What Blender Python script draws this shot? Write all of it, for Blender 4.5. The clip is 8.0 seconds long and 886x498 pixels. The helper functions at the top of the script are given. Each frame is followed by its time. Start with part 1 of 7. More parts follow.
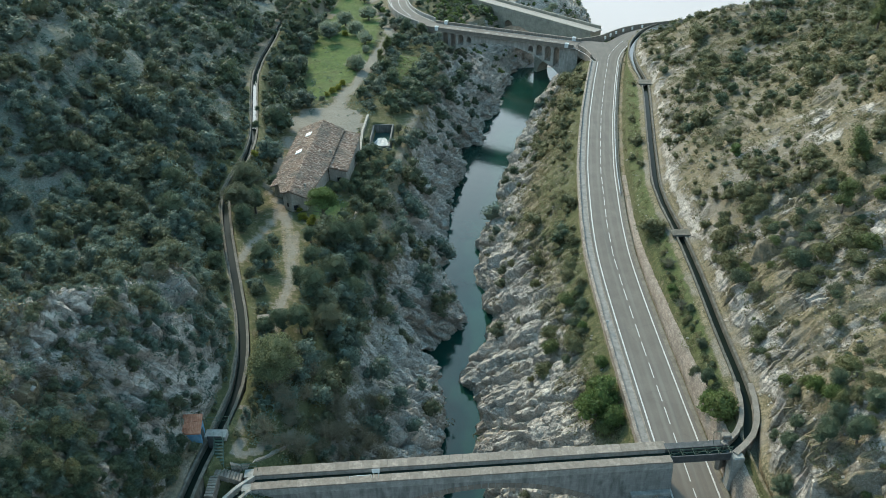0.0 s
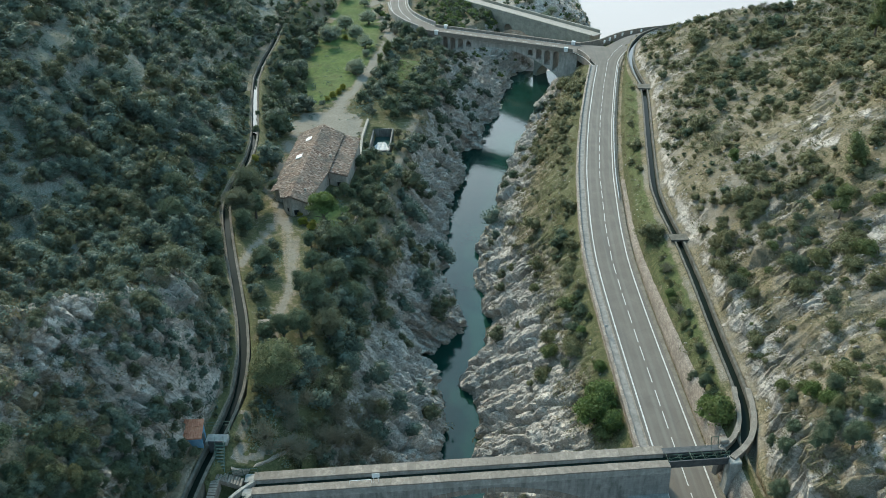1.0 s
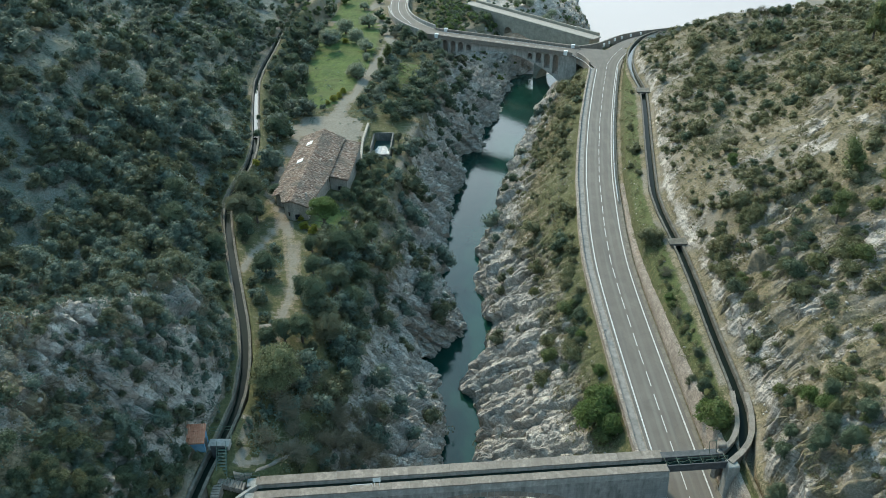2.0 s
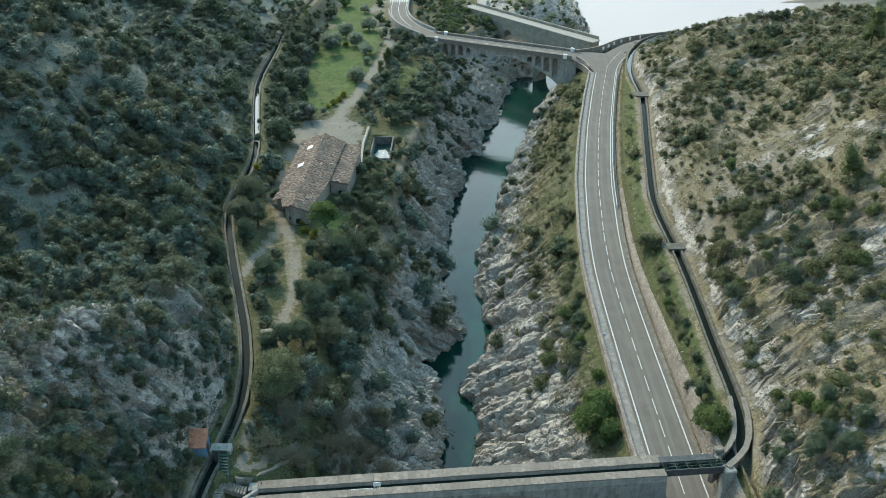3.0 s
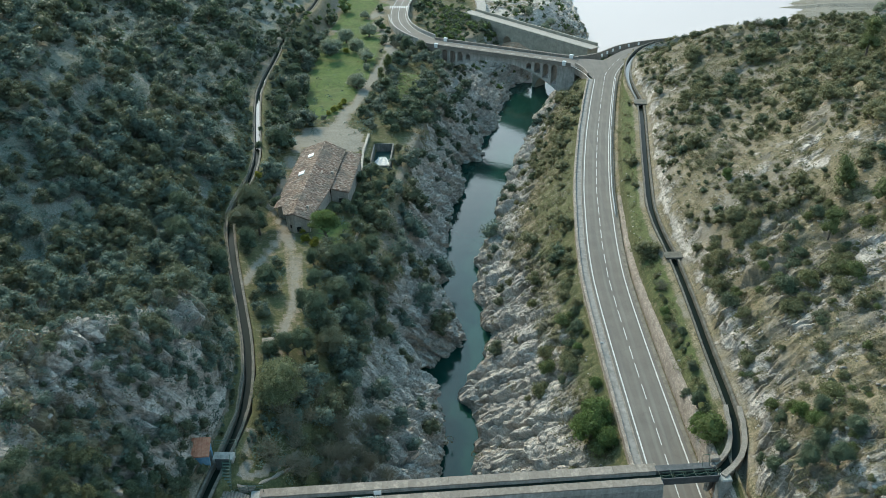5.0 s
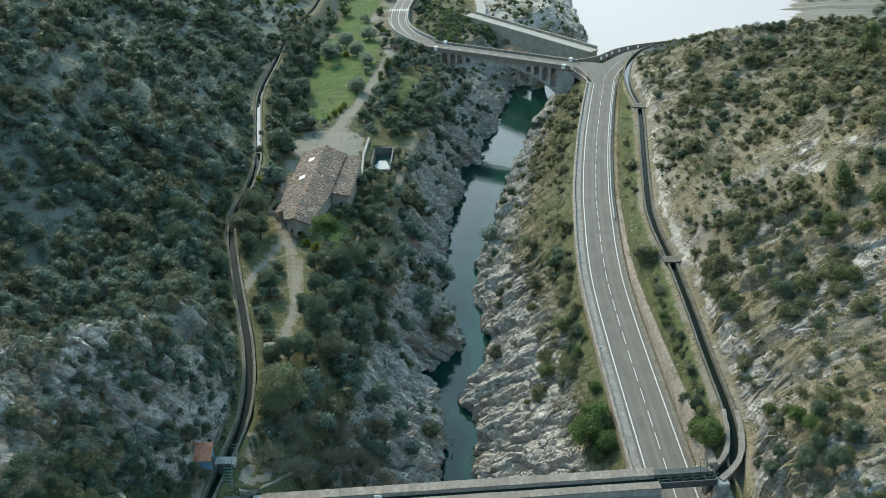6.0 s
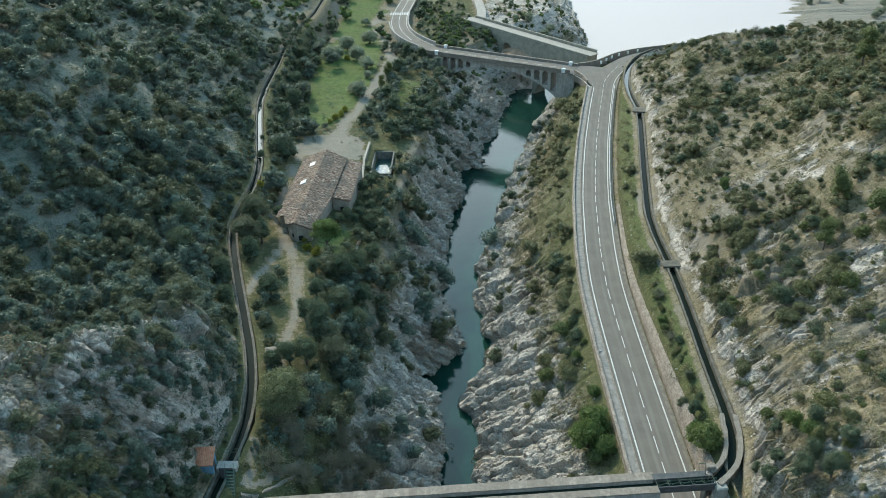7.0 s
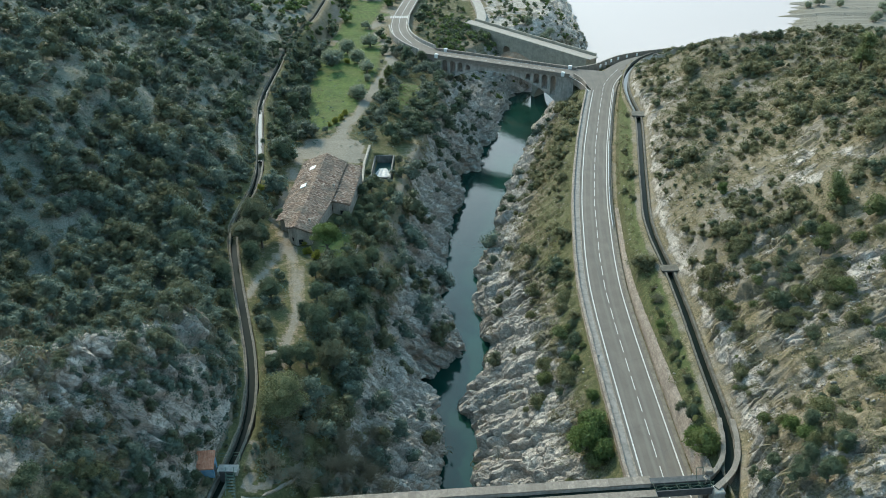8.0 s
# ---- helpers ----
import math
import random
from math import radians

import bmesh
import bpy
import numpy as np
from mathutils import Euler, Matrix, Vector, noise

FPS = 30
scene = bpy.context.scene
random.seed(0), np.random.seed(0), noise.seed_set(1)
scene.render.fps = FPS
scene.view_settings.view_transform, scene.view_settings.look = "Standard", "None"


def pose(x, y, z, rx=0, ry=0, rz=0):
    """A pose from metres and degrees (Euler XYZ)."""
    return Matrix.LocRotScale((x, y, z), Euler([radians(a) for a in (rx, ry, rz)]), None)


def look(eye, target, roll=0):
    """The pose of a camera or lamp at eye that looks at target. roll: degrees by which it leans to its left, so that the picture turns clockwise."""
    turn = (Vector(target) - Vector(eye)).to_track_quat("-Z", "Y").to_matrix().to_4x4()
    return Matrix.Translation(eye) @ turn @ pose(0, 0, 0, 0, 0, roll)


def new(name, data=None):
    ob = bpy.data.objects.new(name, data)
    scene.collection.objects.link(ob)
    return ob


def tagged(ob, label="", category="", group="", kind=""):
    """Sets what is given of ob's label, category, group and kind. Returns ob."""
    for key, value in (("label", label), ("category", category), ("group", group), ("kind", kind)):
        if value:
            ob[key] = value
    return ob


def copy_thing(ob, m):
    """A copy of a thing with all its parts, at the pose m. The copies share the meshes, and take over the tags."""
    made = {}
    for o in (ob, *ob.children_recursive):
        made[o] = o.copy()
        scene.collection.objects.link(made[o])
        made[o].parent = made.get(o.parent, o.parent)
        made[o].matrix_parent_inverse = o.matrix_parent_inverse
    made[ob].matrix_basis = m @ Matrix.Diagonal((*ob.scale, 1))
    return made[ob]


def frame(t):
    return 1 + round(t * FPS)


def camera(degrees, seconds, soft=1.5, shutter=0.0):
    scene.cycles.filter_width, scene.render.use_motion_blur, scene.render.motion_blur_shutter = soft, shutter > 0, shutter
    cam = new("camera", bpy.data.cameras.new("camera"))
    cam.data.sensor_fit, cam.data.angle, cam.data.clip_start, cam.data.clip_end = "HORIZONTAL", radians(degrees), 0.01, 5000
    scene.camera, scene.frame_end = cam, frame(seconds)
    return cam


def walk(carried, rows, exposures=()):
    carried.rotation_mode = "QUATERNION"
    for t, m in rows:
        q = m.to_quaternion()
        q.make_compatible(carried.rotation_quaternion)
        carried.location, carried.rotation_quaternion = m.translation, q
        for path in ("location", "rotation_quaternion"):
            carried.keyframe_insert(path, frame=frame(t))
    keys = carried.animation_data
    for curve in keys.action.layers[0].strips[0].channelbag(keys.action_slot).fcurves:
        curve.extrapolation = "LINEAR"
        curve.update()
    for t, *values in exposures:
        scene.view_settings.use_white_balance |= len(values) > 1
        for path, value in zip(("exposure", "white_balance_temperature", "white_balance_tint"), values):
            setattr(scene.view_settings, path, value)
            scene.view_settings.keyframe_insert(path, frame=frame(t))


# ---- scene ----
cam = camera(60.0, 8.0, soft=0.5)
PATH = [
    (0, (-0.406, -0.276, 64.28), (-0.454, 1.417, 63.216), -1.1),
    (0.5, (-0.36, -0.437, 64.615), (-0.408, 1.257, 63.552), -1.1),
    (1, (-0.319, -0.562, 65.037), (-0.367, 1.133, 63.977), -1.1),
    (1.5, (-0.27, -0.708, 65.431), (-0.319, 0.988, 64.372), -1.2),
    (3, (-0.293, -1.168, 66.869), (-0.341, 0.529, 65.812), -1.1),
    (3.5, (-0.292, -1.281, 67.257), (-0.339, 0.416, 66.2), -1.1),
    (4, (-0.316, -1.407, 67.661), (-0.363, 0.292, 66.605), -1.1),
    (4.5, (-0.316, -1.532, 68.039), (-0.362, 0.167, 66.985), -1.0),
    (6, (-0.226, -1.948, 69.491), (-0.273, -0.248, 68.438), -1.1),
    (6.5, (-0.197, -2.12, 69.856), (-0.244, -0.419, 68.805), -1.1),
    (7, (-0.19, -2.292, 70.27), (-0.238, -0.59, 69.221), -1.1),
    (7.5, (-0.153, -2.445, 70.662), (-0.2, -0.742, 69.614), -1.0),
    (8, (-0.149, -2.587, 70.993), (-0.196, -0.883, 69.947), -1.0),
]
walk(cam, [(t, look(eye, target, roll)) for t, eye, target, roll in PATH], [(0, -0.01, 5360, -6), (8, -0.01, 5360, -6)])

# ---- world, sun and exposure ----
SUN_AZ, SUN_EL = 331.0, 38.0          # compass bearing of the sun (0 = straight ahead) and its height
world = bpy.data.worlds.new("sky")
scene.world = world
world.use_nodes = True
wn = world.node_tree
sky = wn.nodes.new("ShaderNodeTexSky")
sky.sky_type = "NISHITA"
sky.sun_disc = False
sky.sun_elevation = radians(SUN_EL)
sky.sun_rotation = radians(SUN_AZ)
sky.dust_density = 3.5
sky.air_density = 1.0
# haze light added to the sky, brightest part-way up, to brighten water and shade
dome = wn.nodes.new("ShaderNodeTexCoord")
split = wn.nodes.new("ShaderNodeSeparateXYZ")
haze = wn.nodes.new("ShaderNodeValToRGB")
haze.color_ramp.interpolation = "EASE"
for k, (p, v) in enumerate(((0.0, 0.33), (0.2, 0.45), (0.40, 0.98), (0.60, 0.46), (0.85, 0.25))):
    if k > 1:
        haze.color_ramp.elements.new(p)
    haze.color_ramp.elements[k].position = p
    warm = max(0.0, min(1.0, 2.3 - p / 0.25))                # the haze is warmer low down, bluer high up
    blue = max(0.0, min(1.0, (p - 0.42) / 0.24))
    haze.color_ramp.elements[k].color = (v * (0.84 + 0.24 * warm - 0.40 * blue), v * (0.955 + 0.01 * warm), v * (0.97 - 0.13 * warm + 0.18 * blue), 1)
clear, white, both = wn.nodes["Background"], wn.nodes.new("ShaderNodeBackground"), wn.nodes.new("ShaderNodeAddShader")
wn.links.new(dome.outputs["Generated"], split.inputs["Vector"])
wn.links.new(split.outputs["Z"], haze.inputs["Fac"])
wn.links.new(sky.outputs["Color"], clear.inputs["Color"])
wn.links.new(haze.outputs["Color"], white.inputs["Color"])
SUN_DIR = Vector((math.sin(radians(SUN_AZ)) * math.cos(radians(SUN_EL)), math.cos(radians(SUN_AZ)) * math.cos(radians(SUN_EL)), math.sin(radians(SUN_EL))))
# haze strengthened towards the sun, for a brighter reflection in the river
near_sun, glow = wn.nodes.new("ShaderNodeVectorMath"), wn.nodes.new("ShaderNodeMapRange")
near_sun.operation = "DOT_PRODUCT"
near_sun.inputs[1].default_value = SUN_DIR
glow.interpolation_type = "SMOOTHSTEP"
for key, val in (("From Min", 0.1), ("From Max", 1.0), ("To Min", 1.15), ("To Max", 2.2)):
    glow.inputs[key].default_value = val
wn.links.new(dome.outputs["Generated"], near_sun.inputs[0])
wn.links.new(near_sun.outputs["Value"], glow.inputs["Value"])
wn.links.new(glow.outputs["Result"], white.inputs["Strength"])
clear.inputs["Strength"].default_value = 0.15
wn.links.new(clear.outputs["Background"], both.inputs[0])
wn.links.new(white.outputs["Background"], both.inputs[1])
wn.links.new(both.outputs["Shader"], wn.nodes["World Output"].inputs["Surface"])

sun = new("sun", bpy.data.lights.new("sun", "SUN"))
sun.data.energy = 4.1
sun.data.angle = radians(1.5)
sun.data.color = (1.0, 0.715, 0.465)
sun.matrix_world = look(SUN_DIR * 400, (0, 0, 0))

# ---- numeric noise, used for relief and scatter ----
def hash3(ix, iy, iz, seed):
    h = (ix.astype(np.int64) * 374761393 + iy.astype(np.int64) * 668265263 + iz.astype(np.int64) * 1274126177 + seed * 974711) & 0xFFFFFFFF
    h = ((h ^ (h >> 13)) * 1274126177) & 0xFFFFFFFF
    h = ((h ^ (h >> 16)) * 2246822519) & 0xFFFFFFFF
    return (h ^ (h >> 15)) & 0xFFFF


def rnd3(ix, iy, iz, seed):
    return hash3(ix, iy, iz, seed) / 65535.0


def vnoise(p, scale, seed=0):
    """Smooth value noise in -1..1 at points p (n, 3)."""
    q = p / scale
    i = np.floor(q).astype(np.int64)
    f = q - i
    u = f * f * f * (f * (f * 6 - 15) + 10)
    out = np.zeros(len(p))
    for dx in (0, 1):
        wx = u[:, 0] if dx else 1 - u[:, 0]
        for dy in (0, 1):
            wy = u[:, 1] if dy else 1 - u[:, 1]
            for dz in (0, 1):
                wz = u[:, 2] if dz else 1 - u[:, 2]
                out += wx * wy * wz * rnd3(i[:, 0] + dx, i[:, 1] + dy, i[:, 2] + dz, seed)
    return out * 2 - 1


def fbm(p, scale, octaves=4, seed=0, gain=0.5):
    total, amp, norm = np.zeros(len(p)), 1.0, 0.0
    for k in range(octaves):
        total += amp * vnoise(p, scale / 2 ** k, seed + 17 * k)
        norm += amp
        amp *= gain
    return total / norm


def cells(p, scale, seed=0):
    """Nearest and second nearest distance to scattered cell points, and the nearest cell's random value."""
    q = p / scale
    i = np.floor(q).astype(np.int64)
    f1, f2, val = np.full(len(p), 9.0), np.full(len(p), 9.0), np.zeros(len(p))
    for dx in (-1, 0, 1):
        for dy in (-1, 0, 1):
            for dz in (-1, 0, 1):
                cx, cy, cz = i[:, 0] + dx, i[:, 1] + dy, i[:, 2] + dz
                d = np.sqrt((cx + rnd3(cx, cy, cz, seed) - q[:, 0]) ** 2 + (cy + rnd3(cx, cy, cz, seed + 1) - q[:, 1]) ** 2 + (cz + rnd3(cx, cy, cz, seed + 2) - q[:, 2]) ** 2)
                near = d < f1
                f2 = np.where(near, f1, np.minimum(f2, d))
                val = np.where(near, rnd3(cx, cy, cz, seed + 3), val)
                f1 = np.where(near, d, f1)
    return f1, f2, val


def smoothstep(a, b, v):
    t = np.clip((v - a) / (b - a), 0, 1)
    return t * t * (3 - 2 * t)


# ---- plan: lines of the valley, as x against y ----
WATER = -25.5
ROAD_Z = -5.0


def line(*pairs):
    a = np.array(pairs, float)
    return lambda y: np.interp(y, a[:, 0], a[:, 1])


canal_r = line((-300, 60), (20, 34), (52, 31), (58, 31), (63, 32.4), (67, 33.6), (71, 33.9), (82, 34.1), (92, 34.6), (106.5, 34.9), (116, 34.5), (125, 34.9), (132, 36.1),
               (142, 37.7), (152.5, 39.5), (164, 41.5), (173, 43), (178.4, 43.6), (187.5, 43.4), (198, 44.2), (207, 46.3), (210.4, 47.5), (217.5, 50.7), (222.2, 54.4), (225, 58), (230, 66), (260, 90), (330, 190), (1500, 500))
canal_l = line((-300, -40), (20, -29.5), (52, -28.5), (56, -28.4), (61, -27.6), (67.6, -27.1), (75, -28.2), (82, -30.1), (91.5, -33.4), (101, -36.7), (112, -40.2), (118, -41.5), (124.4, -41.6),
               (134, -41.3), (142, -42.2), (154, -44.8), (168, -48), (179.4, -50.3), (192, -51.3), (204, -51.6), (223, -52.7), (241.5, -52.6), (262, -50.2), (290, -50.2), (320, -54), (1500, -160))
road_c = line((-300, 38), (20, 27), (58, 25.6), (68, 25.35), (86, 24.95), (98, 24.8), (108, 24.85), (119.3, 25.6), (139.4, 27.7), (153.5, 29.8), (169.3, 32.45), (190.5, 36.6), (211, 41), (218, 43.8), (224.5, 47.2), (230.5, 52), (235, 58), (238.5, 66), (260, 92), (330, 180), (1500, 470))
bank_l = line((-300, -14), (60, -3.6), (84, -3.3), (92, -3.2), (97, -3.6), (102, -6.6), (107.5, -6.9), (110, -4.2), (113.5, 0.4), (119, 0.5), (124.7, -2.0), (131, -3.9), (142, -4.3), (152, -3.1), (161, -2.3),
              (170, -2.0), (175, 1.1), (181, 1.0), (189, -0.1), (195, 0.2), (198.5, 6.6), (204, 6.2), (214, 6.8), (221, 12.6), (227, 12.2), (237, 14.0), (246, 16.4), (256, 18), (268, 26), (290, 42), (314, 53), (395, 54), (440, 20), (1500, -60))
bank_r = line((-300, -8), (60, 2), (85, 1.9), (91, 2), (96.4, 1.2), (99, -0.1), (103, -0.3), (109, 2.8), (113, 4.2), (118, 4.9), (121, 3.8), (127, 3.4), (130, 1.9), (140, 2.6), (149.3, 3.8), (158, 8.1), (171.6, 8.7), (181, 11.1), (187, 12.2),
              (199, 14.8), (208, 17.6), (217, 19.6), (228, 22.8), (238.6, 26.9), (247, 30), (256, 42), (266, 80), (300, 170), (395, 230), (440, 120), (1500, 80))
rim_l = line((-300, -26), (40, -17), (75, -16), (95, -16.2), (108, -15.2), (118, -14.6), (132, -14.5), (158, -12.5), (172, -10.5), (200, -6.5), (222, -6), (230, -9), (243, -9), (249, -5), (256, 0), (290, 20), (314, 36), (395, 36), (1500, -80))

# heights along those lines
terrace_z = line((-300, 0), (50, 0.0), (85, 0.8), (105, 0.2), (130, -1.4), (160, -3.2), (200, -4.6), (240, -4.4), (300, -4.0), (1500, 10))
rim_z = line((-300, -6), (70, -5.6), (95, -7.5), (118, -7.5), (135, -7.0), (170, -6.5), (200, -6.5), (235, -6), (256, -9), (290, -10), (395, -14), (1500, 5))
hill_l = [  # distance uphill of the left canal, then height against y
    (3.5, line((30, 8.5), (50, 9), (57, 9.5), (62, 10), (70, 11), (78, 11.5), (84, 6.5), (89, 4.8), (126, 4.8), (180, 4.6), (240, 4), (320, 3))),
    (8, line((30, 15), (50, 15), (57, 14.5), (62, 17.5), (70, 16.0), (77, 14), (83, 9.5), (89, 7), (96, 7), (126, 8.5), (180, 7.8), (240, 6), (320, 4))),
    (12, line((30, 19.5), (50, 19), (57, 20.5), (62, 20.6), (65, 19), (70, 15), (76, 12), (82, 9), (88, 8), (96, 8.2), (106, 9.5), (116, 11.5), (145, 11.5), (180, 10.5), (240, 8), (320, 5))),
    (18, line((30, 25), (57, 23), (60, 21), (63, 17.5), (70, 14), (76, 12), (82, 9.5), (88, 8.5), (96, 9), (106, 12), (116, 15), (145, 15), (180, 13.5), (240, 11), (320, 7))),
    (27, line((30, 31), (57, 28), (63, 21), (70, 17), (77, 13.5), (82, 11.5), (88, 11.5), (96, 15.5), (106, 19.5), (116, 25), (145, 23.5), (180, 19), (240, 15), (320, 9))),
    (36, line((30, 37), (57, 34), (63, 27), (70, 22), (77, 19), (82, 17.5), (88, 18), (96, 21.5), (106, 26), (116, 30), (145, 29), (180, 25), (240, 19), (320, 12))),
    (60, line((30, 52), (63, 50), (77, 40), (88, 36), (106, 44), (145, 44), (180, 39), (240, 30), (320, 18))),
    (130, line((30, 85), (88, 75), (145, 80), (240, 60), (320, 34), (500, 40))),
    (500, line((-300, 120), (145, 140), (320, 90), (600, 80), (1500, 120)))]
hill_r = [
    (1.2, line((20, 5), (55, 5.5), (60, 4), (66, 3.6), (80, 2.8), (95, 2.2), (165, 2.2), (190, 2), (206, 1.2), (216, 0), (228, -2.5), (238, -6), (248, -13), (262, -28))),
    (6, line((20, 10), (55, 10), (66, 8.5), (80, 8.5), (95, 7.6), (110, 8), (126, 7), (140, 5.8), (165, 5), (190, 4.6), (205, 3), (214, 1), (228, -3.5), (238, -7), (248, -15), (262, -29))),
    (13, line((20, 14), (66, 12.5), (80, 12), (110, 11.2), (126, 9), (140, 7.8), (165, 7.2), (190, 7.4), (202, 7.2), (209, 4.5), (216, 0), (228, -5), (238, -9), (250, -20), (262, -29))),
    (22, line((20, 18), (66, 17.5), (95, 18.5), (110, 18), (126, 15), (140, 12), (165, 9.4), (185, 10), (201, 10.6), (208, 7.5), (216, 0), (228, -8), (240, -14), (252, -25), (262, -29))),
    (33, line((20, 23), (80, 24), (110, 24), (126, 22.5), (140, 19.5), (165, 13), (185, 12), (201, 12), (208, 8.5), (216, 0), (228, -16), (245, -28), (260, -29))),
    (45, line((20, 28), (95, 27), (126, 24.5), (140, 21.5), (165, 16.5), (185, 13.5), (201, 13), (208, 9), (217, 0), (228, -16), (245, -29))),
    (80, line((20, 42), (95, 38), (126, 34), (145, 28), (165, 22), (185, 16.5), (201, 14), (210, 8), (225, -14), (245, -29))),
    (200, line((-300, 70), (95, 68), (140, 52), (185, 26), (215, 0), (240, -26), (270, -30))),
    (500, line((-300, 110), (95, 100), (200, 50), (260, -10), (330, -24), (600, 10), (1500, 90)))]


def profile(y):
    """Cross-section at each y: columns of x and of z, from the left hill to the right hill."""
    one = np.ones_like(y)
    cl, cr, rc = canal_l(y), canal_r(y), road_c(y)
    bl, br, rl = bank_l(y), bank_r(y), rim_l(y)
    tz, rz = terrace_z(y), rim_z(y)
    cols = []
    for d, h in reversed(hill_l):
        cols.append((cl - 1.9 - d, h(y)))
    cols += [(cl - 1.9, 2.4 * one), (cl - 0.90, 2.15 * one), (cl - 0.77, 0.6 * one), (cl + 0.80, 0.6 * one), (cl + 0.94, 1.9 * one), (cl + 2.0, 1.5 * one), (cl + 5.0, tz)]
    flat = 0.45 * tz + 0.55 * rz + 1.2
    flat = flat + (tz - 0.5 - flat) * smoothstep(76, 88, y) * (1 - smoothstep(168, 185, y))
    cols += [(0.5 * (cl + 5.0) + 0.5 * rl, flat), (rl, rz)]
    steep = smoothstep(97, 112, y)               # the near left bank is a rounded shoulder over a steep foot
    for f, g, g_near in ((0.68, 0.32, 0.23), (0.36, 0.58, 0.42), (0.13, 0.80, 0.62), (0.05, 0.93, 0.80)):
        cols.append((bl + (rl - bl) * f, rz + (WATER - rz) * (g_near + (g - g_near) * steep)))
    cols += [(bl, (WATER - 0.6) * one), (bl + 0.25 * (br - bl), (WATER - 3.5) * one), (br - 0.25 * (br - bl), (WATER - 3.5) * one), (br, (WATER - 0.6) * one)]
    xp = rc - 5.2
    pz = -5.9 * one - 24.0 * np.clip((y - 247) / 12, 0, 1)
    for f, g in ((0.05, 0.90), (0.13, 0.80), (0.28, 0.72), (0.52, 0.44), (0.78, 0.15), (1.0, 0.0)):
        cols.append((br + (xp - br) * f, pz + (WATER - pz) * g))
    low = np.clip((y - 247) / 14, 0, 1) * -26.0
    wall = np.interp(y, [40, 60, 80, 104, 122, 140, 200], [3.6, 3.6, 2.5, 1.2, 0.3, 0.1, 0.1])   # height of the retaining wall
    cols += [(rc - 4.7, -5.3 + low), (rc + 3.6, -5.3 + low), (rc + 4.0, ROAD_Z - 0.25 + low), (rc + 4.55 + 0.16 * wall, ROAD_Z + wall - 0.12 + low)]
    fall = low + np.clip((y - 236) / 12, 0, 1) * -8.0 - 5.0 * smoothstep(222, 232, y)
    verge = np.minimum(cr - 2.2, np.maximum(rc + 5.2, cr - 4.5))
    top = np.where((y > 61) & (y < 216), -0.9, ROAD_Z + wall)
    cols += [(np.maximum(verge, rc + 4.9 + 0.16 * wall), np.maximum(ROAD_Z + wall, -2.2) + low), (np.maximum(cr - 1.6, rc + 5.1 + 0.16 * wall), -0.6 + fall), (np.maximum(cr - 0.92, rc + 5.2 + 0.16 * wall), -0.35 + fall), (np.maximum(cr - 0.78, rc + 5.3 + 0.16 * wall), -1.6 + fall),
             (np.maximum(cr + 0.80, rc + 5.6), -1.6 + fall), (np.maximum(cr + 0.94, rc + 5.7), -0.2 + fall), (np.maximum(cr + 1.5, rc + 5.9), 0.2 + fall)]
    for d, h in hill_r:
        cols.append((cr + 1.5 + d, h(y)))
    xs, zs = np.array([c[0] for c in cols]), np.array([c[1] * one for c in cols])
    xs = np.maximum.accumulate(xs, axis=0) + 0.002 * np.arange(len(xs))[:, None]
    zs = np.maximum(zs, -30 + 0.16 * np.maximum(y - 425, 0))                       # the far end of the lake
    beach = smoothstep(134, 146, xs) * smoothstep(316, 328, y) * (1 - smoothstep(376, 392, y - 0.3 * (xs - 150)))
    return xs, np.maximum(zs, -30 + 5.6 * beach)


COUNTS = [6, 8, 20, 32, 32, 26, 18, 16, 10, 4, 2, 2, 4, 2, 4, 8, 20, 20, 24, 26, 18, 10, 6, 2, 2, 2, 6, 10, 14, 30, 26, 18, 3, 6, 2, 4, 6, 6, 2, 2, 3, 2, 2, 6, 14, 18, 18, 18, 16, 20, 16, 8]


def steps(*spans):
    out = []
    for a, b, d in spans:
        out += list(np.arange(a, b, d))
    return np.array(out)


ROWS_Y = steps((-300, -20, 20), (-20, 30, 4), (30, 46, 1.0), (46, 126, 0.22), (126, 200, 0.45), (200, 262, 0.9), (262, 340, 2.5), (340, 400, 3), (400, 520, 8), (520, 1500, 70))


def terrain_grid():
    px, pz = profile(ROWS_Y)
    xs, zs, seg = [], [], []
    for k in range(len(px) - 1):
        c = COUNTS[k]
        for j in range(c):
            f = j / c
            xs.append(px[k] * (1 - f) + px[k + 1] * f)
            zs.append(pz[k] * (1 - f) + pz[k + 1] * f)
            seg.append(k + f)
    xs.append(px[-1]), zs.append(pz[-1]), seg.append(len(px) - 1)
    return np.array(xs), np.array(zs), np.array(seg)


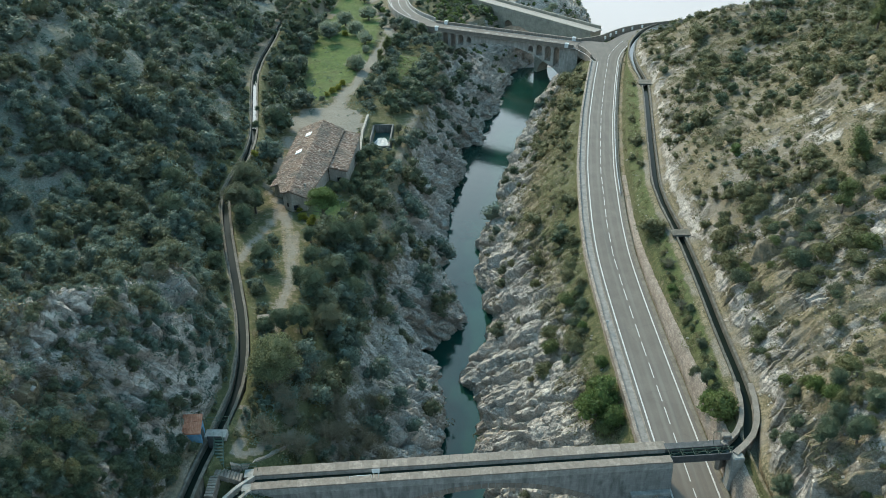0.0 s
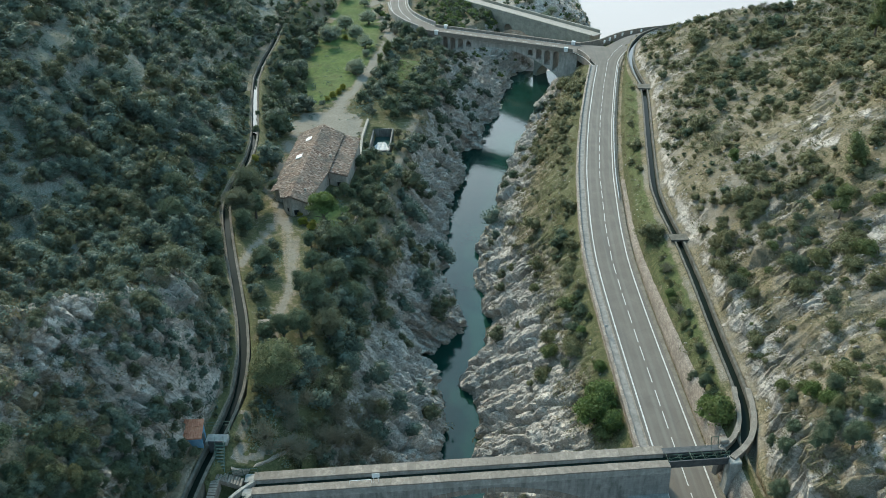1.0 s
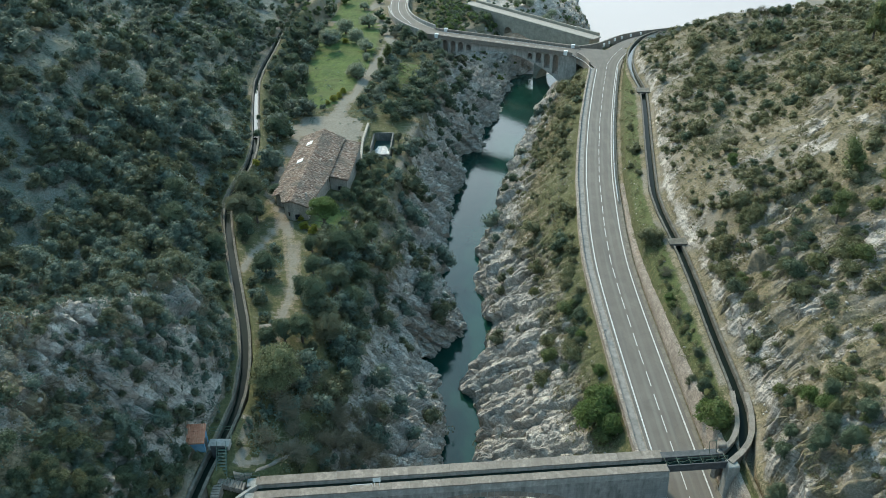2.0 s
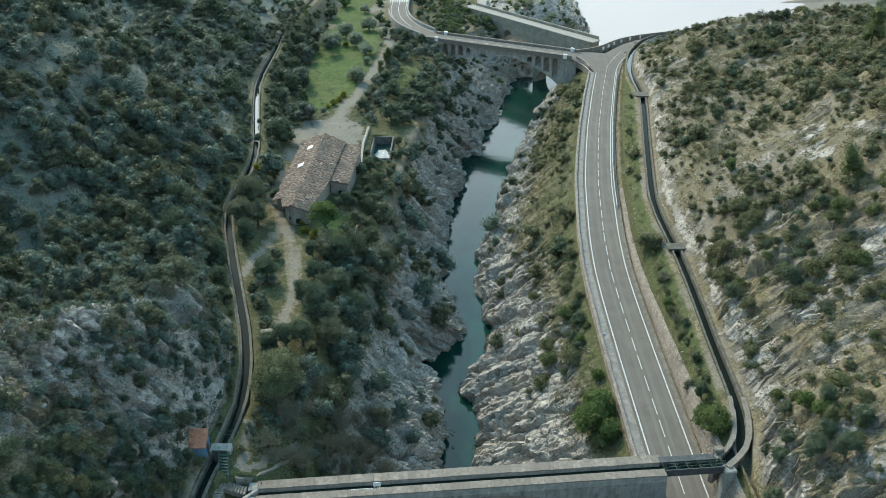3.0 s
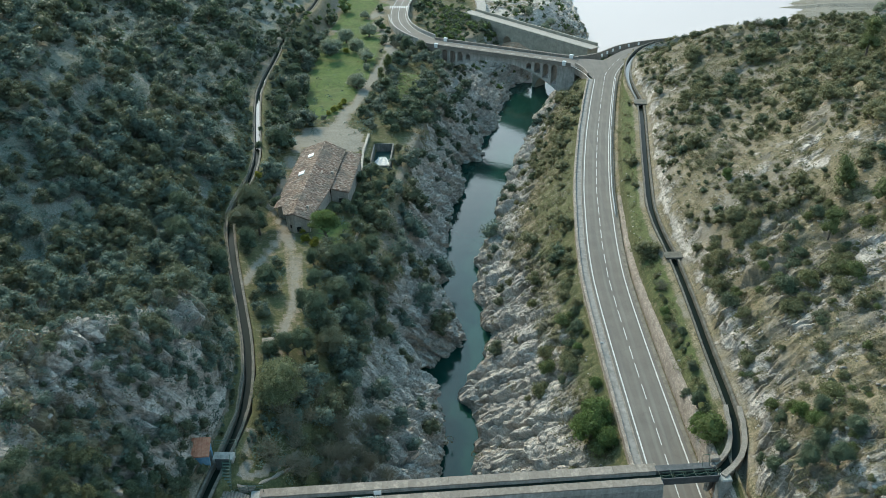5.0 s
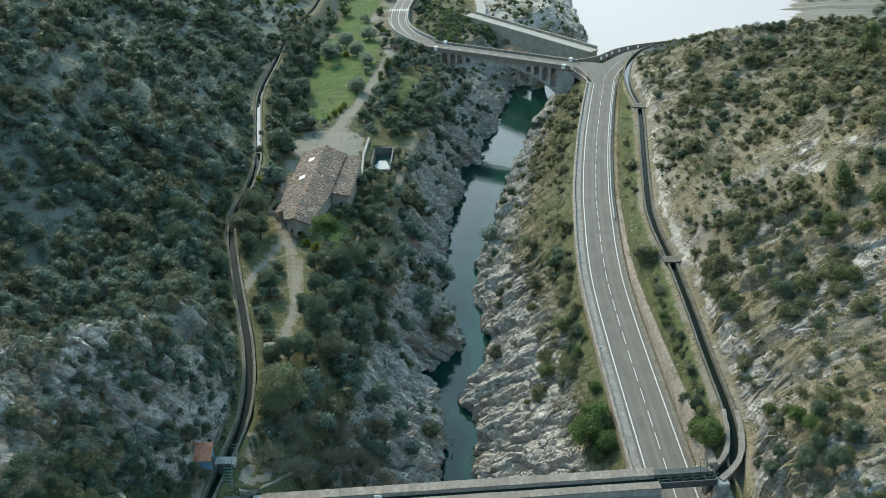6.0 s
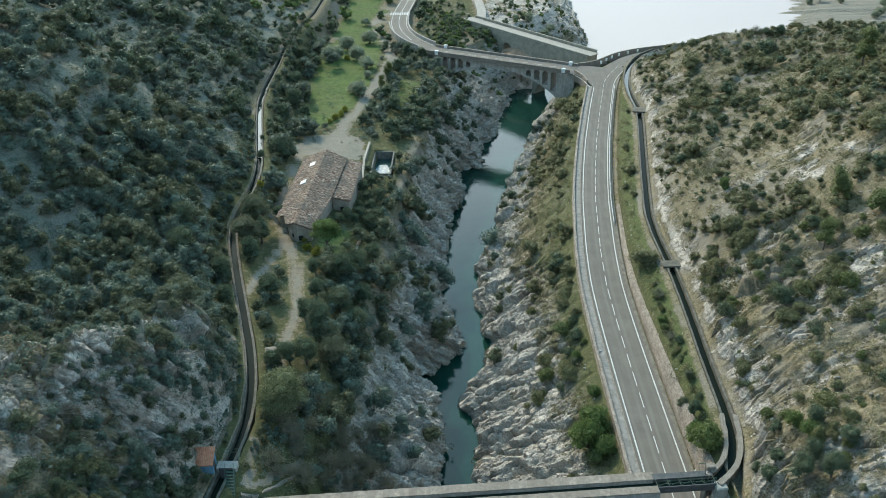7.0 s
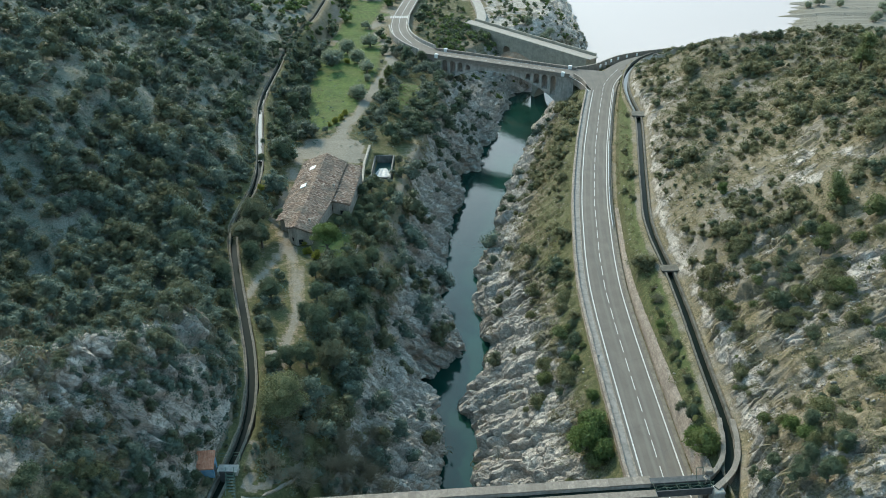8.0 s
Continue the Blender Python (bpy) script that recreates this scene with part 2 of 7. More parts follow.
# ---- materials ----
class Nodes:
    """A small helper to write node materials."""

    def __init__(self, name, rough=0.8, metal=0.0, spec=0.4):
        self.m = bpy.data.materials.new(name)
        self.m.use_nodes = True
        self.t = self.m.node_tree
        self.b = self.t.nodes["Principled BSDF"]
        self.b.inputs["Roughness"].default_value = rough
        self.b.inputs["Metallic"].default_value = metal
        self.b.inputs["Specular IOR Level"].default_value = spec
        self.co = self.t.nodes.new("ShaderNodeTexCoord").outputs["Object"]

    def link(self, a, b):
        self.t.links.new(a, b)

    def noise(self, scale, detail=6.0, rough=0.55, where=None, distort=0.0):
        n = self.t.nodes.new("ShaderNodeTexNoise")
        n.inputs["Scale"].default_value = scale
        n.inputs["Detail"].default_value = detail
        n.inputs["Roughness"].default_value = rough
        n.inputs["Distortion"].default_value = distort
        self.link(where or self.co, n.inputs["Vector"])
        return n.outputs["Fac"]

    def voronoi(self, scale, feature="F1", where=None):
        n = self.t.nodes.new("ShaderNodeTexVoronoi")
        n.feature = feature
        n.inputs["Scale"].default_value = scale
        self.link(where or self.co, n.inputs["Vector"])
        return n.outputs["Distance"]

    def stretch(self, x, y, z, turn=(0, 0, 0)):
        n = self.t.nodes.new("ShaderNodeMapping")
        n.inputs["Scale"].default_value = (x, y, z)
        n.inputs["Rotation"].default_value = [radians(a) for a in turn]
        self.link(self.co, n.inputs["Vector"])
        return n.outputs["Vector"]

    def warp(self, scale, amount, size=(1, 1, 1), turn=(0, 0, 0)):
        """Coordinates bent by a noise, so that patterns lose their regularity."""
        n = self.t.nodes.new("ShaderNodeTexNoise")
        n.inputs["Scale"].default_value = scale
        n.inputs["Detail"].default_value = 5
        self.link(self.co, n.inputs["Vector"])
        a = self.t.nodes.new("ShaderNodeVectorMath")
        a.operation = "MULTIPLY_ADD"
        self.link(n.outputs["Color"], a.inputs[0])
        a.inputs[1].default_value = (amount, amount, amount)
        self.link(self.stretch(*size, turn), a.inputs[2])
        return a.outputs[0]

    def ramp(self, value, *stops):
        n = self.t.nodes.new("ShaderNodeValToRGB")
        e = n.color_ramp.elements
        while len(e) < len(stops):
            e.new(0.5)
        for k, (p, c) in enumerate(stops):
            e[k].position = p
            e[k].color = (*c, 1) if isinstance(c, tuple) else (c, c, c, 1)
        self.link(value, n.inputs["Fac"])
        return n.outputs["Color"]

    def mix(self, fac, a, b, kind="MIX"):
        n = self.t.nodes.new("ShaderNodeMix")
        n.data_type = "RGBA"
        n.blend_type = kind
        for sock, v in ((n.inputs["Factor"], fac), (n.inputs[6], a), (n.inputs[7], b)):
            if isinstance(v, (int, float)):
                sock.default_value = v if sock is n.inputs["Factor"] else (v, v, v, 1)
            elif isinstance(v, tuple):
                sock.default_value = (*v, 1)
            else:
                self.link(v, sock)
        return n.outputs[2]

    def math(self, op, a, b=0.0):
        n = self.t.nodes.new("ShaderNodeMath")
        n.operation = op
        n.use_clamp = op in ("ADD", "SUBTRACT")
        for sock, v in zip(n.inputs, (a, b)):
            if isinstance(v, (int, float)):
                sock.default_value = v
            else:
                self.link(v, sock)
        return n.outputs[0]

    def madd(self, a, b, c):
        n = self.t.nodes.new("ShaderNodeMath")
        n.operation = "MULTIPLY_ADD"
        for sock, v in zip(n.inputs, (a, b, c)):
            if isinstance(v, (int, float)):
                sock.default_value = v
            else:
                self.link(v, sock)
        return n.outputs[0]

    def attr(self, name):
        n = self.t.nodes.new("ShaderNodeAttribute")
        n.attribute_name = name
        return n.outputs["Fac"]

    def facets(self, scale, where):
        """Random tilted planes, one for every cell."""
        v = self.t.nodes.new("ShaderNodeTexVoronoi")
        v.inputs["Scale"].default_value = 1.0
        k = self.t.nodes.new("ShaderNodeVectorMath")
        k.operation = "SCALE"
        k.inputs["Scale"].default_value = scale
        self.link(where, k.inputs[0])
        self.link(k.outputs[0], v.inputs["Vector"])
        d, c, t = (self.t.nodes.new("ShaderNodeVectorMath") for _ in range(3))
        d.operation, c.operation, t.operation = "SUBTRACT", "SUBTRACT", "DOT_PRODUCT"
        self.link(k.outputs[0], d.inputs[0])
        self.link(v.outputs["Position"], d.inputs[1])
        self.link(v.outputs["Color"], c.inputs[0])
        c.inputs[1].default_value = (0.5, 0.5, 0.5)
        self.link(d.outputs[0], t.inputs[0])
        self.link(c.outputs[0], t.inputs[1])
        return t.outputs["Value"]

    def pair(self, a, sa, b, sb):
        """A vector from two values, each at its own scale."""
        n = self.t.nodes.new("ShaderNodeCombineXYZ")
        for k, v, sc in ((0, a, sa), (1, b, sb)):
            m = self.t.nodes.new("ShaderNodeMath")
            m.operation = "MULTIPLY"
            m.inputs[1].default_value = sc
            self.link(v, m.inputs[0])
            self.link(m.outputs[0], n.inputs[k])
        return n.outputs[0]

    def random(self):
        return self.t.nodes.new("ShaderNodeObjectInfo").outputs["Random"]

    def island(self):
        return self.t.nodes.new("ShaderNodeNewGeometry").outputs["Random Per Island"]

    def colour(self, c):
        if isinstance(c, tuple):
            self.b.inputs["Base Color"].default_value = (*c, 1)
        else:
            self.link(c, self.b.inputs["Base Color"])
        return self

    def bump(self, height, strength=0.5, distance=0.1):
        n = self.t.nodes.new("ShaderNodeBump")
        n.inputs["Strength"].default_value = strength
        n.inputs["Distance"].default_value = distance
        self.link(height, n.inputs["Height"])
        self.link(n.outputs["Normal"], self.b.inputs["Normal"])
        return self


def make_ground():
    n = Nodes("limestone_ground", 0.93, spec=0.15)
    rock, grass, gravel = n.attr("rock"), n.attr("grass"), n.attr("gravel")
    big, mid, fine = n.noise(0.10, 5), n.noise(0.55, 9, 0.64), n.noise(3.2, 8, 0.68)
    # limestone: tilted beds, pale worn faces, dark seams and lichen
    bent = n.warp(0.35, 2.6, (0.55, 0.40, 1.3), (24, -16, 38))
    bent2 = n.warp(0.9, 0.8, (0.6, 0.5, 1.2), (24, -16, 38))
    ridge = n.ramp(n.voronoi(0.75, "DISTANCE_TO_EDGE", bent), (0.0, 0.0), (0.05, 0.6), (0.22, 1.0))
    nick = n.ramp(n.voronoi(2.1, "DISTANCE_TO_EDGE", bent2), (0.0, 0.0), (0.07, 0.6), (0.3, 1.0))
    tone = n.noise(0.30, 8, 0.62)
    stone = n.ramp(tone, (0.28, (0.33, 0.298, 0.26)), (0.46, (0.445, 0.402, 0.35)), (0.6, (0.55, 0.497, 0.43)), (0.78, (0.64, 0.58, 0.505)))
    strata = n.noise(1.0, 7, 0.66, n.pair(n.attr("run"), 0.22, n.attr("bed"), 1.5))
    stone = n.mix(n.ramp(strata, (0.36, 0.7), (0.45, 0.0)), stone, (0.17, 0.16, 0.142))
    grey = n.ramp(n.noise(0.5, 7, 0.65), (0.46, 0.0), (0.62, 0.6))
    stone = n.mix(grey, stone, (0.27, 0.255, 0.228))
    stone = n.mix(n.ramp(n.noise(2.6, 8, 0.7), (0.55, 0.0), (0.66, 0.4)), stone, (0.15, 0.148, 0.11))
    # dark mottling and cracks that stand in for shading on the rock's relief
    stone = n.mix(n.ramp(n.noise(4.2, 8, 0.78), (0.36, 0.5), (0.48, 0.0)), stone, (0.16, 0.148, 0.128))
    stone = n.mix(n.ramp(n.voronoi(1.1, "DISTANCE_TO_EDGE", n.warp(0.9, 1.0, (1.0, 0.55, 1.2), (15, -30, 25))), (0.0, 0.6), (0.05, 0.0)), stone, (0.10, 0.097, 0.085))
    broken = n.ramp(n.noise(0.45, 5), (0.42, 0.0), (0.58, 1.0))
    stone = n.mix(n.math('MULTIPLY', n.ramp(ridge, (0.0, 0.6), (0.5, 0.0)), broken), stone, (0.12, 0.112, 0.098))
    # thin soil with dry herbs, pebbles and scree
    soil = n.ramp(mid, (0.3, (0.09, 0.08, 0.05)), (0.46, (0.158, 0.132, 0.087)), (0.58, (0.22, 0.185, 0.128)), (0.75, (0.285, 0.255, 0.198)))
    herb = n.ramp(fine, (0.38, (0.045, 0.046, 0.024)), (0.5, (0.125, 0.11, 0.064)), (0.62, (0.235, 0.195, 0.126)))
    soil = n.mix(n.ramp(n.noise(0.7, 8, 0.66), (0.38, 0.0), (0.52, 0.92)), soil, herb)
    grit = n.voronoi(8.0, where=n.warp(3.0, 0.5))
    scree = n.ramp(grit, (0.1, (0.36, 0.335, 0.295)), (0.3, (0.25, 0.228, 0.195)), (0.6, (0.14, 0.124, 0.10)))

    soil = n.mix(n.ramp(n.math("ADD", n.math("MULTIPLY", big, 0.6), n.math("MULTIPLY", n.noise(0.35, 6, 0.6), 0.4)), (0.48, 0.0), (0.58, 0.8)), soil, scree)
    speck = n.ramp(n.voronoi(3.4, where=n.warp(2.0, 0.3)), (0.10, 0.75), (0.20, 0.0))
    soil = n.mix(n.math("MULTIPLY", speck, n.ramp(n.noise(0.25, 5, 0.6), (0.42, 0.0), (0.6, 1.0))), soil, (0.38, 0.36, 0.32))
    worn = n.math("ADD", n.math("MULTIPLY", n.math("SUBTRACT", n.noise(0.28, 8, 0.66), 0.22), 0.9), n.math("MULTIPLY", rock, 0.72))
    ground = n.mix(n.ramp(worn, (0.50, 0.0), (0.60, 1.0)), soil, stone)
    # grey rubble under the scrub of the western hill, tinted for its hazy shade
    shard = n.ramp(n.voronoi(5.0, where=n.warp(2.0, 0.4)), (0.1, (0.285, 0.325, 0.29)), (0.35, (0.19, 0.222, 0.195)), (0.7, (0.095, 0.113, 0.098)))
    ground = n.mix(n.math("MULTIPLY", n.attr("grey"), n.ramp(n.noise(0.4, 7, 0.65), (0.3, 0.95), (0.7, 0.45))), ground, shard)
    lawn = n.ramp(n.noise(1.4, 8, 0.7), (0.3, (0.04, 0.048, 0.02)), (0.5, (0.075, 0.08, 0.034)), (0.7, (0.125, 0.115, 0.055)))
    lush = n.attr("lush")
    lawn = n.mix(lush, lawn, n.ramp(n.noise(0.8, 8, 0.7), (0.34, (0.036, 0.068, 0.016)), (0.52, (0.085, 0.135, 0.03)), (0.68, (0.14, 0.19, 0.042))))
    lawn = n.mix(n.ramp(n.noise(0.16, 4), (0.45, 0.0), (0.65, 0.42)), lawn, (0.105, 0.105, 0.045))
    lawn = n.mix(n.ramp(n.noise(4.5, 7, 0.72), (0.36, 0.75), (0.54, 0.0)), lawn, (0.028, 0.034, 0.014))
    lawn = n.mix(n.ramp(n.noise(2.0, 7, 0.7), (0.56, 0.0), (0.68, 0.6)), lawn, (0.19, 0.17, 0.09))
    edge = n.math("ADD", grass, n.math("MULTIPLY", n.math("SUBTRACT", n.noise(0.9, 7, 0.65), 0.22), 1.1))
    ground = n.mix(n.ramp(edge, (0.72, 0.0), (0.92, 0.95)), ground, lawn)
    track = n.ramp(n.noise(2.2, 8, 0.7), (0.3, (0.145, 0.132, 0.105)), (0.6, (0.22, 0.203, 0.168)), (0.8, (0.30, 0.278, 0.235)))
    edge2 = n.math("ADD", gravel, n.math("MULTIPLY", n.math("SUBTRACT", n.noise(1.3, 7, 0.65), 0.22), 0.9))
    ground = n.mix(n.ramp(edge2, (0.66, 0.0), (0.9, 0.95)), ground, track)
    n.colour(ground)
    cut = n.warp(1.3, 0.35, (0.8, 1.0, 1.0))
    hr = n.madd(n.facets(1.5, cut), 0.55, n.madd(n.facets(3.4, cut), 0.28, n.madd(strata, 0.5, n.madd(nick, 0.12, 0.0))))
    hr = n.madd(n.noise(2.2, 8, 0.72), 0.45, hr)
    hr = n.madd(hr, n.ramp(worn, (0.50, 0.05), (0.60, 1.0)), 0.0)
    n.bump(n.madd(fine, 0.25, hr), 1.0, 0.42)
    return n.m


def plain(name, dark, mid_c, light, scale=1.2, rough=0.85, fine=9.0, bump=0.3, dist=0.03, stain=None, metal=0.0, vary=0.0):
    n = Nodes(name, rough, metal)
    c = n.ramp(n.noise(scale, 8, 0.62), (0.3, dark), (0.5, mid_c), (0.72, light))
    c = n.mix(n.ramp(n.noise(fine, 5, 0.6), (0.35, 0.35), (0.65, 0.0)), c, tuple(v * 0.6 for v in dark))
    if stain:
        drip = n.noise(1.1, 6, 0.6, n.stretch(1.6, 1.6, 0.25))
        c = n.mix(n.ramp(drip, (0.45, 0.0), (0.68, 0.75)), c, stain)
    if vary:                                     # stone by stone
        c = n.mix(n.ramp(n.random(), (0.0, vary), (1.0, 0.0)), c, tuple(v * 0.8 for v in dark))
    n.colour(c)
    n.bump(n.noise(fine, 8, 0.65), bump, dist)
    return n.m


ground_mat = make_ground()
concrete = plain("weathered_concrete", (0.22, 0.21, 0.188), (0.36, 0.342, 0.306), (0.47, 0.448, 0.405), 0.7, stain=(0.17, 0.164, 0.146))
pale_stone = plain("pale_coping_stone", (0.16, 0.138, 0.112), (0.265, 0.23, 0.19), (0.38, 0.334, 0.28), 1.9, stain=(0.15, 0.135, 0.115), vary=0.65)


def make_ashlar():
    n = Nodes("coursed_grey_ashlar", 0.9, spec=0.2)
    v = n.t.nodes.new("ShaderNodeTexBrick")
    for key, val in (("Scale", 1.0), ("Mortar Size", 0.02), ("Brick Width", 0.75), ("Row Height", 0.36), ("Bias", 0.0)):
        v.inputs[key].default_value = val
    v.inputs["Color1"].default_value = (0.22, 0.218, 0.205, 1)
    v.inputs["Color2"].default_value = (0.255, 0.25, 0.235, 1)
    v.inputs["Mortar"].default_value = (0.20, 0.20, 0.188, 1)
    n.link(n.stretch(1, 1, 1, (90, 0, 0)), v.inputs["Vector"])
    c = n.mix(n.ramp(n.noise(1.1, 6, 0.6, n.stretch(1.6, 1.6, 0.25)), (0.42, 0.0), (0.66, 0.75)), v.outputs["Color"], (0.095, 0.097, 0.09))
    n.colour(n.mix(n.ramp(n.noise(0.9, 7, 0.62), (0.5, 0.0), (0.72, 0.5)), c, (0.36, 0.355, 0.33)))
    n.bump(n.math("SUBTRACT", n.noise(6, 6), v.outputs["Fac"]), 0.6, 0.04)
    return n.m


ashlar = make_ashlar()
masonry = plain("grey_masonry", (0.19, 0.19, 0.175), (0.31, 0.308, 0.285), (0.42, 0.41, 0.38), 0.9, fine=4.0, bump=0.6, dist=0.06, stain=(0.19, 0.19, 0.172))


def make_rubble(name, dark, light, joint, scale):
    n = Nodes(name, 0.92, spec=0.2)
    v = n.t.nodes.new("ShaderNodeTexVoronoi")
    v.inputs["Scale"].default_value = scale
    n.link(n.stretch(1, 1, 1.4), v.inputs["Vector"])
    tone = n.t.nodes.new("ShaderNodeSeparateColor")
    n.link(v.outputs["Color"], tone.inputs["Color"])
    c = n.mix(tone.outputs["Red"], dark, light)
    c = n.mix(n.ramp(n.noise(0.8, 7, 0.62), (0.42, 0.0), (0.66, 0.6)), c, tuple(x * 0.6 for x in dark))
    e = n.voronoi(scale, "DISTANCE_TO_EDGE", n.stretch(1, 1, 1.4))
    n.colour(n.mix(n.ramp(e, (0.02, 0.6), (0.09, 0.0)), c, joint))
    n.bump(n.math("ADD", n.ramp(e, (0.0, 0.0), (0.16, 0.8)), n.math("MULTIPLY", n.noise(9, 6), 0.2)), 0.9, 0.08)
    return n.m


sand_wall = make_rubble("sandy_wall_rubble", (0.25, 0.21, 0.172), (0.43, 0.372, 0.315), (0.17, 0.145, 0.12), 4.2)
# ochre that stands for sunlight on the inside of the vaults
vault_ochre = plain("sunlit_vault_ochre", (0.15, 0.10, 0.065), (0.26, 0.185, 0.125), (0.36, 0.275, 0.20), 0.5, bump=0.8, dist=0.1)
green_steel = plain("green_painted_steel", (0.035, 0.06, 0.045), (0.06, 0.095, 0.07), (0.09, 0.13, 0.10), 3.0, rough=0.55)
dark_steel = plain("dark_steel", (0.035, 0.038, 0.04), (0.06, 0.065, 0.068), (0.1, 0.1, 0.1), 2.0, rough=0.6)
white_paint = plain("white_paint", (0.6, 0.6, 0.58), (0.74, 0.74, 0.72), (0.82, 0.82, 0.8), 2.0, rough=0.6)


def make_asphalt():
    n = Nodes("worn_asphalt", 0.85)
    c = n.ramp(n.noise(0.35, 6, 0.6), (0.3, (0.108, 0.095, 0.08)), (0.55, (0.134, 0.118, 0.099)), (0.75, (0.16, 0.142, 0.12)))
    c = n.mix(n.ramp(n.noise(14, 6, 0.7), (0.35, 0.4), (0.6, 0.0)), c, (0.06, 0.058, 0.054))
    # wheel paths, an oil band between them, and the crumbling edge
    across = n.attr("across")
    wander = n.madd(n.noise(0.12, 4, 0.6), 0.5, n.madd(across, 1.0, -0.25))
    lanes = n.math("ABSOLUTE", n.math("PINGPONG", wander, 1.35))
    band = n.ramp(lanes, (0.0, 0.25), (0.30, 0.0), (0.62, 0.55), (0.85, 0.5), (1.0, 0.1))
    c = n.mix(n.math("MULTIPLY", band, n.ramp(n.noise(0.5, 6, 0.65, n.stretch(1.4, 0.10, 1)), (0.35, 0.2), (0.62, 1.0))), c, (0.17, 0.159, 0.142))
    c = n.mix(n.ramp(n.noise(0.5, 5, 0.6, n.stretch(2.2, 0.06, 1)), (0.5, 0.0), (0.7, 0.5)), c, (0.085, 0.081, 0.074))
    crack = n.voronoi(0.16, "DISTANCE_TO_EDGE", n.warp(0.6, 0.9))
    c = n.mix(n.ramp(crack, (0.0, 0.28), (0.007, 0.0)), c, (0.06, 0.058, 0.055))
    n.colour(c)
    n.bump(n.noise(30, 6, 0.7), 0.25, 0.02)
    return n.m


asphalt = make_asphalt()


def make_marking():
    n = Nodes("worn_road_paint", 0.7)
    n.colour(n.mix(n.ramp(n.noise(2.5, 8, 0.7), (0.38, 0.7), (0.62, 0.1)), (0.58, 0.58, 0.56), (0.2, 0.2, 0.19)))
    return n.m


marking = make_marking()


def make_water(name, deep, rough=0.04, wave=1.2, strength=0.12, vary=1.35, gloss=0.5):
    n = Nodes(name, rough, spec=gloss)
    n.b.inputs["IOR"].default_value = 1.4
    n.colour(n.ramp(n.noise(0.06, 4), (0.35, deep), (0.7, tuple(v * vary for v in deep))))
    w = n.math("ADD", n.noise(wave, 4, 0.5, n.stretch(1.0, 0.45, 1)), n.math("MULTIPLY", n.noise(wave * 0.17, 3, 0.5), 0.8))
    n.bump(w, strength, 0.12)
    return n.m


river_water = make_water("green_river_water", (0.008, 0.027, 0.021), 0.05, 1.9, 0.2, 1.8, 0.46)
# lake: the glare of the bright sky is put into the base colour
lake_water = make_water("glare_lake_water", (0.33, 0.27, 0.24), 0.06, 0.8, 0.08, 1.0)
# the same canal water with the sky's reflection taken out of the material
dulled_water = make_water("dulled_canal_water", (0.010, 0.014, 0.011), 0.1, 2.0, 0.02, gloss=0.03)
canal_water = make_water("still_canal_water", (0.012, 0.020, 0.016), 0.02, 2.0, 0.05)


def make_leaf(name, dark, light, dry=(0.20, 0.17, 0.09), thin=0.42):
    n = Nodes(name, 0.6, spec=0.3)
    c = n.mix(n.island(), dark, light)
    c = n.mix(n.ramp(n.random(), (0.0, 0.0), (0.7, 0.0), (1.0, 0.45)), c, dry)
    c = n.mix(n.ramp(n.noise(0.22, 4), (0.4, 0.0), (0.7, 0.4)), c, tuple(v * 0.6 for v in dark))
    n.colour(c)
    glow = n.t.nodes.new("ShaderNodeBsdfTranslucent")
    n.link(c, glow.inputs["Color"])
    both = n.t.nodes.new("ShaderNodeMixShader")
    both.inputs["Fac"].default_value = thin
    n.link(n.b.outputs["BSDF"], both.inputs[1])
    n.link(glow.outputs["BSDF"], both.inputs[2])
    n.link(both.outputs["Shader"], n.t.nodes["Material Output"].inputs["Surface"])
    return n.m


leaf_dark = make_leaf("holm_oak_leaf", (0.055, 0.080, 0.046), (0.138, 0.166, 0.098), (0.18, 0.16, 0.10))
leaf_grey = make_leaf("scrub_leaf", (0.085, 0.092, 0.043), (0.235, 0.235, 0.12))
# scrub leaf tinted blue to stand for haze and shade on the western hill
leaf_hazed = make_leaf("hazed_scrub_leaf", (0.088, 0.122, 0.096), (0.192, 0.236, 0.185), (0.13, 0.125, 0.085))
leaf_green = make_leaf("fresh_leaf", (0.07, 0.105, 0.03), (0.16, 0.21, 0.062), (0.15, 0.165, 0.06))
leaf_pine = make_leaf("pine_needle", (0.075, 0.095, 0.035), (0.19, 0.215, 0.08))
leaf_yellow = make_leaf("yellow_broom_leaf", (0.13, 0.14, 0.02), (0.30, 0.29, 0.04), (0.24, 0.24, 0.05))
leaf_olive = make_leaf("olive_leaf", (0.18, 0.205, 0.135), (0.34, 0.37, 0.26))
# oak leaf made paler, so that its colour carries the sunlight
leaf_sunlit = make_leaf("sunlit_oak_leaf", (0.10, 0.115, 0.055), (0.235, 0.25, 0.13))
leaf_dry = make_leaf("dry_herb_blade", (0.08, 0.075, 0.04), (0.27, 0.24, 0.145))
bark = plain("grey_bark", (0.06, 0.05, 0.04), (0.11, 0.095, 0.08), (0.17, 0.15, 0.13), 3.0, bump=0.8)
twig = plain("bare_twig", (0.115, 0.105, 0.07), (0.185, 0.168, 0.115), (0.26, 0.24, 0.175), 2.0)


# ---- building helpers ----
def mesh_from(name, verts, faces, material, smooth=False):
    me = bpy.data.meshes.new(name)
    me.from_pydata([tuple(v) for v in verts], [], faces)
    me.materials.append(material)
    if smooth:
        me.polygons.foreach_set("use_smooth", [True] * len(me.polygons))
    me.update()
    return me


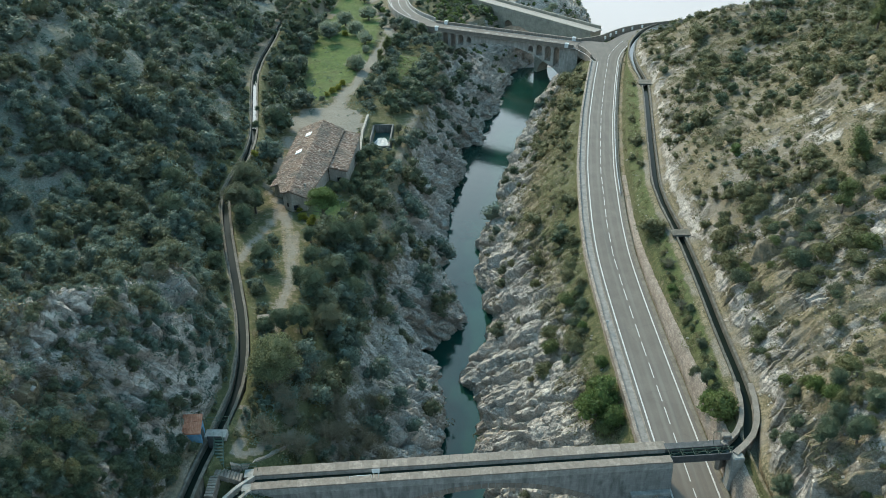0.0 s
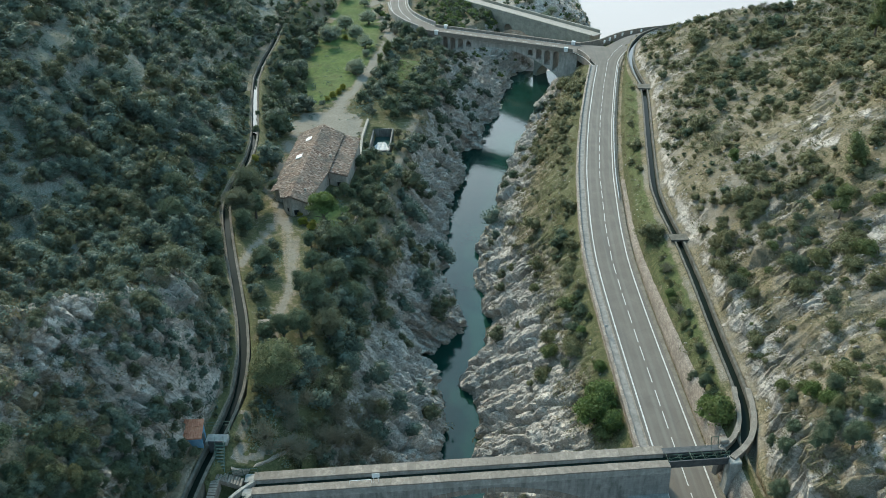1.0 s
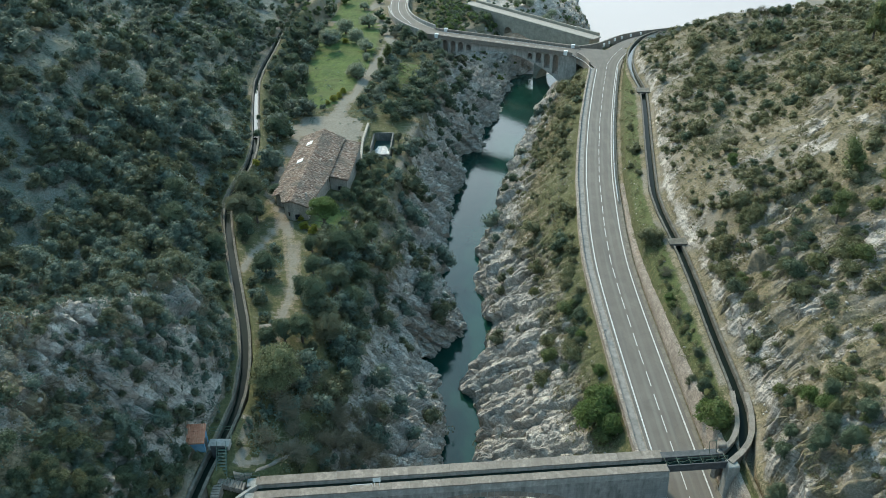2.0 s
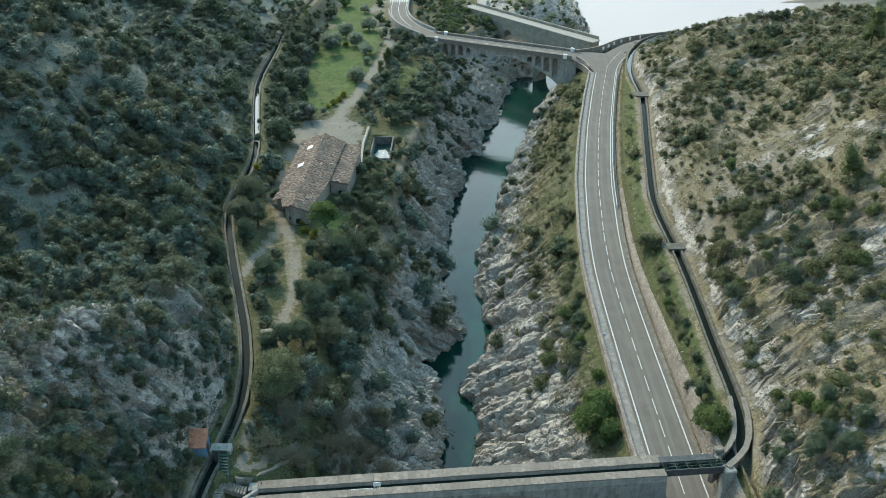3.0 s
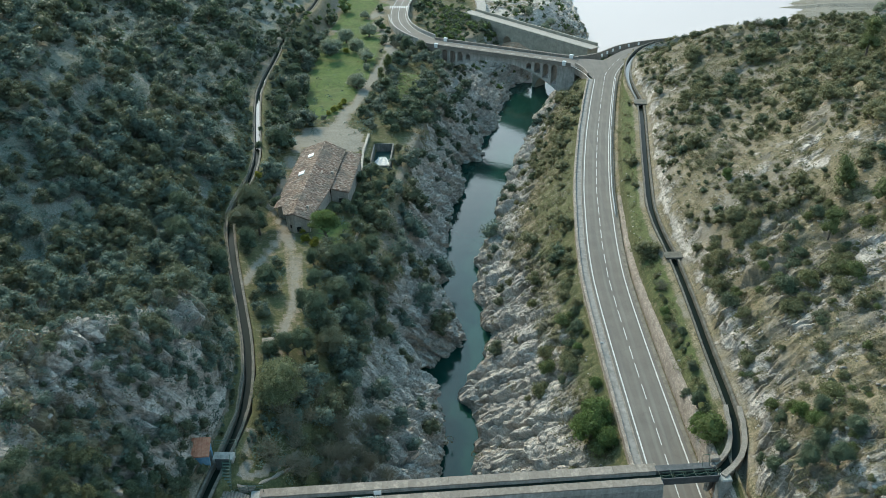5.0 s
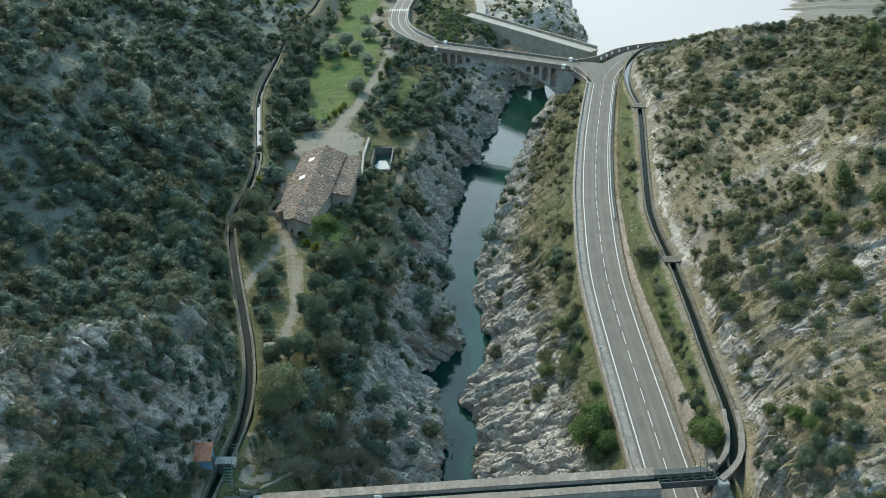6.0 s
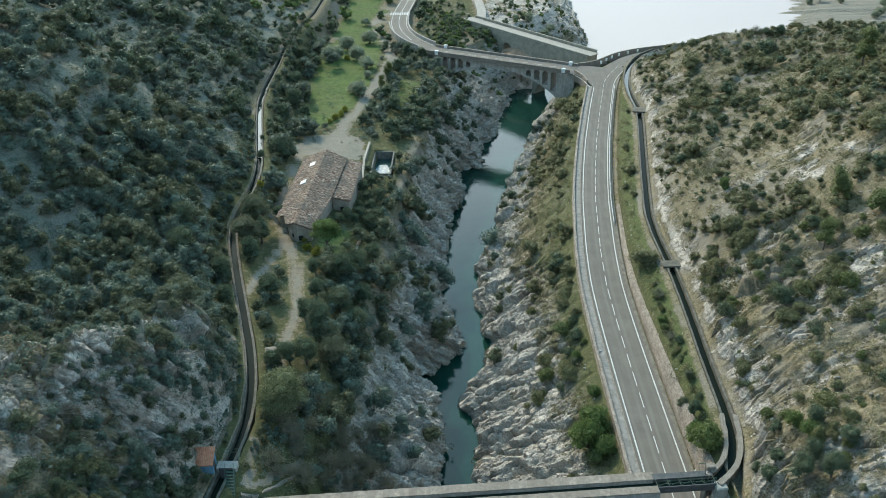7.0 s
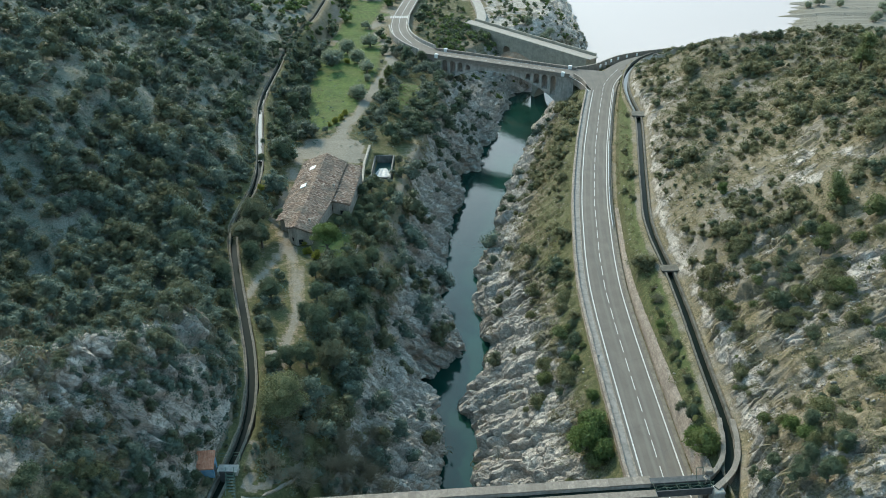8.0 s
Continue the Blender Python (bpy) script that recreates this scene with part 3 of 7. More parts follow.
def part(name, bm, material, parent, label=""):
    """Links a bmesh as one mesh object under a thing or a part."""
    bmesh.ops.recalc_face_normals(bm, faces=bm.faces)
    me = bpy.data.meshes.new(name)
    bm.to_mesh(me)
    bm.free()
    me.materials.append(material)
    ob = new(name, me)
    ob.parent = parent
    return tagged(ob, label) if label else ob


def thing(name, label, category, at=(0, 0, 0), turn=0.0, group="", kind=""):
    ob = new(name)
    ob.matrix_basis = pose(*at, 0, 0, turn)
    return tagged(ob, label, category, group, kind)


def solid(name, bm, material, label, category="", group="", kind="", at=(0, 0, 0), turn=0.0):
    ob = part(name, bm, material, None)
    ob.matrix_basis = pose(*at, 0, 0, turn)
    return tagged(ob, label, category, group, kind)


def add_box(bm, x0, y0, z0, x1, y1, z1, bevel=0.0, m=None):
    """A box between two corners, with bevelled edges where asked for."""
    made = bmesh.ops.create_cube(bm, size=1.0)["verts"]
    t = Matrix.Translation(((x0 + x1) / 2, (y0 + y1) / 2, (z0 + z1) / 2)) @ Matrix.Diagonal((abs(x1 - x0), abs(y1 - y0), abs(z1 - z0), 1))
    bmesh.ops.transform(bm, matrix=(m @ t) if m else t, verts=made)
    if bevel:
        edges = list({e for v in made for e in v.link_edges})
        bmesh.ops.bevel(bm, geom=edges, offset=bevel, segments=1, affect="EDGES")
    return made


def box(*a, bevel=0.0):
    bm = bmesh.new()
    add_box(bm, *a, bevel=bevel)
    return bm


def add_tube(bm, a, b, r0, r1=None, n=6):
    """A round bar from a to b."""
    a, b = Vector(a), Vector(b)
    d = b - a
    m = Matrix.Translation((a + b) / 2) @ d.to_track_quat("Z", "Y").to_matrix().to_4x4()
    bmesh.ops.create_cone(bm, cap_ends=True, segments=n, radius1=r0, radius2=r0 if r1 is None else r1, depth=d.length, matrix=m)


def tube(a, b, r0, r1=None, n=6):
    bm = bmesh.new()
    add_tube(bm, a, b, r0, r1, n)
    return bm


def path_frames(points, step=1.0):
    """Evenly spaced points along a smooth plan line, with the direction to its right."""
    p = np.array(points, float)
    s = np.concatenate([[0], np.cumsum(np.linalg.norm(np.diff(p, axis=0), axis=1))])
    n = max(2, int(s[-1] / step) + 1)
    q = np.linspace(0, s[-1], n)
    out = np.stack([np.interp(q, s, p[:, k]) for k in range(p.shape[1])], 1)
    for _ in range(int(4 / step) + 1):
        out[1:-1] = 0.25 * out[:-2] + 0.5 * out[1:-1] + 0.25 * out[2:]
    t = np.gradient(out[:, :2], axis=0)
    t /= np.linalg.norm(t, axis=1)[:, None]
    right = np.stack([t[:, 1], -t[:, 0]], 1)
    return out, right


def ribbon(name, points, section, material, step=1.0, closed=True, rough=0.0, seed=0):
    """A bmesh swept along points (x, y, z): section gives (offset to the right, height) round the profile."""
    c, r = path_frames(points, step)
    k, n = len(section), len(c)
    sec = np.array(section, float)
    v = np.zeros((n, k, 3))
    v[:, :, 0] = c[:, None, 0] + r[:, None, 0] * sec[None, :, 0]
    v[:, :, 1] = c[:, None, 1] + r[:, None, 1] * sec[None, :, 0]
    v[:, :, 2] = c[:, None, 2] + sec[None, :, 1]
    v = v.reshape(-1, 3)
    if rough:
        for a in range(3):
            v[:, a] += rough * fbm(v, 1.1, 3, seed + a)
    faces = []
    last = k if closed else k - 1
    for i in range(n - 1):
        for j in range(last):
            j2 = (j + 1) % k
            faces.append((i * k + j, i * k + j2, (i + 1) * k + j2, (i + 1) * k + j))
    if closed:
        faces.append(tuple(range(k)))
        faces.append(tuple((n - 1) * k + j for j in reversed(range(k))))
    me = mesh_from(name, v, faces, material)
    me.attributes.new("across", "FLOAT", "POINT").data.foreach_set("value", np.tile(sec[:, 0], n).astype(np.float32))
    return me


def swept(name, points, section, material, parent=None, step=1.0, closed=True, rough=0.0, seed=0, label=""):
    ob = new(name, ribbon(name, points, section, material, step, closed, rough, seed))
    bm = bmesh.new()
    bm.from_mesh(ob.data)
    bmesh.ops.recalc_face_normals(bm, faces=bm.faces)
    bm.to_mesh(ob.data)
    bm.free()
    ob.parent = parent
    return tagged(ob, label) if label else ob


def offset_line(line_points, d):
    c, r = path_frames(line_points, 2.0)
    c[:, :2] += r * d
    return c


# ---- the ground: one sheet from the left hills over the gorge to the right hill ----
TRACKS = [((-26.5, 290), (-31, 276), (-27.5, 261), (-23.6, 247), (-21.6, 232), (-23, 220), (-25, 206), (-26.8, 194), (-28.8, 181), (-31, 168)),
          ((-32.6, 120), (-31.6, 116.2), (-29.2, 110.0), (-27.6, 103.2), (-26.4, 97.5), (-25.7, 91.1), (-25.7, 85.1), (-25.2, 79)),
          ((-31.5, 115.4), (-32.9, 108), (-33.6, 102), (-33.8, 96)),
          ((-37.1, 162.4), (-37.2, 150), (-36.3, 134.2), (-36.3, 126), (-33, 118.5)),
          ((-25.5, 65), (-25.4, 62), (-24.9, 58.2), (-23.2, 59.3), (-21.6, 61.6), (-19.9, 64.2)),
          ((-43.5, 55.8), (-41.9, 58.7), (-40.6, 60.5), (-38.8, 63.5), (-38.3, 67.7)),
          ((-34.6, 80.2), (-33.6, 75.8), (-33.7, 70))]
BARE = [(-55, 88.6, 3.0), (-61.6, 95, 2.6), (-69.8, 113, 3.5), (-67, 127, 2.6), (-76.6, 168, 6), (-71.7, 188, 5), (56.4, 110.6, 4), (55, 118, 4), (46.6, 98.3, 3), (61, 109, 4), (49, 117, 3)]


def track_distance(x, y, lines):
    best = np.full(len(x), 99.0)
    for pts in lines:
        for (ax, ay), (bx, by) in zip(pts, pts[1:]):
            dx, dy = bx - ax, by - ay
            t = np.clip(((x - ax) * dx + (y - ay) * dy) / (dx * dx + dy * dy), 0, 1)
            best = np.minimum(best, np.hypot(x - ax - t * dx, y - ay - t * dy))
    return best


def inside(x, y, poly):
    hit = np.zeros(len(x), bool)
    for (ax, ay), (bx, by) in zip(poly, poly[1:] + poly[:1]):
        hit ^= ((ay > y) != (by > y)) & (x < (bx - ax) * (y - ay) / (by - ay + 1e-9) + ax)
    return hit


MEADOW = [(-39.5, 181), (-43.2, 212), (-43.4, 235), (-43, 255), (-42, 280), (-44, 312), (-29.5, 312), (-28.5, 290), (-32, 280), (-29, 261), (-25.5, 245), (-25.6, 224), (-26.2, 207), (-28, 200), (-30.2, 183), (-33, 177), (-37.3, 177)]
SLOPE_LAWN = [(-2, 322), (4.4, 322), (5.9, 293), (3, 294.5)]
LAWN = [(-18.8, 214), (-11.5, 214.5), (-11, 197), (-16.9, 191)]
GARDEN = [(-26.2, 113), (-25.6, 122), (-20.6, 125), (-20.2, 116)]
YARD = [(-39.5, 158), (-38, 170), (-29, 172), (-24, 170), (-22.5, 160), (-24, 157), (-31, 158)]


def masks(x, y, z, seg):
    p = np.stack([x, y, z], 1)
    rock = np.interp(seg, [7.5, 8.8, 9, 15, 16.5, 17, 17.6, 18.5, 20, 25, 27, 28, 29, 30, 31, 32, 36, 42, 42.3, 43.5, 46, 51],
                     [0.30, 0.3, 0.1, 0.0, 0.06, 0.2, 0.45, 0.85, 1, 1, 0.92, 0.66, 0.38, 0.18, 0.08, 0.0, 0.0, 0.3, 0.55, 0.27, 0.19, 0.17])
    rock = np.where((y < 94) & (seg > 16.2) & (seg < 18.5) & (x > -17), np.maximum(rock, 0.4 + 0.4 * fbm(p, 6, 3, 8)), rock)
    crest = np.interp(seg, [3, 5, 6, 7, 8.8], [55, 59, 65, 71, 78])
    spur = smoothstep(40, 50, y) * (1 - smoothstep(-4, 3, y - crest)) * np.interp(seg, [3.0, 4.5, 8.9, 9], [0, 1, 1, 0])
    rock = np.maximum(rock, spur * (0.55 + 0.6 * fbm(p, 4, 4, 5)))
    rock = np.where(y > 262, np.where((x > 9) & (x < 70), 0.5 + 0.3 * fbm(p, 9, 3, 6), np.minimum(rock, 0.3)), rock)
    rock = np.where((seg > 42.2) & (seg < 48), np.maximum(rock, (0.41 + 0.5 * fbm(p, 6, 4, 19)) * (1 - smoothstep(84, 100, y)) * np.interp(seg, [44, 48], [1, 0.6])), rock)
    ridge = np.exp(-((y - crest + 1.0) / 2.6) ** 2) * np.interp(seg, [4.5, 5, 8, 8.4], [0, 1, 1, 0])
    rock = np.maximum(rock, ridge * (0.75 + 0.4 * fbm(p, 3, 3, 27)))
    for bx, by, br_ in BARE:
        rock = np.maximum(rock, np.where(x < 0, 0.30, 0.40) * (1 - smoothstep(0.6 * br_, 1.3 * br_, np.hypot((x - bx) * 0.8, y - by))))
    shift = np.interp(y, [60, 90, 105, 120, 135], [1.1, 1.0, 0.7, 0.0, -0.3])
    near_r = np.interp(seg - shift * (seg > 25), [25, 27, 28, 29, 30], [1, 0.95, 0.7, 0.36, 0.12])
    rock = np.where((seg > 25) & (seg < 31), np.maximum(near_r * np.interp(seg, [30, 31], [1, 0.4]), 0.08), rock)
    grass = 0.9 * inside(x, y, MEADOW) + 0.55 * inside(x, y, LAWN) + 0.8 * inside(x, y, SLOPE_LAWN) + 0.85 * inside(x, y, GARDEN)
    grass = np.maximum(grass, np.interp(seg, [34.9, 35.2, 36.8, 37], [0, 0.62, 0.75, 0]) * (y < 215))
    grass = np.maximum(grass, np.interp(seg, [28.2, 29.4, 31.2, 31.8], [0, 0.62, 0.74, 0.4]) * (y < 226) * (1 - rock))
    grass = np.maximum(grass, np.interp(seg, [11.9, 12.3, 16.8, 17.2], [0, 0.62, 0.62, 0]) * (y < 250) * np.where(y < 78, 1.15, 1.0))
    grass = np.maximum(grass, 0.55 * smoothstep(243, 247, y) * (x > -17) * (x < 1))
    grass = np.maximum(grass, np.interp(seg, [7.8, 8.3, 9.7, 10.0], [0, 0.6, 0.9, 0]) * (y < 170) * (y > 84))
    grass = np.maximum(grass, np.interp(seg, [8.8, 9.1, 9.8, 10.0], [0, 0.75, 0.9, 0]) * (y <= 84) * (y > 58))
    d = track_distance(x, y, TRACKS)
    gravel = 0.85 * (1 - smoothstep(0.1, 1.05, track_distance(x, y, TRACKS[:4])))
    gravel = np.maximum(gravel, 0.62 * (1 - smoothstep(0.1, 0.6, d)))
    gravel = np.maximum(gravel, 0.9 * (1 - smoothstep(0.9, 2.0, track_distance(x, y, TRACKS[:1]))))
    gravel = np.maximum(gravel, 0.95 * inside(x, y, YARD))
    gravel = np.maximum(gravel, 0.8 * smoothstep(132, 138, x) * smoothstep(312, 320, y))
    return rock, np.where(gravel > 0.3, 0, grass), gravel


def facets(q, scale, seed):
    """Broken faces: every cell of the rock is a plane with a height and a tilt of its own, with a crack round it."""
    q = q / scale
    i = np.floor(q).astype(np.int64)
    f1, f2, h = np.full(len(q), 9.0), np.full(len(q), 9.0), np.zeros(len(q))
    for dx in (-1, 0, 1):
        for dy in (-1, 0, 1):
            for dz in (-1, 0, 1):
                cx, cy, cz = i[:, 0] + dx, i[:, 1] + dy, i[:, 2] + dz
                r = [rnd3(cx, cy, cz, seed + k) for k in range(6)]
                o = np.stack([q[:, 0] - cx - r[0], q[:, 1] - cy - r[1], q[:, 2] - cz - r[2]], 1)
                d = np.sqrt((o ** 2).sum(1))
                near = d < f1
                f2 = np.where(near, f1, np.minimum(f2, d))
                h = np.where(near, r[3] - 0.5 + 1.3 * (o[:, 1] * (r[4] - 0.75) + o[:, 2] * (r[5] - 0.5)), h)
                f1 = np.where(near, d, f1)
    return h - 0.75 * np.exp(-((f2 - f1) / 0.08) ** 2)


def beds(p, height, run, thick, seed):
    """Tilted slabs: each rises sharply at its front, falls off slowly behind, and is broken by cross joints."""
    b = (height + 0.9 * fbm(p, 8.0, 3, seed) + 0.22 * fbm(p, 2.2, 3, seed + 1)) / thick
    k = np.floor(b)
    f = b - k
    zero = np.zeros(len(p))
    r = (run + 1.6 * fbm(p, 5.0, 2, seed + 2)) / (thick * 2.3) + 7 * rnd3(k, zero, zero, seed + 3)
    m = np.floor(r)
    j = np.minimum(r - m, 1 - r + m)
    tall = rnd3(k, m, zero, seed + 4)
    h = smoothstep(0.0, 0.17, f) * (1 - 0.8 * f) * (0.35 + 1.0 * tall)
    return h - 0.28 * np.exp(-(j / 0.06) ** 2) - 0.3 * np.exp(-((f - 0.02) / 0.05) ** 2) - 0.4


def rock_beds(p, seg):
    """Relief of the bedded limestone, in metres, with the height across the beds and the run along them."""
    left = (seg < 23.5)[:, None]
    up = np.where(left, np.array([0.62, 0.42, 0.66]), np.array([-0.52, 0.41, 0.75]))
    along = np.where(left, np.array([0.74, -0.12, -0.66]), np.array([0.80, -0.10, 0.59]))
    height, run = (p * up).sum(1), (p * along).sum(1)
    side = np.cross(up, along)
    bent = p + 0.9 * np.stack([fbm(p, 6.0, 3, 3), fbm(p, 6.0, 3, 4), fbm(p, 6.0, 3, 6)], 1) + 0.16 * np.stack([fbm(p, 1.2, 2, 13), fbm(p, 1.2, 2, 14), fbm(p, 1.2, 2, 16)], 1)
    q = np.stack([(bent * along).sum(1) * 0.36, (bent * up).sum(1), (bent * side).sum(1) * 0.8], 1)
    out = 1.3 * beds(p, height, run, 3.4, 21) + 0.42 * beds(p, height, run, 1.3, 31)
    out += 1.0 * facets(q, 2.4, 61) + 0.52 * facets(q + 3.3, 1.05, 71) + 0.13 * facets(q * np.array([1.5, 1, 1]) + 5.1, 0.5, 81)
    f1, f2, val = cells(bent, 1.05, 51)
    out -= (0.10 + 0.3 * val) * (1 - smoothstep(0.12, 0.42, f1)) * smoothstep(-0.1, 0.35, fbm(p, 7.0, 2, 55))
    out += 0.8 * fbm(p, 6.0, 3, 7)
    return out, height, run


def relief(p, nrm, seg):
    """Rock blocks, ledges and soft swells, pushed out along the surface."""
    x, y, z = p.T
    gorge = np.interp(seg, [16.8, 17.3, 18, 19, 21.8, 24, 24.8, 25.2, 28, 29.5, 30.5, 31.2], [0, 0.25, 0.7, 1, 1, 0.3, 0.3, 1, 0.9, 0.6, 0.2, 0]) * np.where((seg > 28) & (y > 125), 0.75, 1.0)
    hills = np.interp(seg, [0, 3, 8, 9, 9.01, 41.99, 42, 42.4, 43.4, 45, 49, 51], [3, 1, 0.9, 0.1, 0, 0, 0, 0.45, 0.9, 1, 1.5, 3])
    spur = smoothstep(44, 52, y) * (1 - smoothstep(79, 86, y)) * np.interp(seg, [2, 4, 8, 8.8, 9], [0, 1, 1, 0.2, 0])
    terrace = np.interp(seg, [14.5, 15.5, 16.8, 17.2], [0, 1, 1, 0]) * (1 - smoothstep(0, 3, 3 - track_distance(x, y, TRACKS[:5]))) * ~inside(x, y, YARD)
    verge = np.interp(seg, [30.5, 31, 31.4, 34.9, 35.4, 36.5, 37], [0.5, 0.5, 0, 0, 0.25, 0.25, 0])
    block, _, _ = rock_beds(p, seg)
    soft = 0.8 * fbm(p, 9.0, 5, 11)
    patch = smoothstep(0.05, 0.4, fbm(p, 8.0, 3, 13))
    outcrop = np.interp(seg, [42.1, 42.5, 46, 48], [0, 0.55, 0.5, 0]) * (1 - smoothstep(86, 104, y))
    out = outcrop * block + gorge * block + hills * (soft + np.where(seg > 42, 0.6, 0.45) * patch * block) + spur * (0.8 * block + 0.5 * fbm(p, 2.2, 3, 18)) + terrace * 0.35 * fbm(p, 5, 4, 15) + verge * 0.5 * fbm(p, 3, 4, 16)
    return p + nrm * out[:, None]


GX, GZ, GSEG = terrain_grid()
n_col, n_row = GX.shape
P = np.stack([GX.T, np.repeat(ROWS_Y[:, None], n_col, 1), GZ.T], 2)
du = np.gradient(P, axis=1)
dv = np.gradient(P, axis=0)
N = np.cross(du, dv)
N /= np.linalg.norm(N, axis=2)[:, :, None] + 1e-9
SEG = np.repeat(GSEG[None, :], n_row, 0).reshape(-1)
flat_p = P.reshape(-1, 3)
rock_m, grass_m, gravel_m = masks(flat_p[:, 0], flat_p[:, 1], flat_p[:, 2], SEG)
POOL = (np.abs(flat_p[:, 0] + 18.3) < 2.3) & (np.abs(flat_p[:, 1] - 158.6) < 6.0)
flat_p[POOL, 2] = -8.2
ground_p = relief(flat_p, N.reshape(-1, 3), SEG)
idx = np.arange(n_row * n_col).reshape(n_row, n_col)
quads = np.stack([idx[:-1, :-1], idx[:-1, 1:], idx[1:, 1:], idx[1:, :-1]], 2).reshape(-1, 4)


def grid_mesh(name, verts, quads, material, smooth=True):
    me = bpy.data.meshes.new(name)
    me.vertices.add(len(verts))
    me.vertices.foreach_set("co", np.ascontiguousarray(verts, np.float32).reshape(-1))
    w = quads.shape[1]
    me.loops.add(quads.size)
    me.loops.foreach_set("vertex_index", np.ascontiguousarray(quads, np.int32).reshape(-1))
    me.polygons.add(len(quads))
    me.polygons.foreach_set("loop_start", np.arange(0, quads.size, w, dtype=np.int32))
    me.polygons.foreach_set("loop_total", np.full(len(quads), w, np.int32))
    if smooth:
        me.polygons.foreach_set("use_smooth", np.ones(len(quads), bool))
    me.materials.append(material)
    me.update(calc_edges=True)
    return me


FEEDER = [(-21.5, 55.9), (-23.9, 55.35), (-25.0, 54.4), (-25.7, 52.8), (-26.0, 50.5), (-26.1, 44)]
fd = track_distance(ground_p[:, 0], ground_p[:, 1], [FEEDER])
ground_p[:, 2] = np.where(fd < 1.3, np.minimum(ground_p[:, 2], -1.3), np.where(fd < 2.2, np.minimum(ground_p[:, 2], -0.25), ground_p[:, 2]))
ground_me = grid_mesh("ground", ground_p, quads, ground_mat)
lush_m = np.maximum(0.8 * (inside(flat_p[:, 0], flat_p[:, 1], MEADOW) | inside(flat_p[:, 0], flat_p[:, 1], LAWN) | inside(flat_p[:, 0], flat_p[:, 1], GARDEN)), np.interp(SEG, [35.0, 35.6, 36.95, 37], [0, 0.08, 0.35, 0]) * (flat_p[:, 1] > 72) * (flat_p[:, 1] < 205))
_, bed_h, bed_r = rock_beds(flat_p, SEG)
bed_h = bed_h + 0.7 * fbm(flat_p, 8.0, 3, 21) + 0.25 * fbm(flat_p, 2.2, 3, 22)
grey_m = np.interp(SEG, [0, 8.3, 8.9], [0.85, 0.8, 0.0]) * smoothstep(68, 88, flat_p[:, 1])
for key, value in (("grey", grey_m), ("bed", bed_h), ("run", bed_r), ("rock", rock_m), ("grass", grass_m), ("gravel", gravel_m), ("lush", lush_m)):
    ground_me.attributes.new(key, "FLOAT", "POINT").data.foreach_set("value", value.astype(np.float32))
bare_face = rock_m[quads].mean(1) < 0.30
ground_me.polygons.foreach_set("use_smooth", bare_face)
ground = tagged(new("ground", ground_me), "limestone gorge with rocky scrub slopes, meadow and gravel tracks", "ground", kind="structure")

# water of the river and the lake behind the bridges
water_v = [(-120, -300, WATER), (300, -300, WATER), (300, 262, WATER), (-120, 262, WATER)]
water = tagged(new("water", mesh_from("water", water_v, [(0, 1, 2, 3)], river_water)), "calm green river deep in the gorge", "water", kind="structure")
# lake sheet, painted pale to stand for reflected sky
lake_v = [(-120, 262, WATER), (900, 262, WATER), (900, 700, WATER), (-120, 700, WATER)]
lake = tagged(new("water", mesh_from("lake", lake_v, [(0, 1, 2, 3)], lake_water)), "lake with the pale glare of the sky put into its colour", "water", kind="structure")

# heights of the finished ground, for setting things down
from mathutils.bvhtree import BVHTree
ground_tree = BVHTree.FromPolygons([tuple(v) for v in ground_p.tolist()], quads.tolist())


def drop(x, y, top=200.0):
    """The ground below a place of the plan: its height and normal."""
    hit = ground_tree.ray_cast(Vector((x, y, top)), Vector((0, 0, -1)))
    return (hit[0].z, hit[1]) if hit[0] else (0.0, Vector((0, 0, 1)))

# ---- roads ----
ROAD_PTS = [(float(road_c(y)), float(y), ROAD_Z) for y in (-120, -60, -10, 20, 40, 58, 68, 86, 98, 108, 119, 130, 139.4, 153.5, 169.3, 180, 190.5, 201)] + [(41, 211, -5), (43.8, 218, -5), (47.2, 224.5, -5), (52, 230.5, -5), (58, 235, -5), (66, 238.5, -5), (74, 241.5, -5)]
BRIDGE_R, BRIDGE_L = Vector((31.5, 222.0, -4.7)), Vector((-6.5, 240.6, -4.7))
TOWN_PTS = [(33.5, 221, -4.7), tuple(BRIDGE_R), tuple(BRIDGE_L), (-11, 244.5, -4.6), (-16.5, 252, -4.5), (-20.5, 261, -4.3), (-22.3, 272, -4.2), (-22.3, 284, -4.1), (-20, 309, -4.0), (-15, 335, -3.8), (-8, 370, -3)]


def slab(half_l, half_r, t=0.35):
    return [(-half_l, 0), (half_r, 0), (half_r, -t), (-half_l, -t)]


road = thing("road", "two-lane grey asphalt road with worn white markings", "road", kind="structure")
swept("asphalt", ROAD_PTS, slab(3.25, 3.15), asphalt, road, 1.5)
town_road = thing("road", "asphalt road bending off the bridge with a zebra crossing", "road", kind="structure")
swept("asphalt", TOWN_PTS[2:], slab(3.1, 3.1), asphalt, town_road, 1.5)

bm = bmesh.new()
corner = [bm.verts.new(p) for p in ((37.2, 206.5, -4.985), (40.5, 214.5, -4.985), (46, 222.5, -4.985), (38, 224.6, -4.9), (31.4, 225.2, -4.69), (31.4, 218.9, -4.69), (34.2, 215.8, -4.85), (36.0, 211.5, -4.95))]
bm.faces.new(corner)
ext = bmesh.ops.extrude_face_region(bm, geom=list(bm.faces))
bmesh.ops.translate(bm, verts=[v for v in ext["geom"] if isinstance(v, bmesh.types.BMVert)], vec=(0, 0, -0.5))
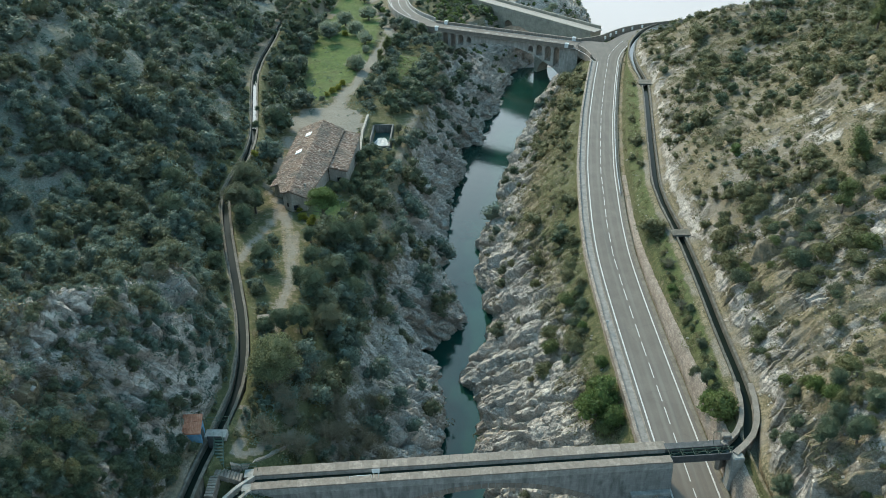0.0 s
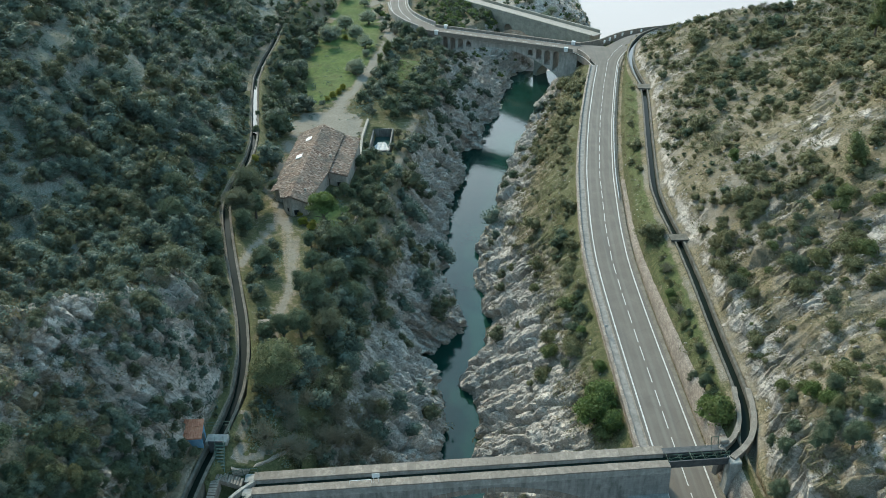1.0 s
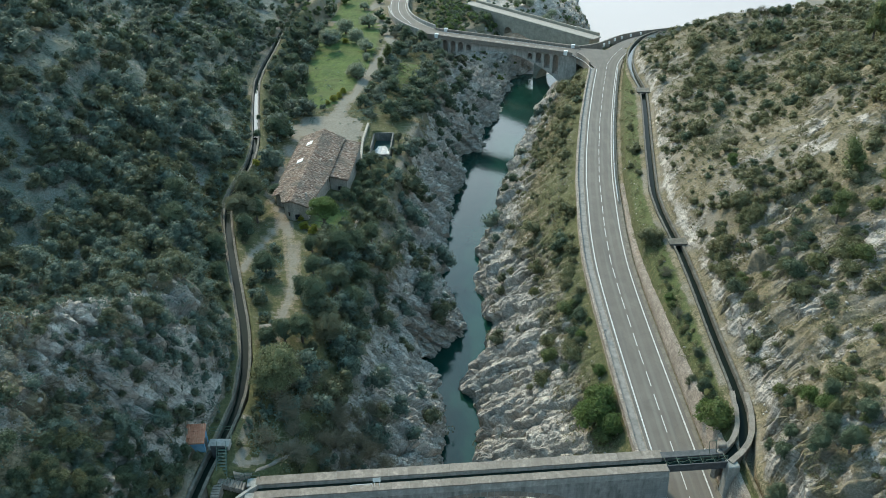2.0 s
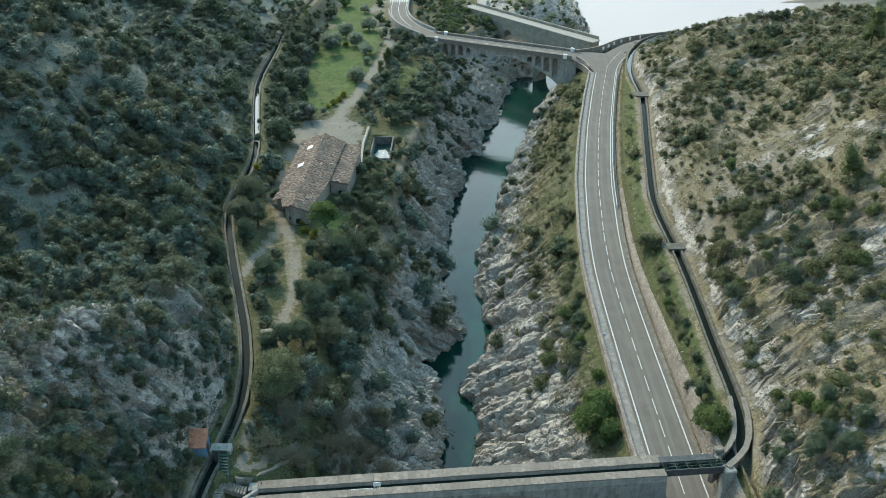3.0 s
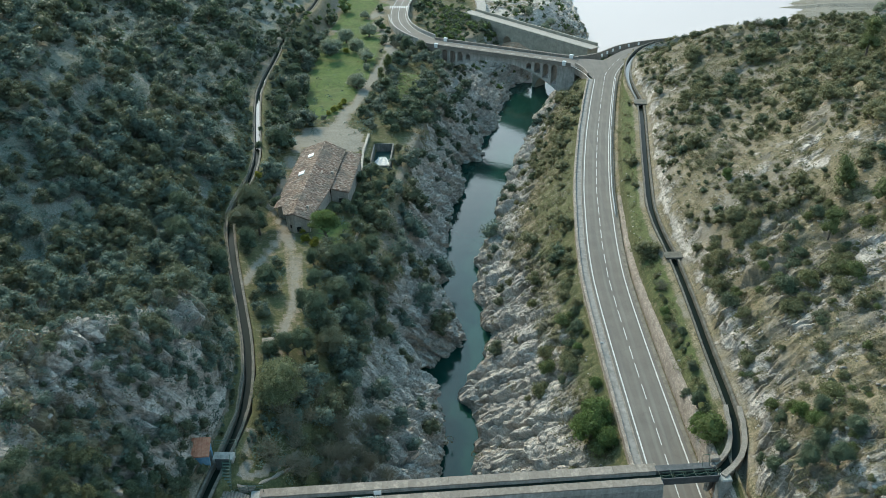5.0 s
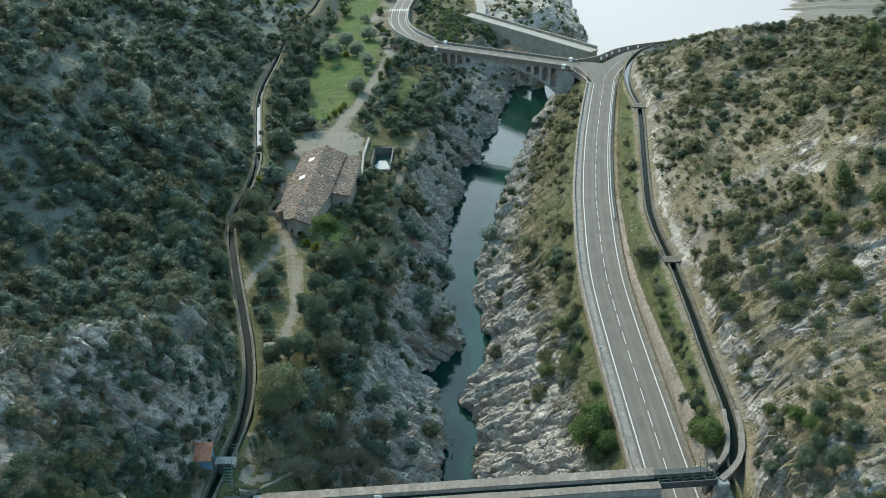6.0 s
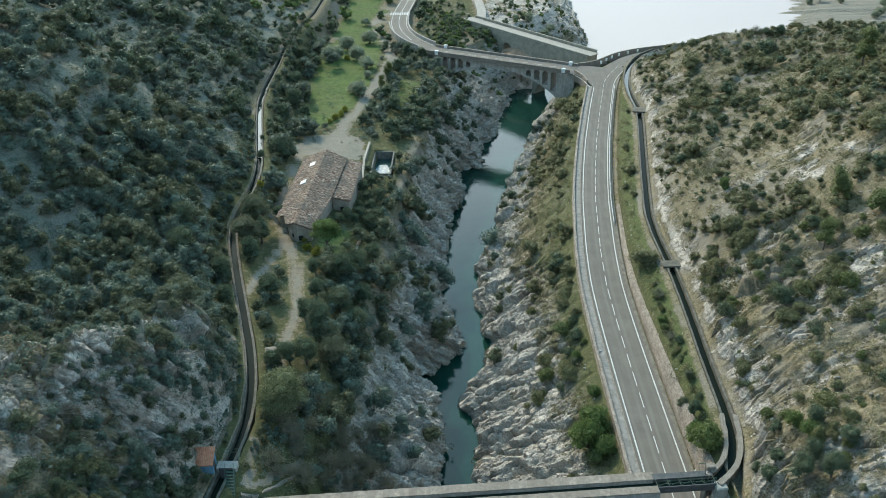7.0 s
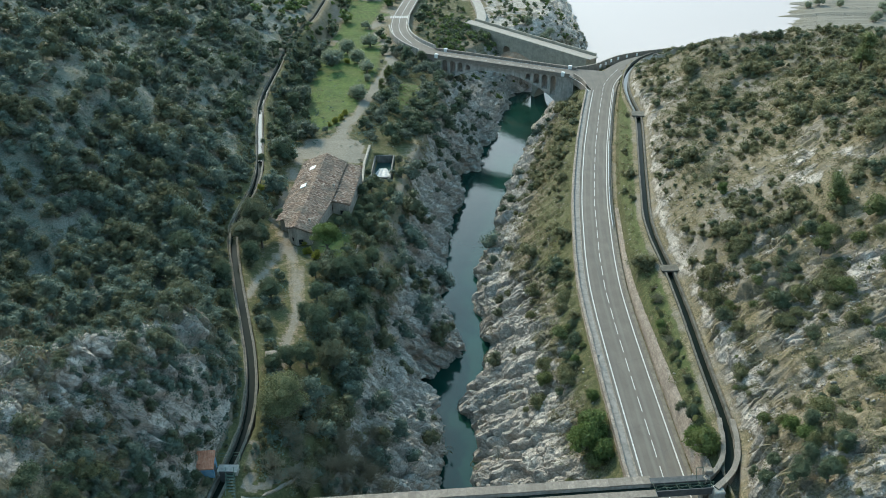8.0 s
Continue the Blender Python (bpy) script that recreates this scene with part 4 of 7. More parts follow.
part("junction", bm, asphalt, road)

for off, name in ((-2.62, "edge_line"), (2.62, "edge_line")):
    swept(name, [p for p in offset_line(ROAD_PTS, off) if not (207 < p[1] < 223 and off < 0)] if off > 0 else [p for p in offset_line(ROAD_PTS, off) if p[1] < 207], slab(0.09, 0.09, 0.03), marking, road, 1.5).location.z = 0.012
centre, side = path_frames(ROAD_PTS, 0.5)
dash_me = ribbon("dash", [(0, -1.5, 0), (0, 1.5, 0)], slab(0.06, 0.06, 0.03), marking, 3.0)
run = 0.0
for k in range(0, len(centre) - 9):
    run += 0.5
    if run >= 4.33 and 30 < centre[k][1] < 224:
        run -= 4.33
        d = centre[k + 1] - centre[k]
        ob = new("dash", dash_me)
        ob.parent = road
        ob.matrix_basis = Matrix.Translation((*centre[k][:2], ROAD_Z + 0.014)) @ Matrix.Rotation(math.atan2(-d[0], d[1]), 4, "Z")
for k in range(9):
    part("zebra_stripe", box(-26.0 + k * 0.85, 282.4, -4.13, -25.55 + k * 0.85, 285.6, -4.08), marking, town_road)
swept("edge_line", offset_line(TOWN_PTS[3:], -2.6), slab(0.08, 0.08, 0.03), marking, town_road, 2).location.z = 0.012
swept("edge_line", offset_line(TOWN_PTS[3:], 2.6), slab(0.08, 0.08, 0.03), marking, town_road, 2).location.z = 0.012
swept("lane_line", offset_line(TOWN_PTS[4:], 0), slab(0.08, 0.08, 0.03), marking, town_road, 2).location.z = 0.012

# walkway and low wall on the river side of the road
upto = lambda pts, a, b: [tuple(p) for p in pts if a <= p[1] <= b]
pavement_mat = plain("grey_paving", (0.16, 0.152, 0.14), (0.235, 0.222, 0.204), (0.30, 0.283, 0.26), 0.8, stain=(0.12, 0.114, 0.104))
walk_me = swept("pavement", upto(offset_line(ROAD_PTS, -3.78), -60, 209), slab(0.52, 0.52, 0.4), pavement_mat, None, 1.5)
walk_me.location.z = 0.06
tagged(walk_me, "narrow grey concrete footway beside the road", "pavement", kind="structure")
low_wall = swept("low_wall", upto(offset_line(ROAD_PTS, -4.55), -60, 209), [(-0.22, 0.42), (0.22, 0.42), (0.26, -1.4), (-0.30, -1.4)], sand_wall, None, 0.7, rough=0.06)
tagged(low_wall, "low pale rubble wall along the road's river side", "wall", kind="structure")
kerb = swept("kerb", upto(offset_line(ROAD_PTS, -3.2), -60, 209), [(-0.09, 0.13), (0.09, 0.13), (0.09, -0.2), (-0.09, -0.2)], pale_stone, None, 1.0)
tagged(kerb, "pale concrete kerb between road and footway", "kerb", kind="structure")
gutter = swept("kerb", upto(offset_line(ROAD_PTS, 3.42), -60, 215), [(-0.27, 0.03), (0.2, 0.05), (0.27, 0.1), (0.27, -0.3), (-0.27, -0.3)], plain("mossy_gutter", (0.09, 0.08, 0.062), (0.15, 0.135, 0.108), (0.21, 0.19, 0.16), 1.0), None, 1.0)
tagged(gutter, "shallow concrete gutter along the road", "gutter", kind="structure")

# retaining wall on the hill side, high beside the canal bridge and fading out
wall_line = upto(offset_line(ROAD_PTS, 4.15), 40, 138)
c, r = path_frames(wall_line, 0.6)
h = np.interp(c[:, 1], [40, 60, 80, 104, 122, 138], [3.6, 3.6, 2.5, 1.3, 0.6, 0.4])
lean = 0.14 * h
rows = []
for k in range(len(c)):
    for off, z in ((-0.15, ROAD_Z - 0.6), (-0.15 + 0.1 * lean[k], ROAD_Z + 0.3 * h[k]), (-0.1 + 0.6 * lean[k], ROAD_Z + 0.75 * h[k]), (lean[k], ROAD_Z + h[k]), (lean[k] + 0.55, ROAD_Z + h[k] + 0.02), (lean[k] + 0.6, ROAD_Z - 0.6)):
        rows.append((c[k, 0] + r[k, 0] * off, c[k, 1] + r[k, 1] * off, z))
v = np.array(rows)
for a in range(3):
    v[:, a] += 0.10 * fbm(np.array(rows), 0.9, 3, 40 + a)
fc = []
for k in range(len(c) - 1):
    for j in range(5):
        fc.append((k * 6 + j, k * 6 + j + 1, k * 6 + 7 + j, k * 6 + 6 + j))
tagged(new("retaining_wall", mesh_from("retaining_wall", v, fc, sand_wall)), "leaning sandy stone retaining wall beside the road", "wall", kind="structure")

# ---- canals ----
canal_wall_mat = plain("mossy_canal_concrete", (0.065, 0.06, 0.047), (0.12, 0.11, 0.09), (0.20, 0.182, 0.155), 0.8, stain=(0.05, 0.055, 0.04))
def canal(name, pts, half, z, bank_mat, label, wl, wr, water_mat=canal_water, far_water=None, split=999, close=999):
    """A masonry channel: two walls with coping, and the water in it."""
    ob = thing(name, label, "canal", kind="structure")
    swept("canal_wall", [(*p[:2], z) for p in offset_line(pts, -half)], [(-wl, 0), (0, 0), (0, -2.0), (-wl, -2.0)], bank_mat, ob, 0.8, rough=0.05, seed=3)
    swept("canal_wall", [(*p[:2], z) for p in offset_line(pts, half)], [(0, 0), (wr, 0), (wr, -2.0), (0, -2.0)], bank_mat, ob, 0.8, rough=0.05, seed=5)
    middle = [(p[0], p[1], z - 0.75) for p in offset_line(pts, 0)]
    # only the stretch of far_water keeps the sky's glare; the rest is dulled
    for stretch, mat in (([p for p in middle if p[1] <= split], water_mat), ([p for p in middle if split - 1.5 < p[1] <= close + 1.5], far_water), ([p for p in middle if p[1] > close], water_mat)):
        if mat and len(stretch) > 1:
            swept("canal_water", stretch, slab(half + 0.1, half + 0.1, 0.2), mat, ob, 1.5)
    return ob


AQ_Y0, AQ_SLOPE = 57.8, 0.0885
aq_y = lambda x: AQ_Y0 + AQ_SLOPE * x
bend = [(29.0, aq_y(29.0)), (30.6, 60.7), (31.9, 62.0), (32.8, 64.0), (33.5, 67.0)]
right_pts = [(x, y, 0) for x, y in bend] + [(float(canal_r(y)), y, 0) for y in (71, 76, 82, 87, 92, 99, 106.5, 116, 125, 132, 142, 152.5, 164, 173, 178.4, 187.5, 198, 207, 213, 218, 222, 225)]
canal("canal", right_pts, 0.55, 0.0, canal_wall_mat, "narrow concrete irrigation canal with dark water, hugging the slope", 0.30, 0.34, dulled_water, canal_water, 178)
left_pts = [(float(canal_l(y)), y, 2) for y in (-40, 10, 30, 52, 56, 61, 67.6, 75, 82, 91.5, 101, 112, 118, 124.4, 134, 142, 154, 168, 179.4, 192, 204, 223, 241.5, 262, 276, 290, 310)]
canal("canal", left_pts, 0.5, 2.0, canal_wall_mat, "old masonry irrigation canal with still dark water below the hill", 0.30, 0.36, dulled_water, canal_water, 147, 226)

# broad rubble walls round the bend of the right canal
rubble_pale = make_rubble("pale_rubble_wall", (0.27, 0.245, 0.21), (0.37, 0.34, 0.295), (0.22, 0.20, 0.17), 8.5)
bend_pts = [p for p in right_pts if p[1] < 73]
for off, w0, w1, deep in ((-0.55, -0.52, 0.02, -4.2), (0.55, -0.02, 0.62, -4.6)):
    tagged(swept("canal_wall", [(p[0], p[1], 0.10) for p in offset_line(bend_pts, off)], [(w0, 0), (w1, 0), (w1, deep), (w0, deep)], rubble_pale, None, 0.5, rough=0.09, seed=8), "broad pale rubble wall round the canal bend", "wall", kind="structure")
swept("edge_line", [(36.1, 206.5, -4.93), (35.3, 211, -4.88), (34.0, 214.5, -4.8), (31.4, 218.9, -4.66)], slab(0.09, 0.09, 0.03), marking, road, 0.7)

# slabs that bridge the right canal
for y, ln in ((106.5, 1.9), (176.0, 3.0)):
    x = float(canal_r(y))
    solid("canal_slab", box(-1.5, -ln / 2, -0.1, 1.5, ln / 2, 0.22, bevel=0.05), canal_wall_mat, "grey concrete slab laid across the canal", "slab", at=(x, y, 0.0), turn=-8 if y > 150 else 3)


# ---- flat shapes with holes, given a thickness ----
def cut_prism(outline, holes, y0, y1):
    """A solid between y0 and y1 from an outline in x, z with holes right through it."""
    bm = bmesh.new()
    edges = []
    for loop in [outline] + holes:
        vs = [bm.verts.new((x, y0, z)) for x, z in loop]
        edges += [bm.edges.new((a, b)) for a, b in zip(vs, vs[1:] + vs[:1])]
    bmesh.ops.triangle_fill(bm, use_beauty=True, use_dissolve=False, edges=edges)
    made = bmesh.ops.extrude_face_region(bm, geom=list(bm.faces))
    bmesh.ops.translate(bm, verts=[g for g in made["geom"] if isinstance(g, bmesh.types.BMVert)], vec=(0, y1 - y0, 0))
    return bm


def arc(cx, cz, r, a0, a1, n):
    return [(cx + r * math.cos(radians(a0 + (a1 - a0) * k / n)), cz + r * math.sin(radians(a0 + (a1 - a0) * k / n))) for k in range(n + 1)]


def arch_hole(cx, half, base, spring, n=10):
    """An opening with upright sides and a round head."""
    return [(cx - half, base), (cx + half, base)] + arc(cx, spring, half, 0, 180, n)


# ---- the canal bridge across the gorge ----
AQ_TURN = math.degrees(math.atan(AQ_SLOPE))
aq = thing("aqueduct", "old stone canal bridge with pale coping over the gorge", "aqueduct", at=(0, AQ_Y0, 0), turn=AQ_TURN)
outline = [(-24, -1.0), (22.6, -1.0), (22.9, -6.4), (18.6, -6.4)]
outline += [(x, z) for x, z in arc(2.3, -24.4, 22.2, 48, 132, 36)] + [(-14, -8.5), (-24, -8.5)]
part("body", cut_prism(outline, [], -1.35, 1.5), ashlar, aq, "grey ashlar masonry with water stains")
for s0 in (-1.35, 1.5):
    for k in range(44):
        a0, a1 = 132 - 84 * k / 44 - 0.12, 132 - 84 * (k + 1) / 44 + 0.12
        loop = [(2.3 + r * math.cos(radians(a)), -24.4 + r * math.sin(radians(a))) for r, a in ((22.17, a0), (22.9, a0), (22.9, a1), (22.17, a1))]
        bm = bmesh.new()
        vs = [bm.verts.new((x, s0 - 0.06, z)) for x, z in loop] + [bm.verts.new((x, s0 + 0.06, z)) for x, z in loop]
        for f in ((0, 1, 2, 3), (7, 6, 5, 4), (0, 4, 5, 1), (1, 5, 6, 2), (2, 6, 7, 3), (3, 7, 4, 0)):
            bm.faces.new([vs[i] for i in f])
        part("arch_stone", bm, pale_stone, aq)
part("channel_wall", box(-24, 0.47, -1.05, 22.2, 1.55, -0.12), masonry, aq)
part("channel_wall", box(-24, -1.4, -1.05, 22.5, -0.47, -0.12), masonry, aq)
part("water", box(-24, -0.47, -0.99, 22.4, 0.47, -0.62), canal_water, aq, "dark still water")
rng = random.Random(4)
for a, b in ((0.45, 1.62), (-1.46, -0.45)):
    x = -23.0
    while x < 22.3:
        ln = min(rng.uniform(0.75, 1.5), 22.4 - x)
        ln = ln if 22.4 - x - ln > 0.3 else 22.4 - x
        dz = rng.uniform(-0.012, 0.012)
        part("coping_stone", box(x + 0.003, a + rng.uniform(-0.02, 0.02), -0.12, x + ln - 0.004, b + rng.uniform(-0.015, 0.015), 0.06 + dz, bevel=0.015), pale_stone, aq)
        x += ln
part("pier", box(18.2, -1.9, -10.5, 22.7, 2.1, -4.4, bevel=0.08), masonry, aq, "broad stone pier beside the road")

trough = thing("steel_trough", "dark steel canal trough with green railings spanning the road", "trough", at=(0, AQ_Y0, 0), turn=AQ_TURN)
part("girder", box(22.2, -0.75, -1.0, 29.3, -0.62, 0.0), dark_steel, trough)
part("girder", box(22.2, 0.52, -1.0, 29.3, 0.65, 0.0), dark_steel, trough)
part("deck", box(22.2, -0.62, -1.0, 29.3, 0.52, -0.9), dark_steel, trough)
part("water", box(22.25, -0.62, -0.86, 29.3, 0.52, -0.6), canal_water, trough, "dark water")
part("cover_plate", box(22.2, 0.42, 0.003, 29.3, 1.25, 0.07), dark_steel, trough, "flat dark walkway plate")
for k in range(6):
    x = 22.4 + 1.35 * k
    part("railing_post", tube((x, -0.68, -0.1), (x, -0.68, 1.0), 0.03), green_steel, trough)
    part("cross_bar", tube((x, -0.68, 0.12), (x, 0.6, 0.12), 0.028), green_steel, trough)
    if k < 5:
        part("brace", tube((x, -0.68, 0.1), (x + 1.35, -0.68, 0.95), 0.02), green_steel, trough)
for z in (0.5, 1.0):
    part("rail", tube((22.4, -0.68, z), (29.2, -0.68, z), 0.028), green_steel, trough)
# gate frame and block where the trough meets the bend
gate = thing("canal_sluice", "green steel sluice frame with pale concrete block", "sluice", at=(0, AQ_Y0, 0), turn=AQ_TURN)
part("block", box(28.9, 1.2, -1.2, 29.95, 2.0, 0.55, bevel=0.12), pale_stone, gate, "pale rounded concrete block")
for x in (27.7, 28.5):
    part("upright", tube((x, 0.6, -0.2), (x - 0.15, 0.9, 1.7), 0.035), green_steel, gate)
part("crosshead", tube((27.55, 0.9, 1.7), (28.35, 0.9, 1.7), 0.04), green_steel, gate)
solid("abutment", box(29.2, -1.5, -5.6, 30.5, -0.2, -0.1, bevel=0.12), masonry, "stone abutment block under the canal bend", "abutment", at=(0, AQ_Y0, 0), turn=AQ_TURN)
# sign standing on the canal bridge
sign = thing("notice_board", "small white notice board on two posts", "sign", at=(-9.6, aq_y(-9.6) - 0.9, 0.02), turn=AQ_TURN)
part("board", box(-0.42, -0.03, 0.75, 0.42, 0.03, 1.35, bevel=0.01), white_paint, sign, "plain white panel")
for x in (-0.25, 0.25):
    part("post", tube((x, 0.0, 0.0), (x, 0.0, 0.8), 0.03), white_paint, sign)
handrail = thing("handrail", "white tubular handrail on the canal wall", "railing", at=(-11.2, aq_y(-11.2) - 0.95, 0.02), turn=AQ_TURN)
for x in (-1.2, 1.1):
    part("post", tube((x, 0, 0), (x, 0, 0.55), 0.03), white_paint, handrail)
part("rail", tube((-1.2, 0, 0.55), (1.1, 0, 0.55), 0.03), white_paint, handrail)

# ---- the road bridge with open spandrels ----
BR_V = BRIDGE_L - BRIDGE_R
BR_LEN = BR_V.length
BR_TURN = math.degrees(math.atan2(BR_V.y, BR_V.x)) + 180      # local x from the left end to the right end
bridge = thing("road_bridge", "pale concrete arch bridge with open arched spandrels", "bridge", at=tuple(BRIDGE_L), turn=BR_TURN)
L = BR_LEN
ring = arc(L / 2, -34.0, 32.0, 46, 134, 40)
under = [(x, z) for x, z in ring if 1.2 < x < L - 1.2]
outline = [(-3.5, -0.5), (L + 3.5, -0.5), (L + 3.5, -9), (L + 0.4, -12.0)] + [(L - 0.6, -12.0)] + [p for p in under] + [(0.6, -12.0), (-0.4, -12.0), (-3.5, -9)]
holes = []
for x, base, half in ((2.9, -6.6, 0.9), (5.6, -5.1, 0.9), (8.3, -3.9, 0.9), (11.0, -3.0, 0.8)):
    holes.append(arch_hole(x, half, base, -1.65 if base < -3.5 else -2.0))
    holes.append(arch_hole(L - x, half, base, -1.65 if base < -3.5 else -2.0))
part("arch_body", cut_prism(outline, holes, -2.9, 2.9), concrete, bridge, "stained grey concrete arch and spandrels")
part("deck", box(-4, -3.3, -0.5, L + 2.5, 3.3, 0.0), asphalt, bridge, "grey asphalt carriageway")
for s in (-1, 1):
    a, b = sorted((s * 3.05, s * 3.45))
    part("cornice", box(-3.5, a - 0.1, -0.45, L + 2.2, b + 0.1, -0.2), pale_stone, bridge, "pale projecting cornice")
    part("parapet", box(-3.5, a, -0.2, L + 2.2, b, 0.75), pale_stone, bridge, "pale concrete parapet")
    part("edge_line", box(0, s * 2.55 - 0.08, 0.002, L, s * 2.55 + 0.08, 0.012), marking, bridge)
    for x in (-0.4, L - 0.4):
        part("pillar", box(x, a - 0.18, -0.3, x + 1.1, b + 0.18, 1.05, bevel=0.04), white_paint, bridge, "white end pillar")
for k in range(9):
    part("dash", box(1 + k * 4.4, -0.07, 0.003, 3.6 + k * 4.4, 0.07, 0.012), marking, bridge)

# curved parapets that lead from the bridge into the roads
tagged(swept("parapet", [(33.4, 218.2, -4.2), (34.6, 215.8, -4.2), (35.6, 212.5, -4.3), (35.8, 209.5, -4.3)], [(-0.2, 0.3), (0.2, 0.3), (0.2, -3), (-0.2, -3)], pale_stone, None, 0.8), "curved pale parapet joining the bridge to the road", "parapet", kind="structure")
tagged(swept("parapet", [(33.5, 225.0, -4.2), (37.5, 226.0, -4.2), (41.5, 228.2, -4.2), (45.3, 232.4, -4.2), (49, 236, -4.2), (54.5, 239.2, -4.2), (62, 241.8, -4.2), (72, 245, -4.2)], [(-0.2, -0.05), (0.2, -0.05), (0.2, -6), (-0.2, -6)], pale_stone, None, 0.8), "pale parapet curving along the lake road", "parapet", kind="structure")
tagged(swept("parapet", [(p[0], p[1], -3.9) for p in offset_line(TOWN_PTS[3:8], 3.3)], [(-0.18, 0.4), (0.18, 0.4), (0.18, -2), (-0.18, -2)], concrete, None, 0.8), "grey parapet round the outside of the bend", "parapet", kind="structure")
tagged(swept("parapet", [(p[0], p[1], -3.9) for p in offset_line(TOWN_PTS[3:7], -3.3)], [(-0.18, 0.4), (0.18, 0.4), (0.18, -2), (-0.18, -2)], concrete, None, 0.8), "grey parapet on the inside of the bend", "parapet", kind="structure")

# ---- the medieval bridge behind it ----
OLD_R, OLD_L = Vector((41.6, 241.7, -6.8)), Vector((4.5, 284.2, -6.8))
OV = OLD_L - OLD_R
old = thing("old_bridge", "medieval stone bridge with round arches, brown from the mound behind them", "bridge", at=tuple(OLD_L), turn=math.degrees(math.atan2(OV.y, OV.x)) + 180)
OL = OV.length
old_stone = plain("weathered_old_masonry", (0.19, 0.182, 0.145), (0.26, 0.248, 0.2), (0.33, 0.312, 0.26), 0.5, fine=1.6, bump=0.7, dist=0.08)
outline = [(-2, -0.3), (OL, -0.3), (OL, -9), (OL - 6, -12)] + arc(OL - 15.5, -19.5, 6.6, 0, 180, 16) + [(OL - 23.5, -19.5)] + arc(OL - 30.4, -12.0, 7.0, 0, 180, 18) + [(OL - 37.6, -14), (-2, -9)]
part("arch_body", cut_prism(outline, [arch_hole(OL - 36.5, 2.0, -6.9, -5.8)], -1.7, 3.4), old_stone, old, "grey rubble masonry")
pale_gravel = plain("pale_gravel", (0.24, 0.222, 0.195), (0.30, 0.278, 0.245), (0.36, 0.335, 0.30), 1.5)
part("roadway", box(-4, -1.0, -0.3, OL + 1, 2.8, 0.0), pale_gravel, old, "pale gravel roadway")
part("parapet", box(-2, -1.7, -0.3, OL, -1.25, 0.2, bevel=0.05), old_stone, old)
part("parapet", box(-2, 2.9, -0.3, OL, 3.4, 0.9, bevel=0.05), old_stone, old)
# mound added behind the arches to give the brown of sunlit vaults
bm = bmesh.new()
bmesh.ops.create_icosphere(bm, subdivisions=4, radius=1.0)
for v in bm.verts:
    q = np.array([v.co[:]]) * 3
    v.co = Vector((v.co.x * 9.5, v.co.y * 5.5, v.co.z * 3.6)) * (1 + 0.22 * float(fbm(q, 2.0, 4, 81)[0]))
solid("earth_bank", bm, vault_ochre, "ochre mound added for the sunlit brown inside the old bridge's arches", "bank", at=(22.2, 265.2, -15.0), turn=-40)
tagged(swept("lane", [(6.4, 281.5, -6.77), (7.6, 287, -6.7), (8.0, 296, -6.4), (7.0, 310, -6.2), (5.2, 325, -6.2), (1.5, 350, -6), (-6, 390, -5)], slab(1.7, 1.7, 4.0), pale_gravel, None, 2), "pale gravel lane climbing from the old bridge", "lane", kind="structure")

DELINEATORS = [(42.6, 227.2, -5.0), (44.6, 229.7, -5.0), (46.7, 232.2, -5.0), (49.3, 234.6, -5.0), (52.4, 236.6, -5.0), (55.8, 238.3, -5.0)]
for k in range(6):
    bl = thing("delineator", "short white delineator block on the lake road kerb", "bollard", at=DELINEATORS[k], turn=40, group="delineators")
    part("body", box(-0.35, -0.12, -0.1, 0.35, 0.12, 0.75, bevel=0.04), white_paint, bl)

# ---- vegetation ----
def leaf_cloud(rng, blobs, leaves, size, flat=0.7):
    """Small leaf blades scattered over and inside a set of ellipsoid clumps."""
    w = np.array([b[3] ** 2 for b in blobs])
    pick = rng.choice(len(blobs), leaves, p=w / w.sum())
    d = rng.normal(size=(leaves, 3))
    d /= np.linalg.norm(d, axis=1)[:, None]
    d[:, 2] = np.where(d[:, 2] < -0.35, -d[:, 2] * 0.6, d[:, 2])
    b = np.array(blobs)[pick]
    r = b[:, 3] * rng.uniform(0.72, 1.08, leaves)
    c = b[:, :3] + d * r[:, None] * np.array([1, 1, flat])
    n = d + 0.75 * rng.normal(size=(leaves, 3))
    n /= np.linalg.norm(n, axis=1)[:, None]
    a = np.cross(n, rng.normal(size=(leaves, 3)))
    a /= np.linalg.norm(a, axis=1)[:, None]
    bb = np.cross(n, a)
    s = size * rng.uniform(0.6, 1.3, leaves)[:, None]
    v = np.stack([c - a * s - bb * s * 0.5, c + a * s - bb * s * 0.5, c + bb * s * 0.9], 1).reshape(-1, 3)
    f = np.arange(leaves * 3).reshape(-1, 3)
    return v, f


def crown_blobs(rng, width, height, base, count, spread=0.62):
    out = [(0, 0, base + height * 0.45, width * 0.34)]
    for k in range(count):
        a = rng.uniform(0, 2 * math.pi)
        t = rng.uniform(0.0, 1.0)
        rad = width * 0.5 * spread * math.sqrt(rng.uniform(0.15, 1)) * (1.05 - 0.55 * t)
        out.append((rad * math.cos(a), rad * math.sin(a), base + height * (0.2 + 0.65 * t), width * rng.uniform(0.15, 0.25)))
    return out


